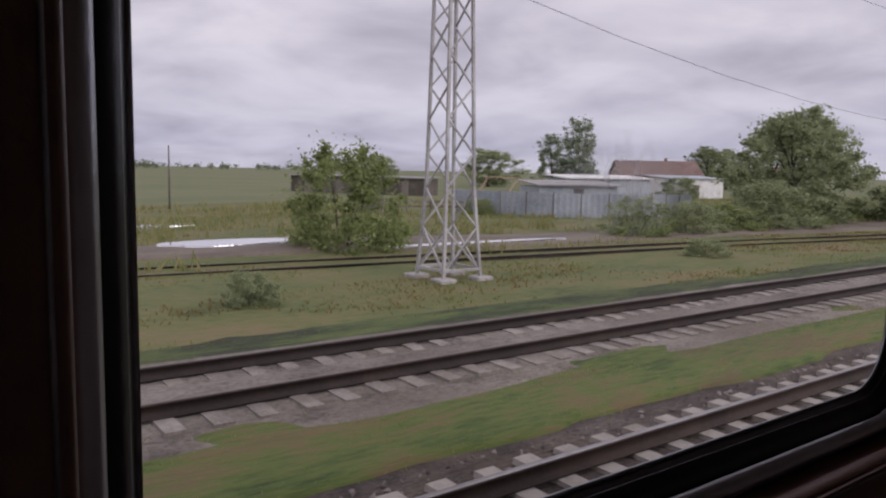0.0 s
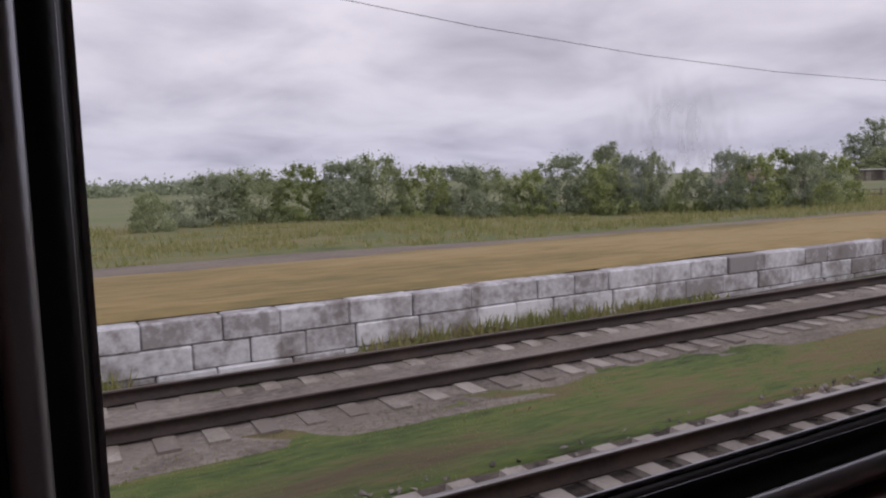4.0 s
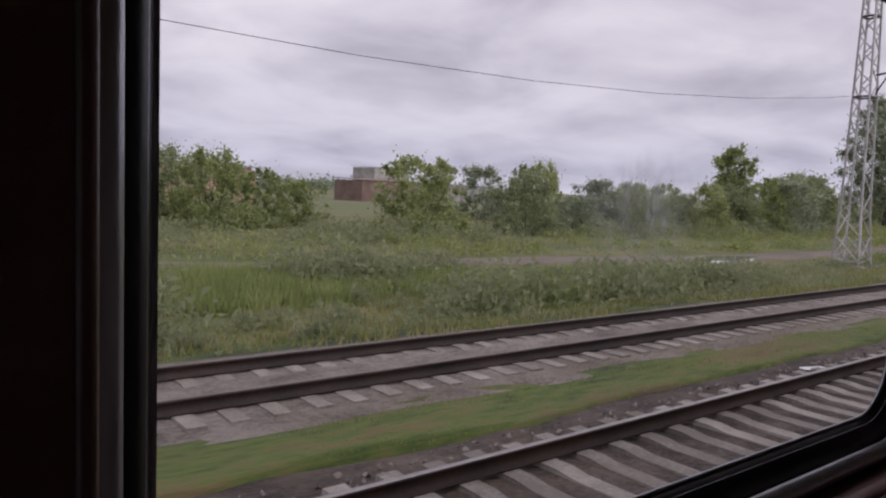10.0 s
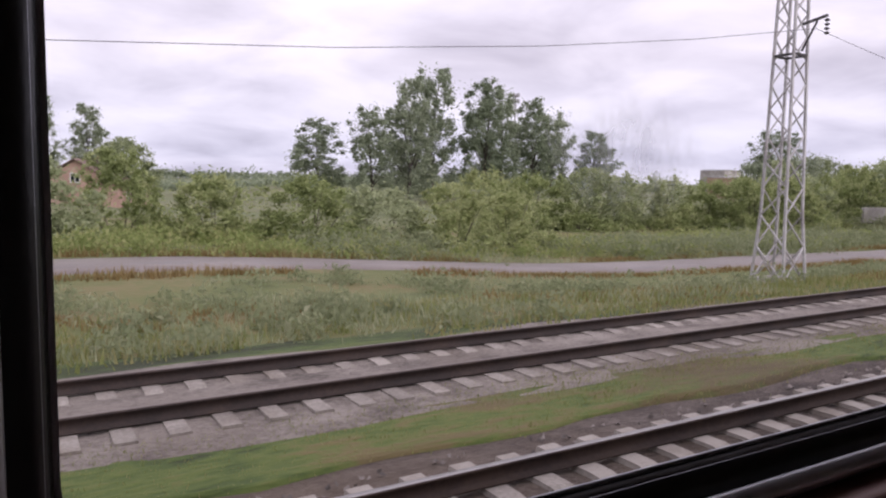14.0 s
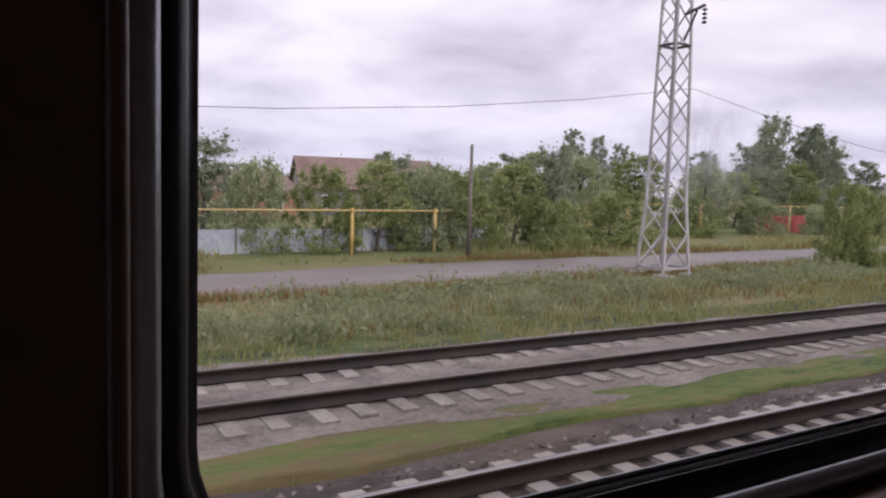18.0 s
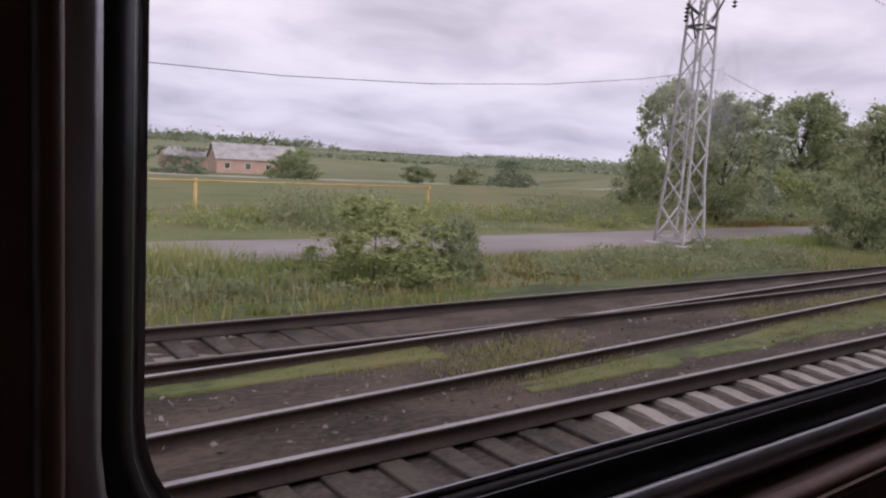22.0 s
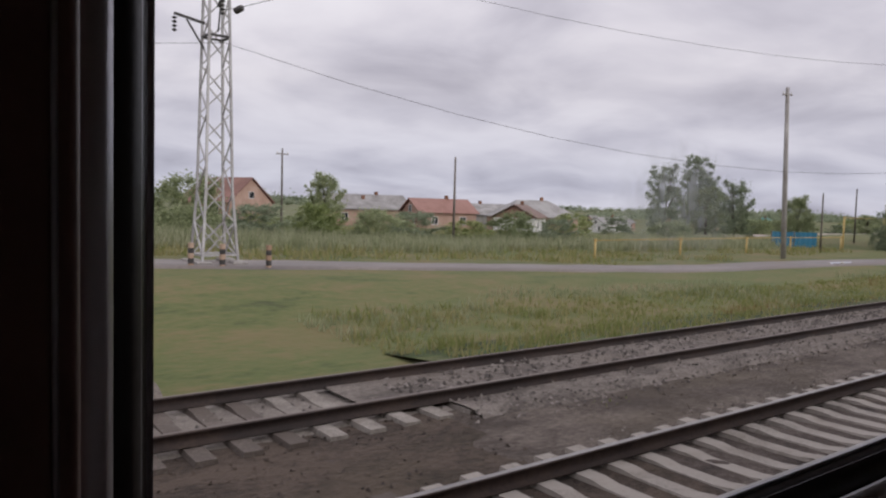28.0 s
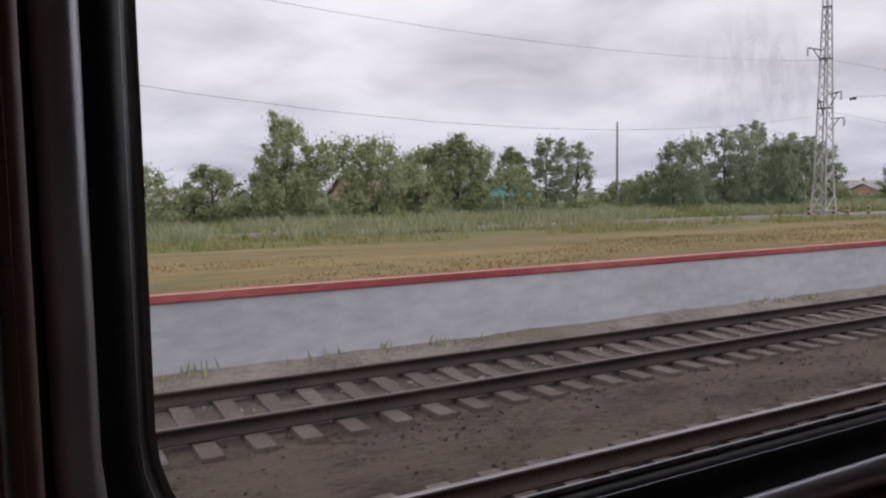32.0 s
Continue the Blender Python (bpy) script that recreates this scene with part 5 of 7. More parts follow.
kind_of("tree_g", "tree", "grey-green poplar with an upright crown", "tree", 7, 9.0, 5.6, M_LGREY, 110, 10500, 0.14, base=0.04, shape="dome", tuft=0.13)
kind_of("poplar", "tree", "tall grey-green poplar with an uneven crown", "tree", 8, 12.0, 6.0, M_LGREY, 140, 14000, 0.155, base=0.05, shape="dome", trunk_r=0.2, tuft=0.13)
kind_of("elm", "tree", "large spreading tree with forked trunk and airy grey-green crown", "tree", 9, 15.0, 13.0, M_LGREY, 92, 24000, 0.21, base=0.20, shape="round", trunk_r=0.30, tuft=0.105)
grow_rng = random.Random(5)


def grow(key, x, y, h, w, z=None, label=""):
    src = KINDS[key]
    sw, sh = src["size"]
    zz = ground_z(x, y) - (0.09 * h if key.startswith("bush") else 0.05) if z is None else z
    c = copy_thing(src, pose(x, y, zz, 0, 0, grow_rng.uniform(0, 360)) @ Matrix.Diagonal((w / sw, w / sw, h / sh, 1)))
    if label:
        c["label"] = label
    return c


# around the first field and hamlet
grow("bush_a", 13.8, 25.8, 4.2, 5.2)
grow("bush_d", 6.2, 16.1, 0.8, 1.2)
grow("bush_d", 25.2, 17.3, 0.7, 2.0)
grow("bush_d", -1.5, 13.6, 0.8, 1.9)
grow("bush_a", -3.0, 15.5, 0.9, 1.6)
grow("tree_a", 49.5, 27.0, 7.6, 9.0)
grow("tree_a", 55.5, 28.5, 7.2, 8.0)
grow("tree_a", 62, 36, 7.0, 8.0)
grow("bush_d", 43, 25, 3.0, 6.0)
for i in range(7):
    grow(("bush_a", "bush_d")[i % 2], 30 + 4.2 * i, 24.6 + 0.35 * i + grow_rng.uniform(-0.6, 0.6), grow_rng.uniform(1.3, 2.2), grow_rng.uniform(3.6, 4.8))
grow("bush_d", 60, 24, 3.0, 8.0)
grow("bush_a", 72, 26, 3.2, 8.0)
grow("tree_g", 178, 168, 20.5, 13)
grow("tree_g", 167, 169, 15, 13)
grow("bush_g", 172, 165, 8.0, 16)
grow("tree_a", 98, 118, 7.5, 14)
grow("tree_a", 76, 126, 6.0, 10)
grow("tree_a", 140, 95, 9.0, 10)
grow("tree_a", 155, 100, 9.0, 11)
grow("bush_d", 82, 60, 3.0, 6)
grow("bush_d", 28, 48, 2.0, 3)
grow("bush_a", 34, 42, 1.2, 3)
for i in range(9):
    grow(("bush_b", "bush_g", "bush_a")[i % 3], -57 + 2.6 * i + grow_rng.uniform(-0.6, 0.6), 54 - 1.15 * i + grow_rng.uniform(-1, 1), grow_rng.uniform(4.4, 6.4), grow_rng.uniform(4.4, 6.0))
grow("bush_a", -40, 43, 2.6, 3.2)
# behind the old platform
grow("tree_g", -111.7, 44.4, 7.8, 7.4)
grow("bush_d", -105.5, 53, 2.3, 3.4)
grow("bush_d", -97, 56, 3.0, 3.5)
for i in range(12):
    grow(("bush_g", "bush_d", "bush_b")[i % 3], -92 + 3.6 * i, 61 - 0.4 * i + grow_rng.uniform(-1, 1), grow_rng.uniform(4.2, 6.0), grow_rng.uniform(5.0, 6.6))
grow("tree_a", -48, 64, 7.0, 5.0)
grow("bush_a", -113.9, 49.6, 5.0, 7.4)
grow("bush_d", -136.7, 51.5, 5.5, 8.2)
grow("bush_d", -126.6, 50.6, 7.3, 8.6)
grow("bush_b", -117.2, 47.8, 4.4, 5.4)
grow("bush_a", -146.5, 53, 4.2, 5.5)
grow("elm", -160.2, 39.0, 16.0, 14.4)
for i in range(3):
    grow(("bush_g", "bush_d")[i % 2], -166 + 5.0 * i, 44.5 + 0.6 * i, 2.2, 3.6)
grow("bush_d", -171.8, 44.3, 5.4, 5.0)
grow("bush_b", -176, 45.5, 6.2, 4.6)
grow("bush_b", -160.8, 61, 6.2, 7.2)
grow("bush_g", -130.5, 47.6, 6.8, 6.0)
grow("tree_b", -198.0, 37.4, 7.6, 5.6)
grow("bush_b", -193.5, 36.0, 5.6, 4.4)
grow("bush_d", -189.0, 36.2, 5.4, 4.4)
grow("bush_d", -176.5, 41.0, 6.7, 8.4)
# along the lane
grow("tree_b", -214.3, 60, 5.8, 4.6)
grow("bush_b", -207.8, 54.5, 6.2, 4.2)
grow("bush_a", -204.5, 54.8, 6.6, 5.0)
grow("bush_a", -210.3, 38.0, 4.2, 4.4)
grow("bush_b", -206.5, 38.4, 4.5, 4.4)
grow("bush_a", -203.4, 36.2, 4.6, 5.0)
grow("bush_d", -199.4, 36.0, 4.8, 4.8)
grow("bush_b", -196.8, 38.4, 6.4, 4.4)
grow("bush_g", -191.5, 35.6, 5.2, 5.6)
grow("bush_g", -186.0, 38.6, 5.8, 5.4)
grow("bush_g", -172.5, 43.5, 6.8, 6.4)
grow("bush_a", -243, 46, 5.2, 6.2)
grow("bush_b", -239.5, 47, 4.2, 4.0)
grow("bush_a", -235.6, 49, 3.6, 4.6)
grow("bush_b", -232.0, 39.2, 5.4, 6.6)
grow("bush_g", -212.8, 40.8, 4.5, 5.0)
for i in range(7):
    grow(("bush_a", "bush_b", "bush_d")[i % 3], -258.5 + 2.9 * i, 52 + grow_rng.uniform(-1.2, 1.2), grow_rng.uniform(4.6, 6.0), grow_rng.uniform(4.0, 5.4))
grow("tree_b", -258, 53, 7.4, 4.8)
grow("bush_b", -216, 58.6, 2.6, 6.2)
grow("bush_g", -210, 58.4, 5.8, 6.6)
for i in range(5):
    grow(("bush_d", "bush_g")[i % 2], -222.5 + 4.3 * i + (1.6 if i else 0), 39.8 + grow_rng.uniform(-1, 1), (4.8, 3.0, 3.9, 4.4, 3.6)[i], 5.2)
grow("tree_b", -272.6, 62, 4.6, 3.4)
grow("bush_b", -279.5, 45.5, 6.6, 6.4)
for i in range(6):
    grow(("bush_a", "bush_b", "bush_d")[i % 3], -303.0 + 3.9 * i, 43.5 + grow_rng.uniform(-0.8, 1.8), grow_rng.uniform(4.9, 5.9), grow_rng.uniform(6.4, 7.8))
for i in range(8):
    grow(("bush_a", "bush_a", "bush_b")[i % 3], -328.0 + 4.6 * i, 53.5 - 0.9 * i + grow_rng.uniform(-0.8, 0.8), grow_rng.uniform(4.8, 6.0), grow_rng.uniform(6.8, 8.8))
for i, hh in enumerate((15, 17, 23, 25, 22, 21, 20, 18, 14)):
    grow(("poplar", "tree_g")[i % 2], -314 + 7.6 * i, 124 + grow_rng.uniform(-6, 6), hh, grow_rng.uniform(10.5, 13.0))
grow("tree_g", -273.0, 64, 10.2, 8.4)
for i in range(4):
    grow(("bush_g", "bush_d")[i % 2], -293 + 4.2 * i, 52 + grow_rng.uniform(-1, 1), 6.8, 6.6)
for i in range(5):
    bx, by = ((-286.6, 33.0), (-290.5, 35.0), (-281.4, 38.5), (-263.5, 46.0), (-259.5, 47.0))[i]
    grow(("bush_b", "bush_a")[i % 2], bx, by, grow_rng.uniform(5.6, 6.6), 6.2)
for i in range(8):
    grow(("bush_a", "bush_b", "bush_d", "bush_a")[i % 4], -336 - 4.6 * i, 39 + grow_rng.uniform(-1.5, 1.5), grow_rng.uniform(3.6, 5.2), grow_rng.uniform(5, 6.4))
# village
for i in range(6):
    grow(("tree_a", "tree_b", "tree_g")[i % 3], -414 + 3.5 * i, 45.5 + grow_rng.uniform(-1, 1.5), grow_rng.uniform(4.6, 6.2), grow_rng.uniform(4.6, 5.8))
for i in range(6):
    grow(("tree_g", "bush_d", "tree_a")[i % 3], -440 + 3.6 * i, 54 + grow_rng.uniform(-2, 2), grow_rng.uniform(4.4, 6.4), grow_rng.uniform(5, 6.4))
for i in range(5):
    grow("tree_a", -386 + 4.0 * i, 37 + grow_rng.uniform(-1.5, 1.5), grow_rng.uniform(6.6, 8.4), 6.4)
for i in range(4):
    grow(("bush_a", "bush_b")[i % 2], -384 + 3.6 * i, 24.5 + 0.4 * i, 3.5, 4.2)
for bx, bw in ((-403.6, 4.0), (-400.6, 4.4), (-397.4, 4.6), (-394.6, 4.2)):
    grow(("bush_d", "bush_b")[int(bx) % 2], bx, 36.2, 3.3 + 0.12 * bw, bw)
grow("bush_b", -407, 31.6, 2.9, 3.0)
grow("bush_d", -403, 33.6, 2.6, 3.2)
grow("bush_d", -399.0, 35.5, 2.9, 3.6)
grow("bush_b", -396, 35.2, 2.4, 3.4)
grow("bush_d", -411, 36, 2.6, 3.4)
grow("tree_b", -405, 62, 7.0, 9.0)
for i in range(3):
    grow("poplar", -366 + 6.6 * i, 119, 15.5 - i, 7.0)
grow("tree_b", -381, 112, 9.6, 14.5)
grow("tree_a", -352, 90, 7.5, 9)
grow("tree_a", -364, 84, 6.2, 8)
grow("bush_b", -435.6, 19.9, 4.1, 1.9)
grow("bush_b", -434.0, 19.6, 3.9, 2.2)
grow("bush_a", -434.8, 19.7, 1.6, 2.8)
grow("tree_a", -422.4, 38.2, 5.2, 4.8)
grow("bush_a", -427, 36, 3.4, 4.4)
grow("bush_d", -418, 36.5, 3.0, 4.0)
grow("bush_d", -412, 35, 2.4, 3.4)
for i in range(6):
    grow(("bush_d", "bush_b", "tree_b")[i % 3], -459 + 2.7 * i, 30.6 + grow_rng.uniform(-0.5, 0.9), grow_rng.uniform(3.6, 4.7), grow_rng.uniform(3.2, 4.2))
grow("tree_g", -443, 31, 5.2, 3.4)
grow("bush_a", -444.5, 28.6, 2.6, 3.0)
grow("tree_a", -486.0, 26.0, 7.9, 7.0)
grow("tree_b", -482.6, 27.6, 6.8, 5.6)
grow("bush_b", -476.8, 31.5, 4.0, 4.6)
grow("bush_d", -472, 31, 3.4, 4.0)
grow("bush_b", -466, 30.6, 3.2, 3.6)
grow("tree_g", -459.5, 38, 5.2, 4.8)
grow("bush_d", -449.7, 33.0, 4.3, 4.8)
grow("bush_a", -440, 30, 3.0, 5.0)
grow("tree_a", -496.4, 40.0, 11.2, 11.8)
grow("tree_b", -490.6, 41.0, 9.8, 6.6)
grow("bush_a", -511.8, 27.4, 5.8, 5.4)
grow("tree_g", -487.4, 42.0, 10.2, 5.4)
grow("bush_b", -508.8, 27, 4.2, 3.4)
grow("tree_a", -488.2, 29.0, 7.9, 5.6)
grow("bush_a", -495.9, 16.9, 1.4, 3.0)
grow("tree_a", -535.7, 15.6, 6.2, 4.8)
grow("bush_d", -537.0, 15.4, 3.6, 3.2)
grow("bush_d", -538.8, 15.2, 3.0, 3.2)
grow("bush_d", -533.4, 15.8, 4.6, 3.4)
grow("bush_b", -563, 14.9, 2.0, 3.6)
grow("bush_d", -560.9, 14.7, 1.6, 1.8)
grow("bush_d", -577.6, 27.4, 2.4, 3.8)
grow("bush_b", -581.4, 31.4, 3.0, 2.7)
grow("tree_b", -579.9, 60, 6.5, 4.6)
grow("poplar", -566.5, 111, 20, 13.0)
grow("tree_g", -577, 113, 17, 11.0)
grow("tree_a", -524, 36, 9.5, 7.2)
grow("tree_g", -518.5, 37, 9.0, 6.0)
grow("bush_d", -528, 35, 4.2, 5.0)
grow("tree_a", -534.0, 25.0, 7.0, 5.6)
grow("tree_g", -528.5, 27.0, 7.6, 6.0)
grow("tree_a", -611.4, 30.4, 9.8, 8.4)
grow("bush_d", -610.0, 26.6, 3.2, 4.6)
grow("bush_d", -617, 25.4, 3.0, 5.0)
grow("bush_g", -596.2, 30.6, 3.9, 2.9)
for i in range(5):
    grow(("poplar", "tree_g", "poplar")[i % 3], -645.0 + 4.6 * i, 29.8 + (1.8 if i % 2 else 0) + grow_rng.uniform(-0.6, 0.8), grow_rng.uniform(11.8, 14.4), grow_rng.uniform(5.8, 7.2))
for i in range(5):
    grow("bush_g", -646 + 4.6 * i, 26.8 + grow_rng.uniform(-0.5, 0.5), 3.6, 4.4)
grow("tree_a", -621.0, 25.4, 8.8, 6.6)
grow("tree_g", -652.4, 29.6, 7.9, 4.0)
grow("tree_g", -649.6, 30.0, 8.6, 4.0)
grow("bush_g", -653.8, 30.6, 4.2, 3.2)
for i in range(9):
    grow(("bush_d", "bush_b", "bush_a")[i % 3], -522 + 4.1 * i, 32.0 + grow_rng.uniform(-1, 1.5), grow_rng.uniform(3.0, 4.4), grow_rng.uniform(4.6, 6.0))
for i in range(14):
    grow(("bush_d", "bush_g", "tree_a", "bush_b")[i % 4], -500 - 9.5 * i + grow_rng.uniform(-3, 3), 66 + grow_rng.uniform(-8, 30), grow_rng.uniform(2.2, 4.2), grow_rng.uniform(5, 9))
for i in range(6):
    grow(("bush_a", "bush_g")[i % 2], -606 + 3.1 * i * 1.6, 33 + grow_rng.uniform(-1, 2), grow_rng.uniform(1.6, 2.6), grow_rng.uniform(2.6, 4.0))
grow("tree_g", -622.5, 29.0, 10.4, 7.6)
grow("tree_g", -616.8, 30.6, 10.4, 6.4)
grow("tree_g", -629.0, 28.0, 10.0, 7.0)
grow("tree_g", -657.6, 44.2, 6.4, 4.3)
grow("tree_a", -655.0, 38.8, 4.9, 3.8)
grow("bush_d", -652, 41, 3.0, 5.0)
grow("tree_a", -630, 66, 7.0, 9)
# beyond the new platform
grow("tree_a", -803.5, 50, 6.4, 5.4)
grow("bush_d", -798.0, 50, 4.6, 4.0)
grow("tree_g", -779, 71, 8.5, 6.0)
grow("tree_g", -774, 72, 8.0, 6.0)
grow("tree_a", -784.5, 70.5, 7.0, 5.4)
grow("bush_d", -807.5, 49.5, 4.6, 5.0)
for i in range(9):
    grow(("bush_d", "bush_g", "bush_b")[i % 3], -714 + 4.4 * i, 46 + grow_rng.uniform(-1.2, 1.2), grow_rng.uniform(1.9, 3.0), grow_rng.uniform(4.2, 5.6))
grow("bush_d", -720.6, 41.5, 5.4, 6.8)
grow("tree_g", -739.6, 47.5, 8.7, 8.4)
grow("bush_g", -739.0, 48.2, 6.4, 7.4)
grow("tree_a", -715.6, 88, 6.8, 8.2)
grow("bush_d", -671, 42, 2.4, 5.0)
grow("tree_a", -700, 84, 2.2, 6.0)
grow("bush_d", -712.0, 52, 4.6, 6.2)
grow("tree_a", -692, 70, 6.0, 4.6)
for i, (dx, hh) in enumerate(((-769.5, 8.6), (-765.5, 7.6), (-762.4, 6.8), (-760.2, 6.4))):
    grow("tree_g", dx, 49.8 - 0.4 * i, hh, 4.4)
grow("bush_d", -762, 47.5, 3.2, 6.0)
grow("bush_d", -744.6, 49.4, 5.0, 5.6)
for i in range(6):
    grow(("tree_g", "bush_g", "tree_g")[i % 3], -783.5 + 3.4 * i, 47.5 + grow_rng.uniform(-1, 1), grow_rng.uniform(6.2, 7.6), grow_rng.uniform(4.0, 5.0))
for i in range(5):
    grow(("tree_a", "bush_d", "bush_d")[i % 3], -816 + 3.6 * i, 53.5 - 0.6 * i, grow_rng.uniform(5.4, 7.2) + (1.2 if i == 0 else 0), grow_rng.uniform(4.8, 6.0))
for i in range(8):
    grow(("bush_d", "bush_g")[i % 2], -787 + 2.6 * i, 50.5 + grow_rng.uniform(-1, 1), grow_rng.uniform(3.2, 4.4), 4.6)
for i in range(6):
    grow(("bush_d", "tree_a")[i % 2], -816 - 5.0 * i, 55, grow_rng.uniform(4.0, 6.5), 6.0)
for i in range(12):
    grow(("bush_d", "bush_b", "tree_a")[i % 3], -660 - 8.5 * i, 92 + grow_rng.uniform(-9, 9), grow_rng.uniform(1.2, 2.1), grow_rng.uniform(6, 9))
# scrub rows behind the station gardens
for i in range(16):
    grow(("bush_d", "bush_g", "bush_b", "tree_a")[i % 4], -700 - 7.5 * i + grow_rng.uniform(-2, 2), 62 + grow_rng.uniform(-4, 8), grow_rng.uniform(1.0, 1.9), grow_rng.uniform(5, 8))
for i in range(8):
    grow(("bush_d", "bush_b", "bush_g")[i % 3], -273.5 + 3.4 * i, 65.5 + 1.2 * (i % 2), grow_rng.uniform(4.0, 5.0), 5.0)
for key in KINDS:
    ob = KINDS[key]
    for o in list(ob.children_recursive) + [ob]:
        bpy.data.objects.remove(o)


# ---- far woods: low rows on the horizon, haze put into their grey leaves ----
def far_wood(x0, x1, y, h, seed, count):
    rng = np.random.default_rng(seed)
    cx = rng.uniform(min(x0, x1), max(x0, x1), count)
    hh = h * rng.uniform(0.55, 1.1, count)
    cen = np.stack([cx, y + rng.uniform(-12, 12, count), np.array([ground_z(a, y) for a in cx]) + hh * 0.5], 1)
    me = leaf_cloud("far_wood", rng, cen, hh * 0.75, count * 40, h * 0.16)
    tagged(put("far_wood", me, M_LGREY), "distant row of woodland along the horizon, greyed for haze", "woods", kind="stuff")


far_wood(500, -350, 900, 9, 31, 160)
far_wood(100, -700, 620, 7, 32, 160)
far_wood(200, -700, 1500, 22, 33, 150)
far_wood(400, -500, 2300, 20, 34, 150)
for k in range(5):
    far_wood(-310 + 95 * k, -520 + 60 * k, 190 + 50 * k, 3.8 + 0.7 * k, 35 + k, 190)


# ---- grass and weeds ----
def blades(name, label, boxes, material, seed, lo, hi, width, patch=0.0, per=6, spread=0.16, level=None, skip=None):
    """Tufts of upright blades scattered over boxes of (x0, x1, y0, y1, count)."""
    rng = np.random.default_rng(seed)
    vs = []
    for x0, x1, y0, y1, n in boxes:
        x, y = rng.uniform(x1, x0, n), rng.uniform(y0, y1, n)
        keep = np.array([noise.noise((a * 0.11 + seed, b * 0.23, seed)) > patch and abs(b - catmull(ROAD, min(58, max(-899, a)))) > 2.5 for a, b in zip(x, y)])
        if skip:
            keep &= ~((x < skip[0]) & (x > skip[1]) & (y > skip[2]) & (y < skip[3]))
        x, y = x[keep], y[keep]
        z = np.array([ground_z(a, b) if level is None else level(a, b) for a, b in zip(x, y)])
        tall = np.array([1 + 0.5 * noise.noise((a * 0.2, b * 0.3, seed + 3)) for a, b in zip(x, y)])
        m = len(x)
        ox, oy = rng.normal(0, spread, (m, per)), rng.normal(0, spread, (m, per))
        hh = rng.uniform(lo, hi, (m, per)) * tall[:, None]
        ang = rng.uniform(0, 6.28, (m, per))
        lean = rng.normal(0, 0.28, (m, per, 2)) * hh[..., None]
        bx, by = x[:, None] + ox, y[:, None] + oy
        bz = np.repeat(z[:, None], per, 1) - 0.02
        ww = width * rng.uniform(0.6, 1.3, (m, per))
        a = np.stack([bx - np.cos(ang) * ww, by - np.sin(ang) * ww, bz], -1)
        b = np.stack([bx + np.cos(ang) * ww, by + np.sin(ang) * ww, bz], -1)
        t = np.stack([bx + lean[..., 0], by + lean[..., 1], bz + hh], -1)
        vs.append(np.stack([a, b, t], 2).reshape(-1, 3))
    v = np.concatenate(vs)
    tagged(put(name, quick_mesh(name, v, np.arange(len(v)), 3), material), label, "grass", kind="stuff")


def verge_level(x, y):
    return -0.275 + 0.05 * smoothstep(7.2, 8.6, y)


blades("verge_grass", "short green grass between the two tracks", [(60, -180, 6.6, 8.6, 34000), (-180, -600, 7.35, 8.75, 44000), (-600, -640, 7.2, 8.5, 2400)], M_GRASSBLADE, 1, 0.02, 0.065, 0.008, -0.35, 7, 0.2, verge_level)
blades("bank_grass", "rough green grass beyond the far track", [(-160, -720, 11.2, 17.5, 25000)], M_GRASSBLADE, 2, 0.08, 0.28, 0.03, -0.2, 6, 0.16, lambda x, y: max(ground_z(x, y), -0.19 - 0.095 * (y - 11.0)) if y < 13.4 else ground_z(x, y), (-297, -320, 14.5, 24))
blades("short_grass", "short worn grass on the bank beyond the far track", [(90, -50, 11.2, 22, 8000)], M_GRASSBLADE, 24, 0.03, 0.11, 0.03, -0.1, 6, 0.2)
blades("short_dry_grass", "short brown dry grass on the bank", [(90, -50, 11.4, 22, 9000)], M_DRYBLADE, 25, 0.03, 0.12, 0.03, 0.0, 6, 0.2)
blades("road_fringe", "dry reddish grass along the edges of the asphalt lane", [(-296 - 6 * i, -302 - 6 * i, catmull(ROAD, -299 - 6 * i) + sd - 0.5, catmull(ROAD, -299 - 6 * i) + sd + 0.5, 110) for i in range(40) for sd in (-3.0, 3.0)], M_DRYBLADE, 26, 0.14, 0.36, 0.025, -0.2, 6, 0.2)
blades("foot_grass", "green weeds along the foot of the old platform wall", [(-52, -160, 11.35, 11.95, 2600)], M_GRASSBLADE, 15, 0.10, 0.34, 0.03, -0.05, 6, 0.12, lambda x, y: -0.27)
blades("foot_weeds", "sparse weeds along the foot of the limewashed wall", [(-727, -880, 11.3, 11.6, 420)], M_WEED, 16, 0.06, 0.2, 0.025, 0.05, 6, 0.10, lambda x, y: -0.06)
blades("deck_grass", "dry mown grass on the platform", [(-727, -880, 12.0, 17, 9000)], M_DRYBLADE, 17, 0.03, 0.09, 0.02, -0.1, 6, 0.2, deck)
blades("weeds", "tall grey-green weeds along the lane", [(-160, -262, 12.6, 20, 6000), (-345, -720, 13.0, 19, 9000), (-160, -262, 23, 44, 5000), (-262, -350, 27.5, 44, 7000), (-500, -650, 23, 34, 8000)], M_WEED, 3, 0.12, 0.36, 0.03, 0.02, 7, 0.26, None, (-192.5, -202, 15.8, 22))
blades("tall_weeds", "rank green weeds that hide the lane", [(-500, -545, 16, 18.8, 1500), (-560, -648, 14.5, 18.4, 5600), (-203, -219, 15.0, 19.4, 1100), (-236, -262, 14.5, 24.0, 5600), (-262, -274, 14.5, 20.4, 1000)], M_TALLBLADE, 18, 0.28, 0.62, 0.03, -0.12, 7, 0.24)
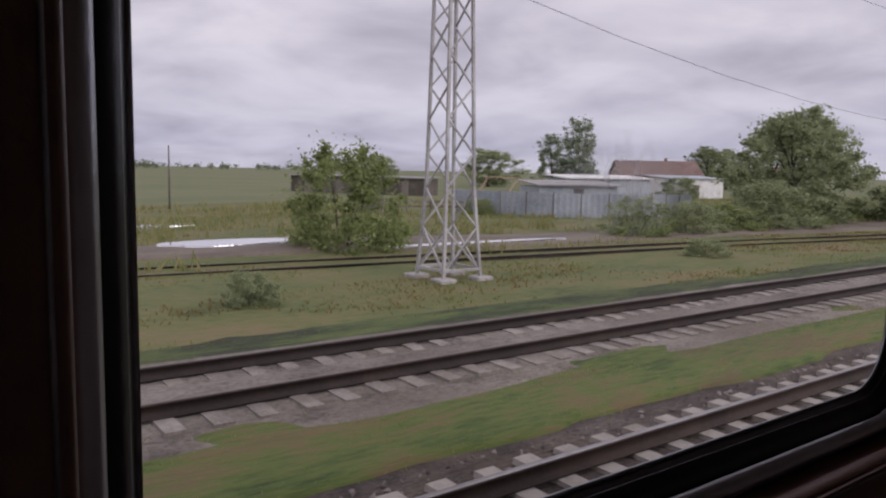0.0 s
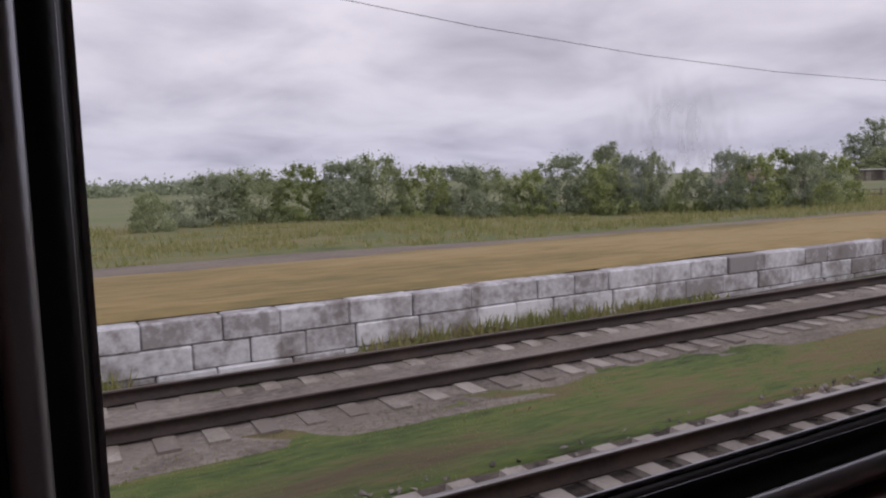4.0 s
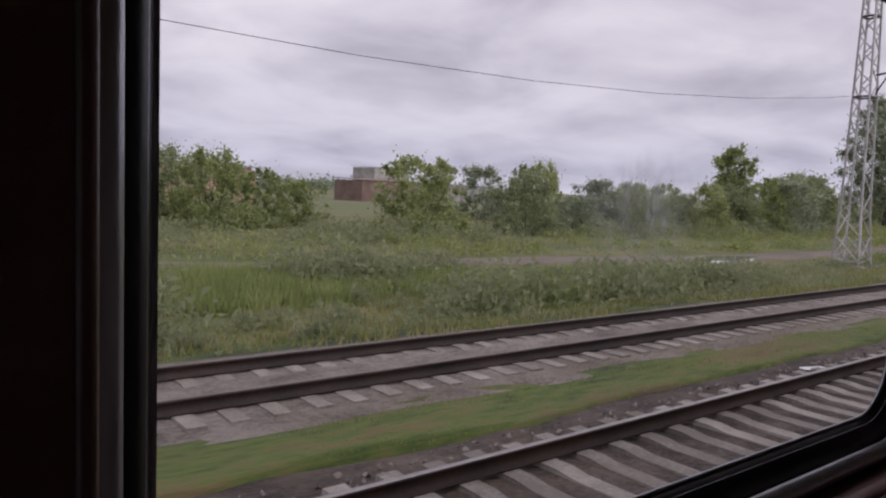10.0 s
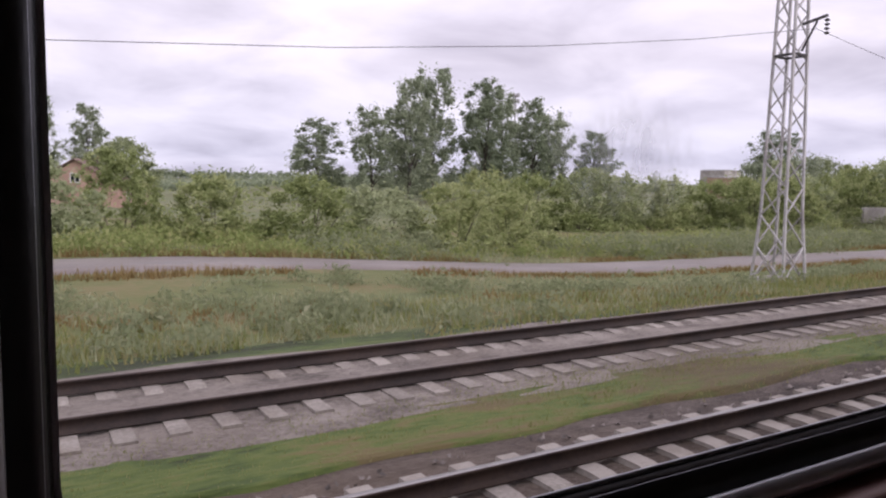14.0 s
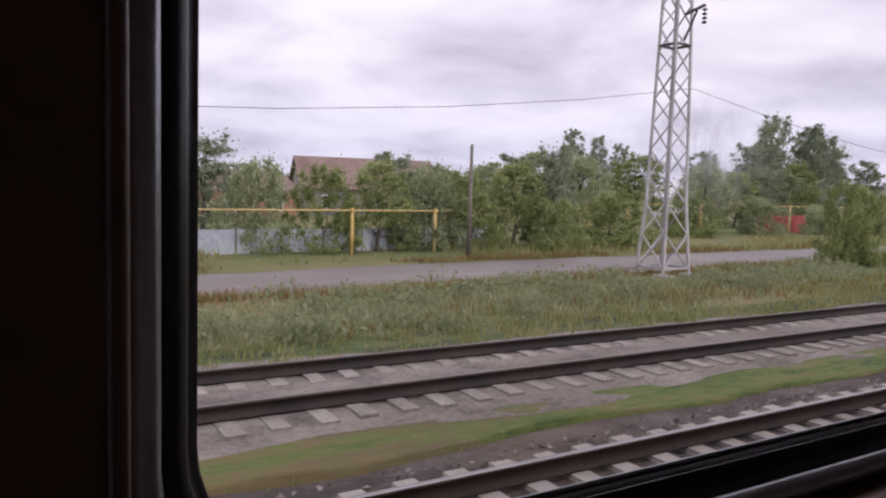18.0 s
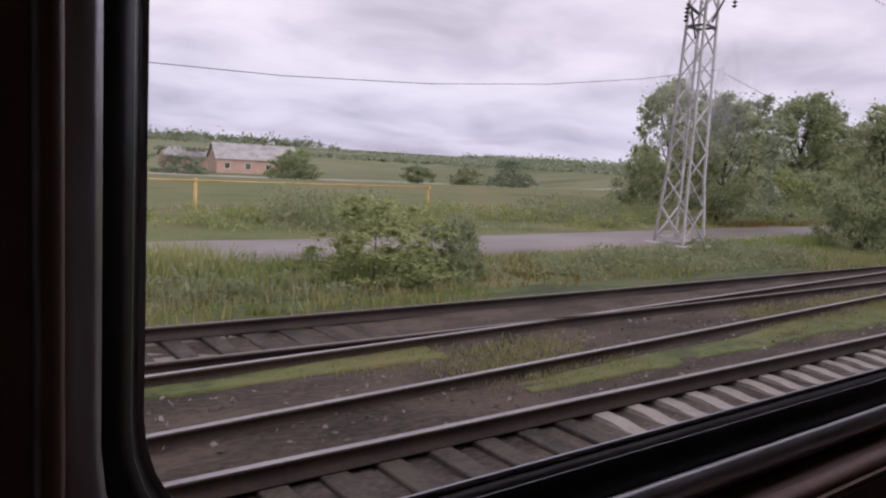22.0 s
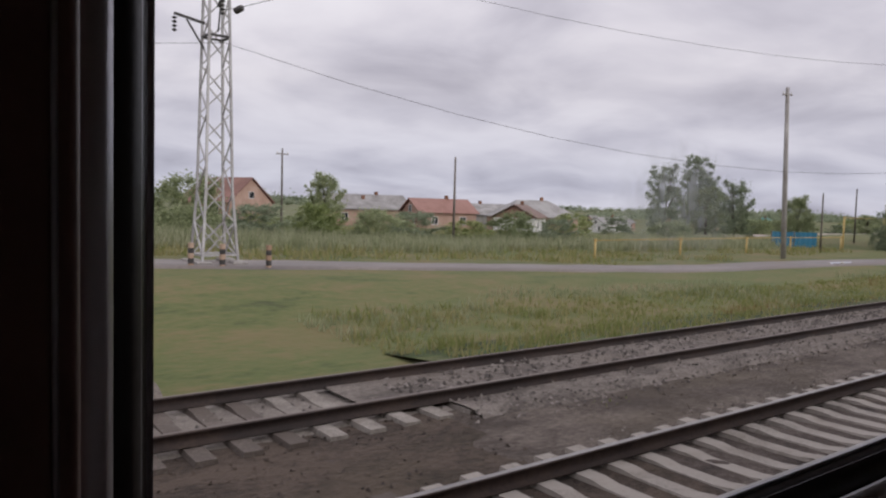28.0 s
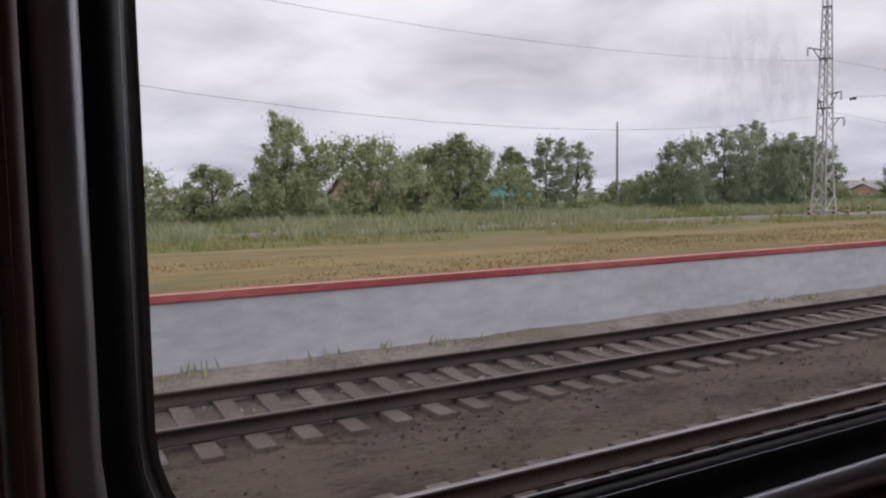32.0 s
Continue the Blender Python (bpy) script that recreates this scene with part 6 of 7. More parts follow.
blades("rank_weeds", "tall pale green weeds in front of the lane", [(-566, -604, 15.4, 18.2, 3400), (-604, -646, 16.0, 18.8, 3600)], M_TALLBLADE, 21, 0.4, 0.8, 0.032, -0.4, 7, 0.26)
blades("bank_weeds", "green weeds on the broken platform end", [(-159, -186, 12.3, 18.8, 2200)], M_WEED, 19, 0.08, 0.24, 0.03, -0.1, 7, 0.24, lambda x, y: max(slab_earth(x, y), ground_z(x, y)))
blades("field_grass", "long meadow grass behind the lane", [(90, -50, 22, 62, 8000), (-50, -160, 26, 62, 6000), (-660, -860, 28, 80, 13000), (-340, -500, 26, 34, 2500)], M_GRASSBLADE, 4, 0.15, 0.55, 0.06, -0.1, 6, 0.35)
blades("dry_grass", "brown dry grass tufts on the bank", [(-270, -296, 11.4, 18, 800), (-320, -500, 11.4, 18, 5600), (-545, -720, 11.6, 17, 4500)], M_DRYBLADE, 6, 0.08, 0.28, 0.028, 0.08)
blades("hedge_weeds", "thick green reeds and nettles below the gardens", [(-660, -860, 36, 48, 11000)], M_WEED, 7, 0.5, 1.15, 0.05, -0.3, 7, 0.4)
blades("turnout_grass", "short olive grass on the turf about the turnout", [(-520, -538, 6.9, 8.3, 3000), (-538, -604, 6.7, 8.4, 8000)], M_GRASSBLADE, 27, 0.03, 0.10, 0.012, -0.1, 7, 0.2, lambda x, y: -0.275 if x > -538 else -0.13)
blades("bed_herbs", "clump of green weeds on the gravel bed", [(-644.5, -648.4, 7.3, 8.3, 420)], M_GRASSBLADE, 28, 0.06, 0.2, 0.022, -2.0, 7, 0.16, lambda x, y: -0.25)
blades("bed_weeds", "small green weeds on the gravel bed between the tracks", [(-630, -652, 6.9, 8.0, 700), (-660, -720, 6.8, 8.2, 500)], M_GRASSBLADE, 22, 0.04, 0.13, 0.02, 0.05, 6, 0.14, lambda x, y: -0.25)


def weed_mounds(name, label, boxes, material, seed, lo, hi, leaf, per=64):
    """Low bushy clumps of weeds, each a heap of small leaves, over boxes of (x0, x1, y0, y1, count)."""
    rng = np.random.default_rng(seed)
    vs = []
    for x0, x1, y0, y1, n in boxes:
        for _ in range(n):
            x, y = rng.uniform(x1, x0), rng.uniform(y0, y1)
            if noise.noise((x * 0.09 + seed, y * 0.2, seed)) < -0.05 or abs(y - catmull(ROAD, min(58, max(-899, x)))) < 2.6:
                continue
            h = rng.uniform(lo, hi) * (1 + 0.6 * noise.noise((x * 0.13, y * 0.2, seed + 4)))
            w = h * rng.uniform(0.9, 1.8)
            d = rng.normal(0, 0.45, (per, 2))
            top = h * np.clip(1.05 - (d ** 2).sum(1), 0.15, 1)
            base = ground_z(x, y)
            if -190 < x < -159:
                base = max(base, slab_earth(x, y))
            p = np.stack([x + d[:, 0] * w, y + d[:, 1] * w, base + top * rng.uniform(0.1, 1, per)], 1)
            a = rng.normal(0, 1, (per, 3)) * np.array([1, 1, 1.4])
            a /= np.linalg.norm(a, axis=1)[:, None]
            b = np.cross(a, rng.normal(0, 1, (per, 3)))
            b /= np.linalg.norm(b, axis=1)[:, None]
            sz = leaf * rng.uniform(0.6, 1.4, per)[:, None]
            vs.append(np.stack([p - a * sz, p + b * sz * 0.8, p + a * sz], 1).reshape(-1, 3))
    v = np.concatenate(vs)
    tagged(put(name, quick_mesh(name, v, np.arange(len(v)), 3), material), label, "weeds", kind="stuff")


weed_mounds("verge_weeds", "grey-green bushy weeds between the far track and the lane", [(-164, -262, 12.8, 19.5, 500), (-322, -436, 13.0, 22.0, 700), (-436, -530, 13.0, 18.5, 480), (-545, -648, 13.2, 18.0, 520)], M_WEED, 31, 0.34, 0.74, 0.085, 90)
weed_mounds("rank_herbs", "waist-high grey-green weeds beside the lane and the bushes", [(-236, -272, 14.3, 21.0, 560), (-300, -352, 27.5, 38.0, 620), (-262, -300, 30.0, 40.0, 260), (-164, -262, 31.0, 41.0, 420), (-500, -560, 24.0, 30.0, 200)], M_WEED, 37, 0.8, 1.35, 0.12, 90)
weed_mounds("green_weeds", "fresh green bushy weeds beyond the lane", [(-164, -262, 24, 36, 420), (-298, -400, 30.0, 41.0, 900), (-500, -650, 23, 32, 500), (-728, -850, 37, 46, 700)], M_TALLBLADE, 33, 0.45, 1.0, 0.11, 80)


# ---- houses ----
M_SAND = mat("pale_sand", [(0.28, 0.24, 0.20), (0.36, 0.31, 0.27), (0.42, 0.37, 0.33)], big=0.2, small=3, rough=0.9, bump=0.2)



def window_unit(parent, x, y, z, w, h, face="front", white=True):
    """A framed window set on a wall; face front looks to -y, side to -x."""
    wob = put("window", Geo().box(-w / 2, w / 2, -0.03, 0.05, -h / 2, h / 2), M_GLASS, parent, at=pose(x, y, z, 0, 0, 0 if face == "front" else -90))
    fm = M_WHITE if white else M_WOODGREY
    g = Geo()
    for a, b, c, d in ((-w / 2 - 0.06, w / 2 + 0.06, h / 2, h / 2 + 0.07), (-w / 2 - 0.06, w / 2 + 0.06, -h / 2 - 0.07, -h / 2), (-w / 2 - 0.07, -w / 2, -h / 2, h / 2), (w / 2, w / 2 + 0.07, -h / 2, h / 2), (-0.03, 0.03, -h / 2, h / 2)):
        g.box(a, b, -0.06, 0.05, c, d)
    put("frame", g, fm, wob)
    return wob


def house(x, y, turn, w, d, wall_h, roof_h, wall_mat, roof_mat, label, windows=2, hip=False, chimney=True, gable_mat=None, z=None):
    """A small house: the long side w runs along local x, the ridge too; turn in degrees."""
    zz = ground_z(x, y) - 0.15 if z is None else z
    ob = thing("house", label, "house", at=pose(x, y, zz, 0, 0, turn))
    put("wall", Geo().box(-w / 2, w / 2, -d / 2, d / 2, 0, wall_h), wall_mat, ob, bevel=0.03)
    o = 0.35
    inset = d * 0.45 if hip else 0
    up_z = wall_h + roof_h
    e = [(-w / 2 - o, -d / 2 - o, wall_h), (w / 2 + o, -d / 2 - o, wall_h), (w / 2 + o, d / 2 + o, wall_h), (-w / 2 - o, d / 2 + o, wall_h), (-w / 2 - o + inset, 0, up_z), (w / 2 + o - inset, 0, up_z)]
    t = 0.12
    for k in ((0, 1, 5, 4), (2, 3, 4, 5)):
        v = [Vector(e[i]) for i in k]
        put("roof", Geo().add(v + [p + Vector((0, 0, t)) for p in v], [(0, 1, 2, 3), (7, 6, 5, 4), (0, 4, 5, 1), (1, 5, 6, 2), (2, 6, 7, 3), (3, 7, 4, 0)]), roof_mat, ob)
    if hip:
        for k in ((1, 2, 5), (3, 0, 4)):
            v = [Vector(e[i]) for i in k]
            put("roof", Geo().add(v + [p + Vector((0, 0, t)) for p in v], [(0, 1, 2), (5, 4, 3), (0, 3, 4, 1), (1, 4, 5, 2), (2, 5, 3, 0)]), roof_mat, ob)
    else:
        for s in (-1, 1):
            xx = s * (w / 2 - 0.02)
            put("gable", Geo().add([(xx, -d / 2, wall_h), (xx, d / 2, wall_h), (xx, 0, up_z - 0.1), (xx - s * 0.2, -d / 2, wall_h), (xx - s * 0.2, d / 2, wall_h), (xx - s * 0.2, 0, up_z - 0.1)], [(0, 1, 2), (5, 4, 3), (0, 3, 4, 1), (1, 4, 5, 2), (2, 5, 3, 0)]), gable_mat or wall_mat, ob)
            if roof_h > 1.8:
                window_unit(ob, s * (w / 2 + 0.02), 0, wall_h + roof_h * 0.33, 0.9, 0.9, "side")
    for i in range(windows):
        window_unit(ob, -w / 2 + w * (i + 0.5) / windows, -d / 2 - 0.01, wall_h * 0.55, 0.9, min(1.2, wall_h * 0.45))
    for s in (-1, 1):
        window_unit(ob, s * (w / 2 + 0.01), -d * 0.18, wall_h * 0.55, 0.8, min(1.1, wall_h * 0.42), "side")
    if chimney:
        put("chimney", Geo().box(w * 0.12, w * 0.12 + 0.45, -0.2, 0.25, wall_h + roof_h * 0.55, up_z + 0.6), M_BRICK, ob, bevel=0.02)
    return ob


field_house = house(-21.0, 66.5, 98, 6.4, 6.0, 2.1, 1.6, M_WHITE, M_ROOF, "low white house with dark sheet roof and white gable", 1)
for wy in (0.7, 2.2):
    window_unit(field_house, -3.21, wy, 1.15, 0.7, 0.9, "side")
house(108, 84, -35, 14, 8, 3.0, 2.6, M_PALEBRICK, M_ROOF, "brick house with a dark brown roof in the hamlet", 3)
house(128, 100, -20, 12, 8, 2.8, 2.2, M_PALEBRICK, M_ROOF, "low brick house with a brown roof behind trees", 3)
house(150, 84, -30, 12, 8, 2.8, 2.4, M_BRICK, M_ROOF, "red brick house half hidden by trees", 2)
house(-354.8, 92, 62, 10.0, 9.0, 2.2, 2.9, M_PALEBRICK, M_ROOF, "salmon brick house with a mansard gable and two upper windows", 2)
house(-392, 68, 70, 5, 4.5, 2.4, 2.2, M_WHITE, M_WHITE, "small pale house behind the hedges", 1, chimney=False)
house(-452, 61, 20, 8.5, 6.5, 2.3, 1.6, M_BRICK, M_ROOF, "brown brick house with a low roof behind the grey fence", 2)
house(-437.5, 67, -12, 13, 9, 2.5, 3.0, M_SLATE, M_ROOF, "large house with a broad brown roof behind the garden", 3)
house(-510, 152, -8, 17, 9, 2.8, 3.2, M_PALEBRICK, M_SLATE, "long pink brick house on the far slope", 4, z=-4.0)
house(-545, 158, 0, 12, 8, 2.6, 2.2, M_WHITE, M_SLATE, "pale house on the far slope", 3, z=-4.5)
house(-551, 102, 10, 5, 4.5, 2.4, 1.6, M_TEAL, M_TEAL, "small house with a bright teal roof", 1, z=-2.4)
house(-508, 190, -5, 20, 9, 2.8, 2.6, M_PALEBRICK, M_SLATE, "pale brick house far across the valley", 4, z=-5)
house(-647, 86, -15, 12, 8, 2.5, 2.6, M_PALEBRICK, M_SLATE, "brick house with a grey hipped roof and white ridge", 3, hip=True)
house(-655, 80, 35, 8, 6, 2.2, 1.8, M_WHITE, M_ROOF, "white walled house with a red-brown gable", 2, gable_mat=M_REDROOF)
house(-664, 88, -10, 9, 7, 2.3, 2.0, M_PALEBRICK, M_REDROOF, "pink house with a red roof behind gardens", 2)
house(-676, 92, -10, 10, 7, 2.3, 1.4, M_PALEBRICK, M_SLATE, "low pale house in the village", 2)
house(-687, 112, -70, 11.0, 8.5, 2.8, 3.8, M_PALEBRICK, M_REDROOF, "salmon brick house with a steep red-brown roof and gable window", 2, chimney=False)
house(-722, 108, -10, 13, 8, 2.2, 1.6, M_WHITE, M_SLATE, "long pale house with a low grey roof", 3)
house(-721, 101, 10, 10, 7, 2.0, 1.2, M_PALEBRICK, M_ROOF, "low brown roofed shed in the village", 2, chimney=False)
house(-668, 102, -10, 12, 8, 2.4, 2.2, M_PALEBRICK, M_SLATE, "house with a grey roof among trees", 2)
house(-650, 98, -10, 14, 8, 2.4, 1.8, M_SLATE, M_SLATE, "grey house at the village edge", 2)
house(-731, 104, 15, 9, 7, 2.2, 2.0, M_WHITE, M_SLATE, "white house with a grey hipped roof among trees", 2, hip=True)
house(-792.4, 62, 8, 5.2, 4.6, 1.9, 1.2, M_TEAL, M_TEAL, "small teal painted wooden house with a teal roof", 2, chimney=False)
house(-800, 72, 0, 9, 6, 2.4, 1.8, M_PALEBRICK, M_ROOF, "brown roofed house behind the teal one", 2)
house(-760, 110, -12, 10, 8, 2.4, 2.2, M_BRICK, M_ROOF, "brick house behind the bushes", 2)
house(-824, 62, 5, 8, 6, 2.0, 1.0, M_WHITE, M_SLATE, "low white house behind a dark fence", 2, chimney=False)


# ---- sheds, walls and yards of the hamlet ----
def slab_fence(name, label, category, pts, h, material, step=2.0, post_mat=None, wave=True, group=""):
    """A fence of upright sheets between posts along pts of (x, y)."""
    ob = thing(name, label, category, group)
    for (xa, ya), (xb, yb) in zip(pts, pts[1:]):
        n = max(1, round(math.hypot(xb - xa, yb - ya) / step))
        for i in range(n):
            p = Vector((xa + (xb - xa) * i / n, ya + (yb - ya) * i / n, 0))
            q = Vector((xa + (xb - xa) * (i + 1) / n, ya + (yb - ya) * (i + 1) / n, 0))
            p.z, q.z = ground_z(p.x, p.y) - 0.05, ground_z(q.x, q.y) - 0.05
            d = (q - p).normalized()
            s = Vector((-d.y, d.x, 0))
            hh = h * (1 + 0.03 * noise.noise((i * 1.7, xa, 2.0)))
            g = Geo()
            k = 9 if wave else 1
            rows = []
            for j in range(k + 1):
                off = 0.02 * (1 if j % 2 else -1) if wave else 0
                c = p.lerp(q, j / k) + s * off
                rows += [c + s * 0.006, c + s * 0.006 + Vector((0, 0, hh)), c - s * 0.006, c - s * 0.006 + Vector((0, 0, hh))]
            faces = []
            for j in range(k):
                a = 4 * j
                faces += [(a, a + 4, a + 5, a + 1), (a + 2, a + 3, a + 7, a + 6), (a + 1, a + 5, a + 7, a + 3)]
            g.add(rows, faces)
            put("panel", g, material, ob)
            put("post", Geo().beam(p - Vector((0, 0, 0.2)), p + Vector((0, 0, hh + 0.05)), 0.07), post_mat or M_WOODGREY, ob)
    return ob


def flat_shed(x, y, turn, w, d, h, wall_mat, roof_mat, label, fall=0.35):
    zz = ground_z(x, y) - 0.1
    ob = thing("shed", label, "shed", at=pose(x, y, zz, 0, 0, turn))
    put("wall", Geo().box(-w / 2, w / 2, -d / 2, d / 2, 0, h), wall_mat, ob, bevel=0.02)
    put("roof", Geo().prism_x([(-d / 2 - 0.3, h + 0.02), (d / 2 + 0.3, h + fall), (d / 2 + 0.3, h + fall + 0.1), (-d / 2 - 0.3, h + 0.12)], -w / 2 - 0.3, w / 2 + 0.3), roof_mat, ob)
    put("door", Geo().box(-0.45, 0.45, -d / 2 - 0.04, -d / 2 + 0.02, 0, min(1.9, h - 0.1)), M_WOODGREY, ob, bevel=0.01)
    return ob


slab_fence("sheet_fence", "pale grey corrugated yard fence", "fence", [(33.6, 45), (36.4, 37.0), (41, 33.5), (48, 34)], 1.75, M_FENCEGREY)
flat_shed(45, 44, -20, 7, 4, 2.1, M_FENCEGREY, M_SLATE, "grey sheet shed with a flat light roof")
flat_shed(62, 56, -20, 10, 5, 2.6, M_FENCEGREY, M_WHITE, "large pale sheet shed in the yard")
flat_shed(86, 62, -15, 9, 5, 2.7, M_WHITE, M_FENCEGREY, "white shed with a grey roof in the hamlet")
for px in range(1, 5):
    flat_shed(42.8 + 2.1 * px, 95 - 4.6 * px, -60, 5.2, 4.0, 2.2, M_WOODGREY, M_SLATE, "low brown wooden stall with a pale slate roof", 0.15)
panel_wall = thing("concrete_panel_wall", "pale concrete panels set up as a yard wall", "wall")
for i in range(3):
    put("panel", Geo().box(-0.95, 0.95, -0.07, 0.07, -0.1, 1.75 - 0.06 * (i % 2)), M_CONCRETE, panel_wall, bevel=0.03, at=pose(-11.0 + 1.8 * i, 44.3 - 0.35 * i, ground_z(-10, 44), 0, 1.0 * i, -12))
flat_shed(-3.7, 79.5, -45, 7.0, 4.0, 2.5, M_BRICK, M_ROOF, "half ruined brick barn with an open dark door")
flat_shed(-12, 63, -12, 3.6, 3, 2.1, M_WOODGREY, M_ROOF, "brown plank barn beside the white house")


def rail_fence(x0, y0, x1, y1, n, h=1.1):
    ob = thing("wooden_fence", "grey weathered wooden rail fence", "fence", "wooden fences")
    ps = [Vector((x0 + (x1 - x0) * i / n, y0 + (y1 - y0) * i / n, 0)) for i in range(n + 1)]
    for p in ps:
        p.z = ground_z(p.x, p.y)
        put("post", Geo().beam(p - Vector((0, 0, 0.3)), p + Vector((0.03, 0, h + 0.1)), 0.11), M_WOODGREY, ob)
    for p, q in zip(ps, ps[1:]):
        for z in (0.45, h - 0.1):
            put("rail", Geo().beam(p + Vector((0, 0, z)), q + Vector((0, 0, z)), 0.05, 0.12), M_WOODGREY, ob)


rail_fence(-30, 58, -12, 46.5, 11)
rail_fence(26, 46, 40, 42, 8, 0.9)
# collapsed roof frame and rubbish heap in the yard
heap = thing("broken_roof_frame", "collapsed roof frame of pale poles over a rubbish heap", "rubbish heap", at=pose(46, 54, -0.5))
for a, b in (((-3.2, 0, 0.3), (-1.4, 0, 2.7)), ((0.8, 0.3, 0.4), (2.4, 0, 2.6)), ((2.4, 0, 2.6), (3.6, 0.2, 0.6)), ((-1.4, 0, 2.7), (2.4, 0, 2.6))):
    put("pole", Geo().beam(a, b, 0.10), M_CREAM, heap)
hm = Geo()
hr = random.Random(4)
for i in range(40):
    cx, cy = hr.uniform(-3.4, 3.4), hr.uniform(-1.2, 1.2)
    cz = 1.5 * (1 - abs(cx) / 4.0) * hr.uniform(0.3, 1)
    hm.beam((cx - 0.7, cy, cz), (cx + 0.7, cy + hr.uniform(-0.4, 0.4), cz + hr.uniform(-0.2, 0.2)), hr.uniform(0.1, 0.35), 0.12)
put("rubbish", hm, M_WOODGREY, heap)


# ---- freight wagon and far buildings behind the old platform ----
def wagon(x, y, turn, n, label):
    for i in range(n):
        a = radians(turn)
        ob = thing("freight_wagon", label, "wagon", "freight wagons", at=pose(x + 11.0 * i * math.cos(a), y + 11.0 * i * math.sin(a), -0.5, 0, 0, turn))
        put("body", Geo().box(-5, 5, -1.4, 1.4, 1.1, 3.3), M_BRICK, ob, bevel=0.05)
        put("underframe", Geo().box(-5.1, 5.1, -1.1, 1.1, 0.8, 1.1), M_DARKSTEEL, ob, bevel=0.03)
        for k in range(7):
            put("rib", Geo().box(-4.8 + 1.55 * k, -4.66 + 1.55 * k, -1.48, 1.48, 1.1, 3.3), M_BRICK, ob)
        for wx in (-3.8, -2.2, 2.2, 3.8):
            put("wheel", Geo().tube([(wx, -0.85, 0.45), (wx, 0.85, 0.45)], 0.45, 14), M_DARKSTEEL, ob)


wagon(-113.5, 87, -25, 1, "rust-red open freight wagon standing beyond the field")
flat_shed(-178, 128, 12, 16, 8, 4.2, M_ROOF, M_ROOF, "long brown sheet-clad farm building beyond the field")
flat_shed(-150, 140, 8, 22, 9, 4.0, M_SLATE, M_SLATE, "grey industrial shed far off")
flat_shed(-236, 70, 10, 9, 6, 4.4, M_CREAM, M_SLATE, "yellowish building glimpsed behind bushes")
flat_shed(-220, 110, 6, 12, 8, 4.6, M_CREAM, M_SLATE, "pale yellow shed behind the bushes")
flat_shed(-281.5, 60, 5, 6, 4, 2.3, M_CREAM, M_SLATE, "pale yellow shed behind the thicket")
flat_shed(-150, 170, 8, 12, 9, 8.0, M_CONCRETE, M_SLATE, "grey concrete farm tower far off")


# ---- brick box, barriers, kilometre posts ----
bbox = thing("brick_transformer_box", "small rusty brown brick box with a rusted lid beside the track", "brick box")
BX0, BX1, BY0, BY1 = -292.6, -291.0, 14.9, 17.1
for k in range(14):
    z = -0.5 + 0.125 * k
    off = 0.12 * (k % 2)
    y = BY0 + 0.02
    while y < BY1 - 0.05:
        w = min(0.25 - (off if y < BY0 + 0.05 else 0), BY1 - y)
        put("brick", Geo().box(BX0, BX0 + 0.12, y, y + w - 0.012, z, z + 0.115), M_RUSTBRICK, bbox)
        y += w
    xx = BX0 + 0.125
    while xx < BX1 - 0.05:
        w = min(0.25 + (off if xx < BX0 + 0.2 else 0), BX1 - xx)
        put("brick", Geo().box(xx, xx + w - 0.012, BY0, BY0 + 0.12, z, z + 0.115), M_RUSTBRICK, bbox)
        xx += w
put("core", Geo().box(BX0 + 0.02, BX1, BY0 + 0.02, BY1 - 0.02, -0.5, 1.24), M_RUSTBRICK, bbox)
put("lid", Geo().box(BX0 - 0.08, BX1 + 0.08, BY0 - 0.08, BY1 + 0.08, 1.25, 1.34), M_ROOF, bbox, "rusted steel lid", bevel=0.01)
tagged(put("rubble_lump", Geo().box(-0.9, 0.9, -0.5, 0.5, 0, 0.35), M_RUSTBRICK, at=pose(-289.0, 15.6, -0.45, 4, 6, 20), bevel=0.12), "weathered lump of orange brick rubble beside the box", "rubble")


def concrete_post(x, y, h, w=0.2, label="short white concrete marker post between the tracks"):
    ob = thing("marker_post", label, "post", "marker posts", at=pose(x, y, -0.45))
    put("shaft", Geo().box(-w / 2, w / 2, -w / 2, w / 2, 0, h), M_WHITE, ob, bevel=0.02)
    put("cap", Geo().add([(-w / 2, -w / 2, h + 0.004), (w / 2, -w / 2, h + 0.004), (w / 2, w / 2, h + 0.004), (-w / 2, w / 2, h + 0.004), (0, 0, h + 0.07)], [(0, 1, 4), (1, 2, 4), (2, 3, 4), (3, 0, 4), (3, 2, 1, 0)]), M_WHITE, ob)


concrete_post(-107.6, 8.0, 0.72)
concrete_post(-280.4, 7.8, 0.85, 0.22)
concrete_post(-546.6, 6.9, 0.5, 0.16)


def striped_post(x, y, h=0.9, dark=None, label="black and white striped bollard beside the mast"):
    ob = thing("striped_bollard", label, "bollard", "striped bollards", at=pose(x, y, ground_z(x, y) - 0.05))
    for k in range(5):
        put("band", Geo().tube([(0, 0, h * k / 5), (0, 0, h * (k + 1) / 5 - 0.004)], 0.10, 10), (dark or M_DARKSTEEL) if k % 2 else M_CREAM, ob)


for bx, by in ((-721.4, 26.6), (-719.9, 26.0), (-718.9, 25.7), (-717.4, 25.2), (-780.6, 36.2), (-778.8, 35.4), (-777.9, 34.9), (-776.0, 34.4)):
    striped_post(bx, by)


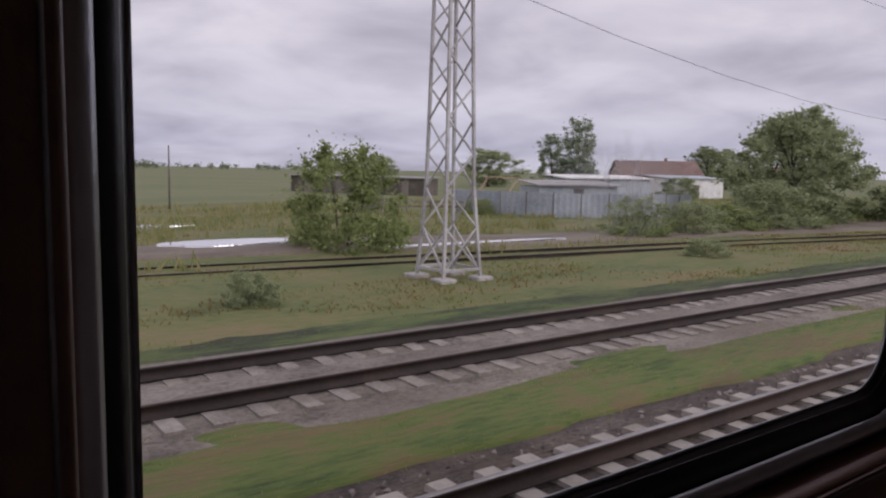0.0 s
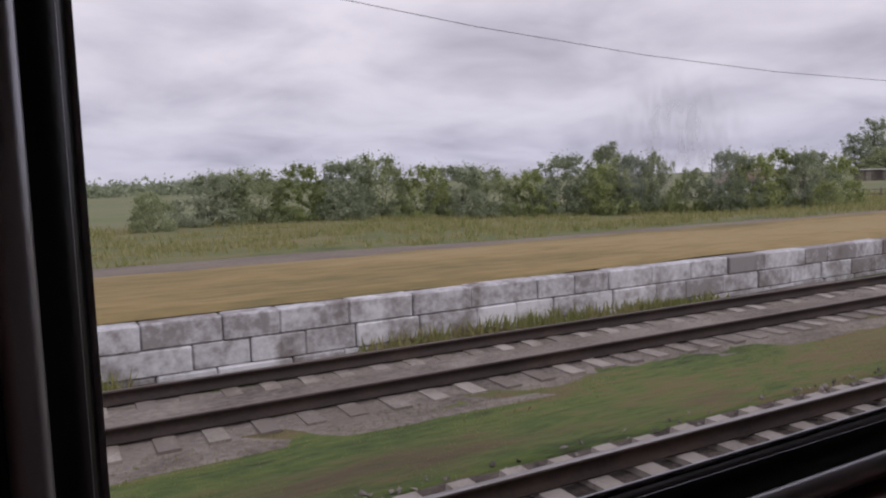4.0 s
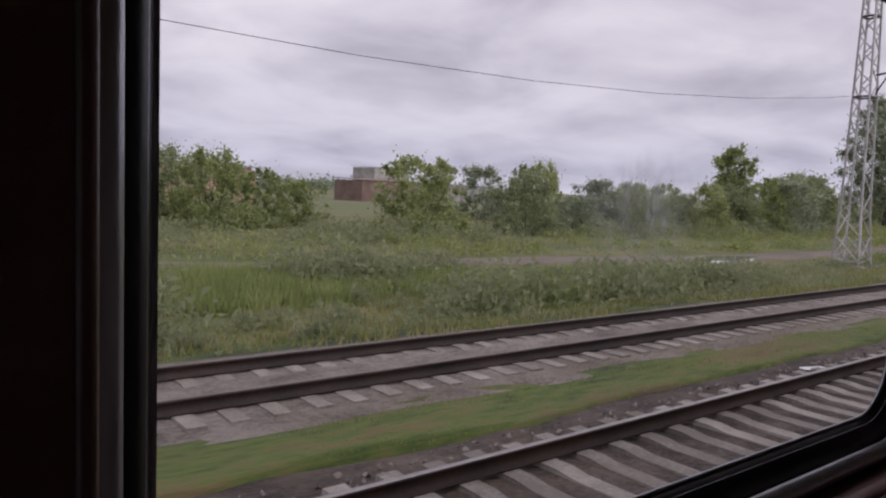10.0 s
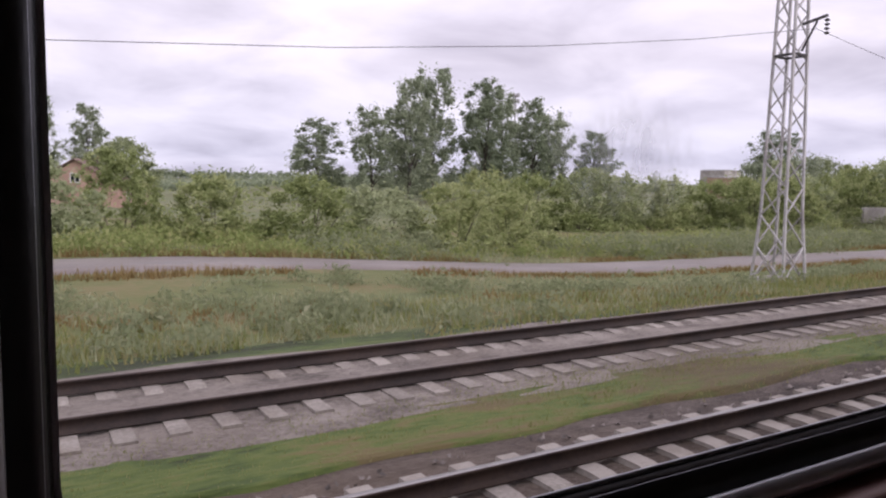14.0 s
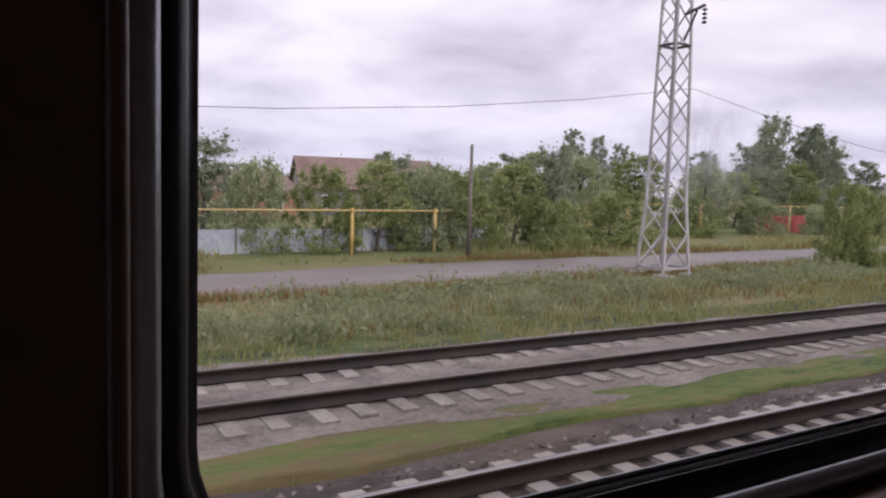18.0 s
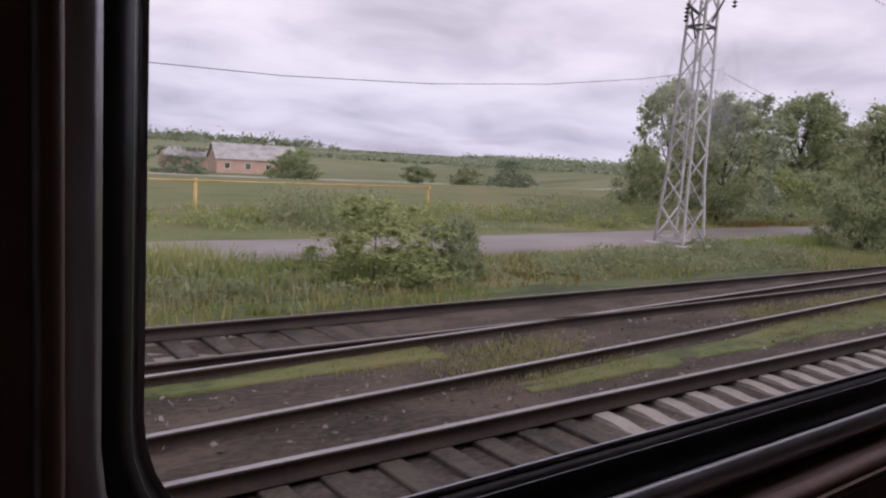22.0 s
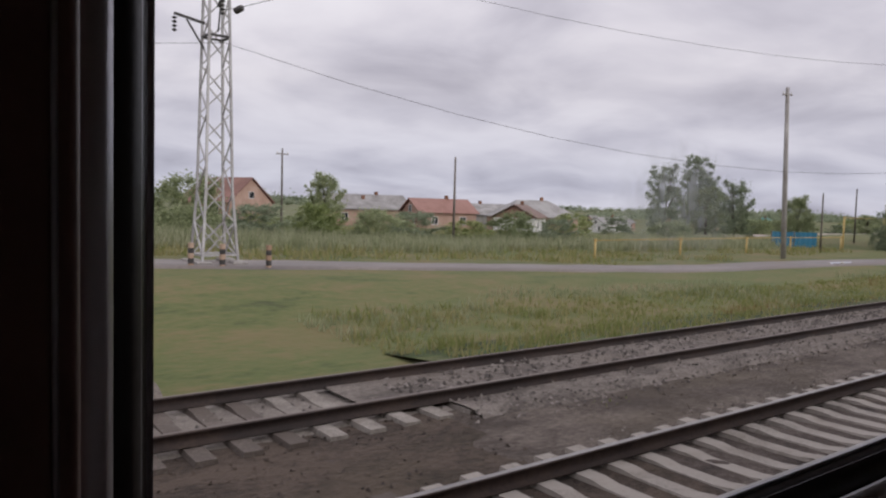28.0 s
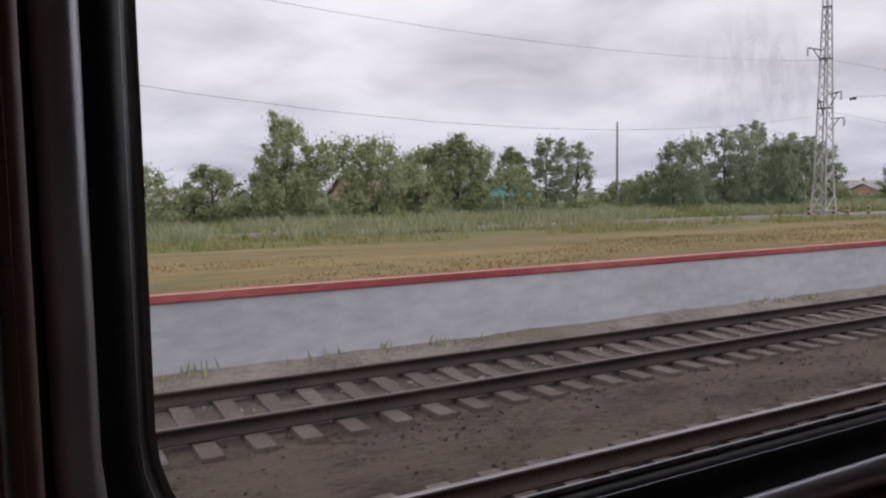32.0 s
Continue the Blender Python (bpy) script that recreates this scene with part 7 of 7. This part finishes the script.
# ---- parked-looking white car on the lane ----
def car(x, y, turn):
    ob = thing("car", "white hatchback with dark side windows and roof rails on the lane", "car", at=pose(x, y, ground_z(x, y) + 0.08, 0, 0, turn) @ Matrix.Scale(1.06, 4))
    # side outline, nose towards -x
    side = [(-2.10, 0.34), (-2.14, 0.52), (-2.10, 0.72), (-1.95, 0.84), (-1.10, 0.98), (-0.35, 1.40), (0.10, 1.47), (0.95, 1.46), (1.55, 1.36), (1.86, 1.05), (2.06, 0.92), (2.10, 0.60), (2.04, 0.34)]
    n = len(side)
    g = Geo()
    lay = []
    for yy, k in ((-0.86, 0.0), (-0.80, 1.0), (0.80, 1.0), (0.86, 0.0)):
        lay.append([(px * (1 if k else 0.985), yy * (1 - 0.16 * max(0, pz - 0.95) / 0.5), pz if k else 0.34 + (pz - 0.34) * 0.985) for px, pz in side])
    v = [p for row in lay for p in row]
    f = [tuple(range(n)), tuple(reversed(range(3 * n, 4 * n)))]
    for r in range(3):
        for i in range(n):
            f.append((r * n + i, (r + 1) * n + i, (r + 1) * n + (i + 1) % n, r * n + (i + 1) % n))
    g.add(v, f)
    put("body", g, M_CARWHITE, ob, bevel=0.02, smooth=False)
    for s in (-1, 1):
        def sy(z):
            return s * (0.875 * (1 - 0.16 * max(0, z - 0.95) / 0.5))
        glass = [(-0.92, 1.03), (-0.28, 1.36), (0.12, 1.40), (0.12, 1.03)], [(0.18, 1.03), (0.18, 1.40), (0.95, 1.38), (1.42, 1.24), (1.52, 1.06)]
        for o in glass:
            m = len(o)
            put("side_window", Geo().add([(px, sy(pz), pz) for px, pz in o] + [(px, sy(pz) - s * 0.03, pz) for px, pz in o], [tuple(range(m)), tuple(reversed(range(m, 2 * m)))] + [(i, i + m, (i + 1) % m + m, (i + 1) % m) for i in range(m)]), M_GLASS, ob)
        put("mirror", Geo().box(-0.80, -0.62, s * 0.88 - 0.02, s * 0.88 + s * 0.16, 0.98, 1.12), M_CARWHITE, ob, bevel=0.03)
        put("roof_rail", Geo().beam((-0.25, s * 0.62, 1.51), (1.2, s * 0.62, 1.50), 0.04), M_SILVER, ob)
        put("door_handle", Geo().box(0.0, 0.16, s * 0.872, s * 0.895, 0.90, 0.93), M_SILVER, ob)
        put("headlight", Geo().box(-2.08, -1.78, s * 0.70 - 0.12, s * 0.70 + 0.12, 0.66, 0.80), M_SILVER, ob, bevel=0.04)
        put("tail_light", Geo().box(1.92, 2.09, s * 0.70 - 0.13, s * 0.70 + 0.13, 0.86, 1.04), M_RED, ob, bevel=0.03)
        for wx in (-1.32, 1.28):
            wh = put("wheel", Geo().tube([(wx, s * 0.68, 0.31), (wx, s * 0.88, 0.31)], 0.315, 20), M_DARKSTEEL, ob)
            put("rim", Geo().tube([(wx, s * 0.872, 0.31), (wx, s * 0.895, 0.31)], [0.21, 0.17], 12), M_SILVER, wh)
            put("wheel_arch", Geo().tube([(wx, s * 0.70, 0.34), (wx, s * 0.868, 0.34)], 0.37, 20), M_DARKSTEEL, ob)
    ws = [(-1.06, 1.02), (-0.40, 1.40)]
    put("windscreen", Geo().add([(ws[0][0], -0.70, ws[0][1]), (ws[0][0], 0.70, ws[0][1]), (ws[1][0], 0.60, ws[1][1]), (ws[1][0], -0.60, ws[1][1]), (ws[0][0] - 0.03, -0.70, ws[0][1] + 0.03), (ws[0][0] - 0.03, 0.70, ws[0][1] + 0.03), (ws[1][0] - 0.03, 0.60, ws[1][1] + 0.03), (ws[1][0] - 0.03, -0.60, ws[1][1] + 0.03)], [(4, 5, 6, 7), (0, 3, 2, 1), (0, 1, 5, 4), (1, 2, 6, 5), (2, 3, 7, 6), (3, 0, 4, 7)]), M_GLASS, ob)
    put("grille", Geo().box(-2.17, -2.08, -0.45, 0.45, 0.56, 0.68), M_DARKSTEEL, ob, bevel=0.02)
    put("number_plate", Geo().box(-2.18, -2.12, -0.26, 0.26, 0.42, 0.53), M_WHITE, ob)


M_CARWHITE = mat("white_car_paint", [(0.72, 0.73, 0.75), (0.80, 0.81, 0.83)], big=0.7, small=4, rough=0.25, bump=0.0)
car(-302.9, 24.9, 5)


# ---- fences and gas pipe of the village ----
slab_fence("red_sheet_fence", "dark red corrugated garden fence", "fence", [(-383.5, 45.5), (-375.5, 34.5)], 1.55, M_FENCERED)
slab_fence("red_sheet_fence", "dark red corrugated garden fence", "fence", [(-415, 39.0), (-408.6, 38.8)], 1.5, M_FENCERED)
slab_fence("grey_sheet_fence", "blue-grey corrugated garden fence", "fence", [(-487, 28.6), (-462.5, 29.4)], 1.05, M_FENCEGREY)
slab_fence("grey_sheet_fence", "pale grey corrugated garden fence", "fence", [(-462, 29.6), (-446.5, 31.5)], 1.05, M_FENCEGREY)
slab_fence("blue_sheet_fence", "bright blue corrugated garden fence", "fence", [(-660.2, 38.6), (-656.2, 36.2)], 1.5, M_FENCEBLUE)
slab_fence("dark_sheet_fence", "dark brown plank fence at the platform end", "fence", [(-826, 58), (-812, 56.5)], 1.5, M_WOODGREY, wave=False)


def gas_pipe(pts, h, label, posts=None):
    """A thin yellow gas pipe on yellow posts along pts of (x, y)."""
    ob = thing("gas_pipe", label, "gas pipe", "gas pipes")
    top = [Vector((x, y, ground_z(x, y) + h)) for x, y in pts]
    put("pipe", Geo().tube(top, 0.032, 8), M_YELLOW, ob, smooth=True)
    for p in top:
        put("post", Geo().tube([p - Vector((0, 0, h + 0.3)), p + Vector((0, 0, 0.10))], 0.075, 10), M_YELLOW, ob, "yellow steel post", smooth=True)
        put("clamp", Geo().box(p.x - 0.09, p.x + 0.09, p.y - 0.1, p.y + 0.06, p.z - 0.06, p.z + 0.06), M_YELLOW, ob)


gas_pipe([(-514, 27.4), (-504.3, 27.8), (-494.3, 28.2), (-489.8, 26.4), (-480.4, 27.0), (-475.4, 27.7), (-470.4, 28.0), (-466.2, 27.2)], 1.72, "thin yellow gas pipe on stout yellow posts along the lane")
gas_pipe([(-466.0, 28.6), (-455.6, 28.6), (-451.4, 29.0), (-446, 33.5), (-436, 36.0)], 1.85, "yellow gas pipe on posts in front of gardens")
gas_pipe([(-431, 37.6), (-424, 37.2), (-414, 36.8), (-405, 37.6), (-394, 39.6), (-386, 44.5)], 2.2, "yellow gas pipe above the hedges")
gas_pipe([(-602, 29.6), (-596.7, 29.0), (-586, 29.4), (-574, 30.0), (-562, 30.6), (-550, 31.2)], 1.25, "yellow gas pipe on low posts in the long grass")
gas_pipe([(-692, 32.6), (-683, 32.6), (-674, 32.9), (-666, 33.6), (-662, 33.0), (-658.2, 33.0)], 1.15, "yellow gas pipe on low posts behind the lane")
gas_pipe([(-657.8, 33.0), (-648, 33.6)], 2.95, "raised yellow gas pipe over a garden entrance")
gas_pipe([(-626, 30.0), (-617, 29.8), (-608, 29.8)], 1.3, "yellow gas pipe behind the thicket")
ob = thing("garden_gate", "white metal garden gate panel between posts", "gate", at=pose(-449.5, 31.6, -0.4))
for i in range(3):
    put("panel", Geo().box(-1.6 + 1.1 * i, -0.6 + 1.1 * i, -0.03, 0.03, 0.15, 0.75), M_WHITE, ob, bevel=0.01)
put("top_rail", Geo().beam((-2.2, 0, 1.5), (2.4, 0, 1.5), 0.06), M_CREAM, ob)
for dx in (-2.2, 0.2, 2.4):
    put("post", Geo().beam((dx, 0, -0.2), (dx, 0, 1.5), 0.09), M_YELLOW, ob)


# ---- signals and trackside boxes ----
M_BOXGREY = mat("blue_grey_box_paint", [(0.28, 0.31, 0.35), (0.38, 0.415, 0.455), (0.46, 0.495, 0.53)], big=0.9, small=9, rough=0.6, bump=0.1, dirt=(0.13, 0.11, 0.10), dirt_scale=1.6, dirt_amount=0.6)


def track_box(x, y, w=0.55, d=0.4, h=0.38, material=None, label="grey painted trackside relay box with a sloping lid", z=-0.42, turn=0):
    ob = thing("relay_box", label, "relay box", "relay boxes", at=pose(x, y, z, 0, 0, turn))
    put("body", Geo().box(-w / 2, w / 2, -d / 2, d / 2, 0.1, h), material or M_BOXGREY, ob, bevel=0.02)
    put("lid", Geo().prism_x([(-d / 2 - 0.04, h + 0.004), (d / 2 + 0.04, h + 0.004), (d / 2 + 0.02, h + 0.07), (0, h + 0.10), (-d / 2 - 0.02, h + 0.05)], -w / 2 - 0.04, w / 2 + 0.04), M_BOXGREY, ob, bevel=0.01)
    for dx in (-w / 3, w / 3):
        put("foot", Geo().box(dx - 0.05, dx + 0.05, -0.06, 0.06, -0.12, 0.1), M_DARKSTEEL, ob)


track_box(-516.2, 8.15, 0.5, 0.45, 0.5)
track_box(-510.6, 8.3, 0.42, 0.4, 0.42)
track_box(-536.9, 8.0, 0.75, 0.5, 0.48)
track_box(-534.1, 8.0, 0.55, 0.45, 0.42)
track_box(-538.6, 7.9, 0.36, 0.3, 0.26)
track_box(-541.8, 7.3, 0.4, 0.3, 0.22)
track_box(-543.6, 6.9, 0.5, 0.3, 0.16)
track_box(-565.6, 4.9 + 2.3, 0.3, 0.3, 0.2)
track_box(-608.9, 7.4, 0.9, 0.5, 0.34, label="grey point machine beside the near track")
track_box(-616.0, 7.0, 0.95, 0.55, 0.4, label="grey point machine beside the near track")
track_box(-617.6, 7.8, 0.5, 0.35, 0.3)
track_box(-610.3, 8.3, 0.5, 0.35, 0.22)
track_box(-682.2, 7.5, 0.6, 0.5, 0.62, label="grey cable box with a pale lid beside the track")
track_box(-681.5, 7.3, 0.55, 0.5, 0.7, label="grey cable box with a pale lid beside the track")
tagged(put("red_can", Geo().tube([(-682.0, 7.0, -0.4), (-682.0, 7.0, 0.02)], 0.16, 14), M_RED), "rusty red drum standing beside the cable boxes", "drum")
for i in range(6):
    track_box(-616.6 + 0.02 * i, 4.6 + 0.2 * i, 0.20, 0.13, 0.13, M_BOXGREY, "small white insulated tie plate across the turnout", z=-0.2)


def signal(x, y, h, heads, label, ladder=True, paint=None, r=0.1):
    ob = thing("railway_signal", label, "signal", "railway signals", at=pose(x, y, -0.45))
    put("base", Geo().box(-0.42, 0.42, -0.3, 0.3, 0, 0.22), M_WHITE, ob, bevel=0.03)
    put("pedestal", Geo().tube([(0, 0, 0.224), (0, 0, 0.8)], [0.2, 0.15], 12), M_FENCEGREY, ob)
    put("mast", Geo().tube([(0, 0, 0.8), (0, 0, h)], [r * 1.05, r * 0.9], 12), paint or M_STEEL, ob, smooth=True)
    if ladder:
        lad = put("ladder", Geo().beam((-0.42, 0.02, 0.5), (-0.25, 0.02, h - 0.4), 0.04).beam((-0.42, 0.34, 0.5), (-0.25, 0.34, h - 0.4), 0.03), M_STEEL, ob)
        for k in range(int(h / 0.35) - 2):
            z = 0.7 + 0.35 * k
            xx = -0.42 + 0.17 * (z - 0.5) / (h - 0.9)
            put("rung", Geo().beam((xx, 0.02, z), (xx, 0.34, z), 0.02), M_STEEL, lad)
    for k in range(heads):
        z = h - 0.6 - 0.62 * k
        hd = put("signal_head", Geo().box(-0.16, 0.16, -0.22, 0.22, z - 0.28, z + 0.28), M_DARKSTEEL, ob, bevel=0.03)
        put("hood", Geo().tube([(0.16, 0, z), (0.42, 0, z - 0.02)], [0.14, 0.16], 10), M_DARKSTEEL, hd)
    return ob


signal(-514.6, 12.7, 5.5, 0, "slim white signal post with a short crossbar beside the track", ladder=False, paint=M_WHITE, r=0.15)
tagged(put("crossbar", Geo().beam((-515.1, 12.6, 4.6), (-514.1, 12.6, 4.6), 0.06), M_STEEL), "", "")
bpy.data.objects["crossbar"].parent = bpy.data.objects["railway_signal"]
bpy.data.objects["crossbar"].matrix_parent_inverse = pose(-514.6, 12.6, -0.45).inverted()
signal(-532.6, 7.75, 8.2, 4, "tall grey colour-light signal with ladder and dark lamp heads")
tagged(put("signal_cable_drum", Geo().tube([(-531.6, 7.2, -0.15), (-531.2, 7.2, -0.15)], 0.25, 14), M_BOXGREY), "blue-grey painted cable sleeve beside the signal", "cable drum")
signal(-599.0, 11.9, 2.0, 1, "short red and white dwarf signal beyond the far track", ladder=False)


# ---- grey rendered shed ----
relay_house = thing("relay_house", "grey rendered flat-roofed railway hut with a taller white part", "hut")
put("low_wall", Geo().box(-658.4, -654.6, 15.7, 21.4, -0.6, 3.0), M_RENDER, relay_house, bevel=0.03)
put("low_roof", Geo().box(-658.58, -654.4, 15.52, 21.58, 3.004, 3.10), M_SLATE, relay_house, "dark felt roof slab with a thin drip edge", bevel=0.02)
put("tall_wall", Geo().box(-654.6, -652.2, 15.7, 21.4, -0.6, 4.35), M_RENDER, relay_house, bevel=0.03)
put("tall_band", Geo().box(-654.64, -652.14, 15.66, 21.44, 3.2, 4.35), M_WHITE, relay_house, "whitewashed upper band", bevel=0.02)
put("cornice", Geo().box(-654.76, -652.04, 15.52, 21.58, 4.36, 4.47), M_WHITE, relay_house, bevel=0.03)
put("tall_roof", Geo().box(-654.82, -651.98, 15.46, 21.64, 4.474, 4.53), M_SLATE, relay_house, bevel=0.02)
put("vent", Geo().box(-658.43, -658.40, 17.0, 17.4, 2.5, 2.68), M_DARKSTEEL, relay_house)
put("wall_cable", Geo().tube([(-658.42, 15.9, 2.84), (-658.42, 18.5, 2.74), (-658.42, 21.2, 2.86)], 0.015, 5), M_DARKSTEEL, relay_house)


# ---- timber and rail piles ----
def pile(x, y, n, length, turn, label, seed, material=None):
    r = random.Random(seed)
    ob = thing("sleeper_pile", label, "timber pile", at=pose(x, y, ground_z(x, y) + 0.02, 0, 0, turn))
    for i in range(n):
        lv, k = divmod(i, 3)
        put("timber", Geo().box(-length / 2, length / 2, -0.12, 0.12, 0, 0.17), material or M_TIMBER, ob, bevel=0.015, at=pose(r.uniform(-0.5, 0.5), -0.35 + 0.3 * k + r.uniform(-0.05, 0.05), 0.18 * lv, 0, r.uniform(-2, 2), r.uniform(-6, 6)))


pile(-666.0, 14.9, 9, 3.0, -8, "pile of black tarred sleepers on the grass", 1)
pile(-664.8, 15.2, 3, 2.6, 14, "black tarred sleepers on the grass", 2)
pile(-637.4, 13.7, 8, 1.7, 4, "pile of black timber offcuts beside the track", 3)
pile(-642.1, 14.1, 2, 4.6, 1, "long black beams lying in the grass", 4)
pile(-628, 15.5, 2, 5.0, 0, "long black beams lying in the grass", 5)
pile(-646.0, 16.0, 6, 1.8, 6, "low stack of black sleepers by the hut", 6)
tagged(put("litter", Geo().box(-0.22, 0.22, -0.1, 0.1, 0, 0.05), M_WHITE, at=pose(-292.8, 7.2, -0.36, 3, 5, 20), bevel=0.02), "scrap of white plastic litter between the tracks", "litter")
tagged(put("litter", Geo().box(-0.3, 0.3, -0.08, 0.08, 0, 0.04), M_WHITE, at=pose(-247.2, 6.5, -0.26, 0, 3, -10), bevel=0.02), "scrap of white plastic litter on the ballast", "litter")
tagged(put("litter", Geo().box(-0.2, 0.2, -0.1, 0.1, 0, 0.05), M_WHITE, at=pose(-420.5, 6.6, -0.26, 0, 3, 30), bevel=0.02), "scrap of white plastic litter on the ballast", "litter")

# ---- floodlight mast, wall stub and far track beyond the hedges ----
fm_ob = thing("floodlight_mast", "tall thin floodlight mast with a round gallery far off", "mast", at=pose(-267, 132, -0.6))
put("shaft", Geo().tube([(0, 0, 0), (0, 0, 22.4)], [0.28, 0.16], 10), M_STEEL, fm_ob, smooth=True)
for k, z in enumerate((20.4, 21.6)):
    put("gallery", Geo().tube([(0, 0, z), (0, 0, z + 0.25)], [0.85, 0.95], 12), M_STEEL, fm_ob)
    for j in range(5):
        a = 1.2566 * j
        put("floodlight", Geo().box(-0.25, 0.25, -0.2, 0.2, 0, 0.45), M_STEEL, fm_ob, at=pose(0.75 * math.cos(a), 0.75 * math.sin(a), z + 0.255, 0, 0, math.degrees(a)))
tagged(put("wall_stub", Geo().box(-2.6, 2.6, -0.15, 0.15, 0, 1.5), M_CONCRETE, at=pose(-289.5, 40.6, ground_z(-289.5, 40.6) - 0.05, 0, 0, -6), bevel=0.03), "low grey concrete wall in front of the thicket", "wall")
road_strip("far_track_road", "pale sandy track across the valley", lambda x: 78 + 0.25 * (x + 560), -440, -640, 2.6, M_SAND, 0.12, 4.0)
track_box(-646.69, 5.84, 0.26, 0.10, 0.14, M_WHITE, "white painted rail joint clamp beside the near rail", z=-0.24)
track_box(-641.92, 5.80, 0.26, 0.10, 0.14, M_WHITE, "white painted rail joint clamp beside the near rail", z=-0.24)

# thin pole with a white board beside the mast at the turning
cross_pole = thing("barrier_post", "thin grey steel pole with a white barred board near its foot", "post", at=pose(-278.0, 17.5, -0.45))
put("pole", Geo().tube([(0, 0, -0.2), (0, 0, 6.5)], [0.055, 0.045], 10), M_STEEL, cross_pole, smooth=True)
for bz in (1.42, 1.58):
    put("rail", Geo().box(-0.95, 0.7, -0.09, -0.06, bz, bz + 0.09), M_WHITEWASH, cross_pole, "white painted rail", bevel=0.008)
put("end_post", Geo().box(0.6, 0.68, -0.055, 0.0, -0.1, 1.75), M_WHITEWASH, cross_pole, bevel=0.01)
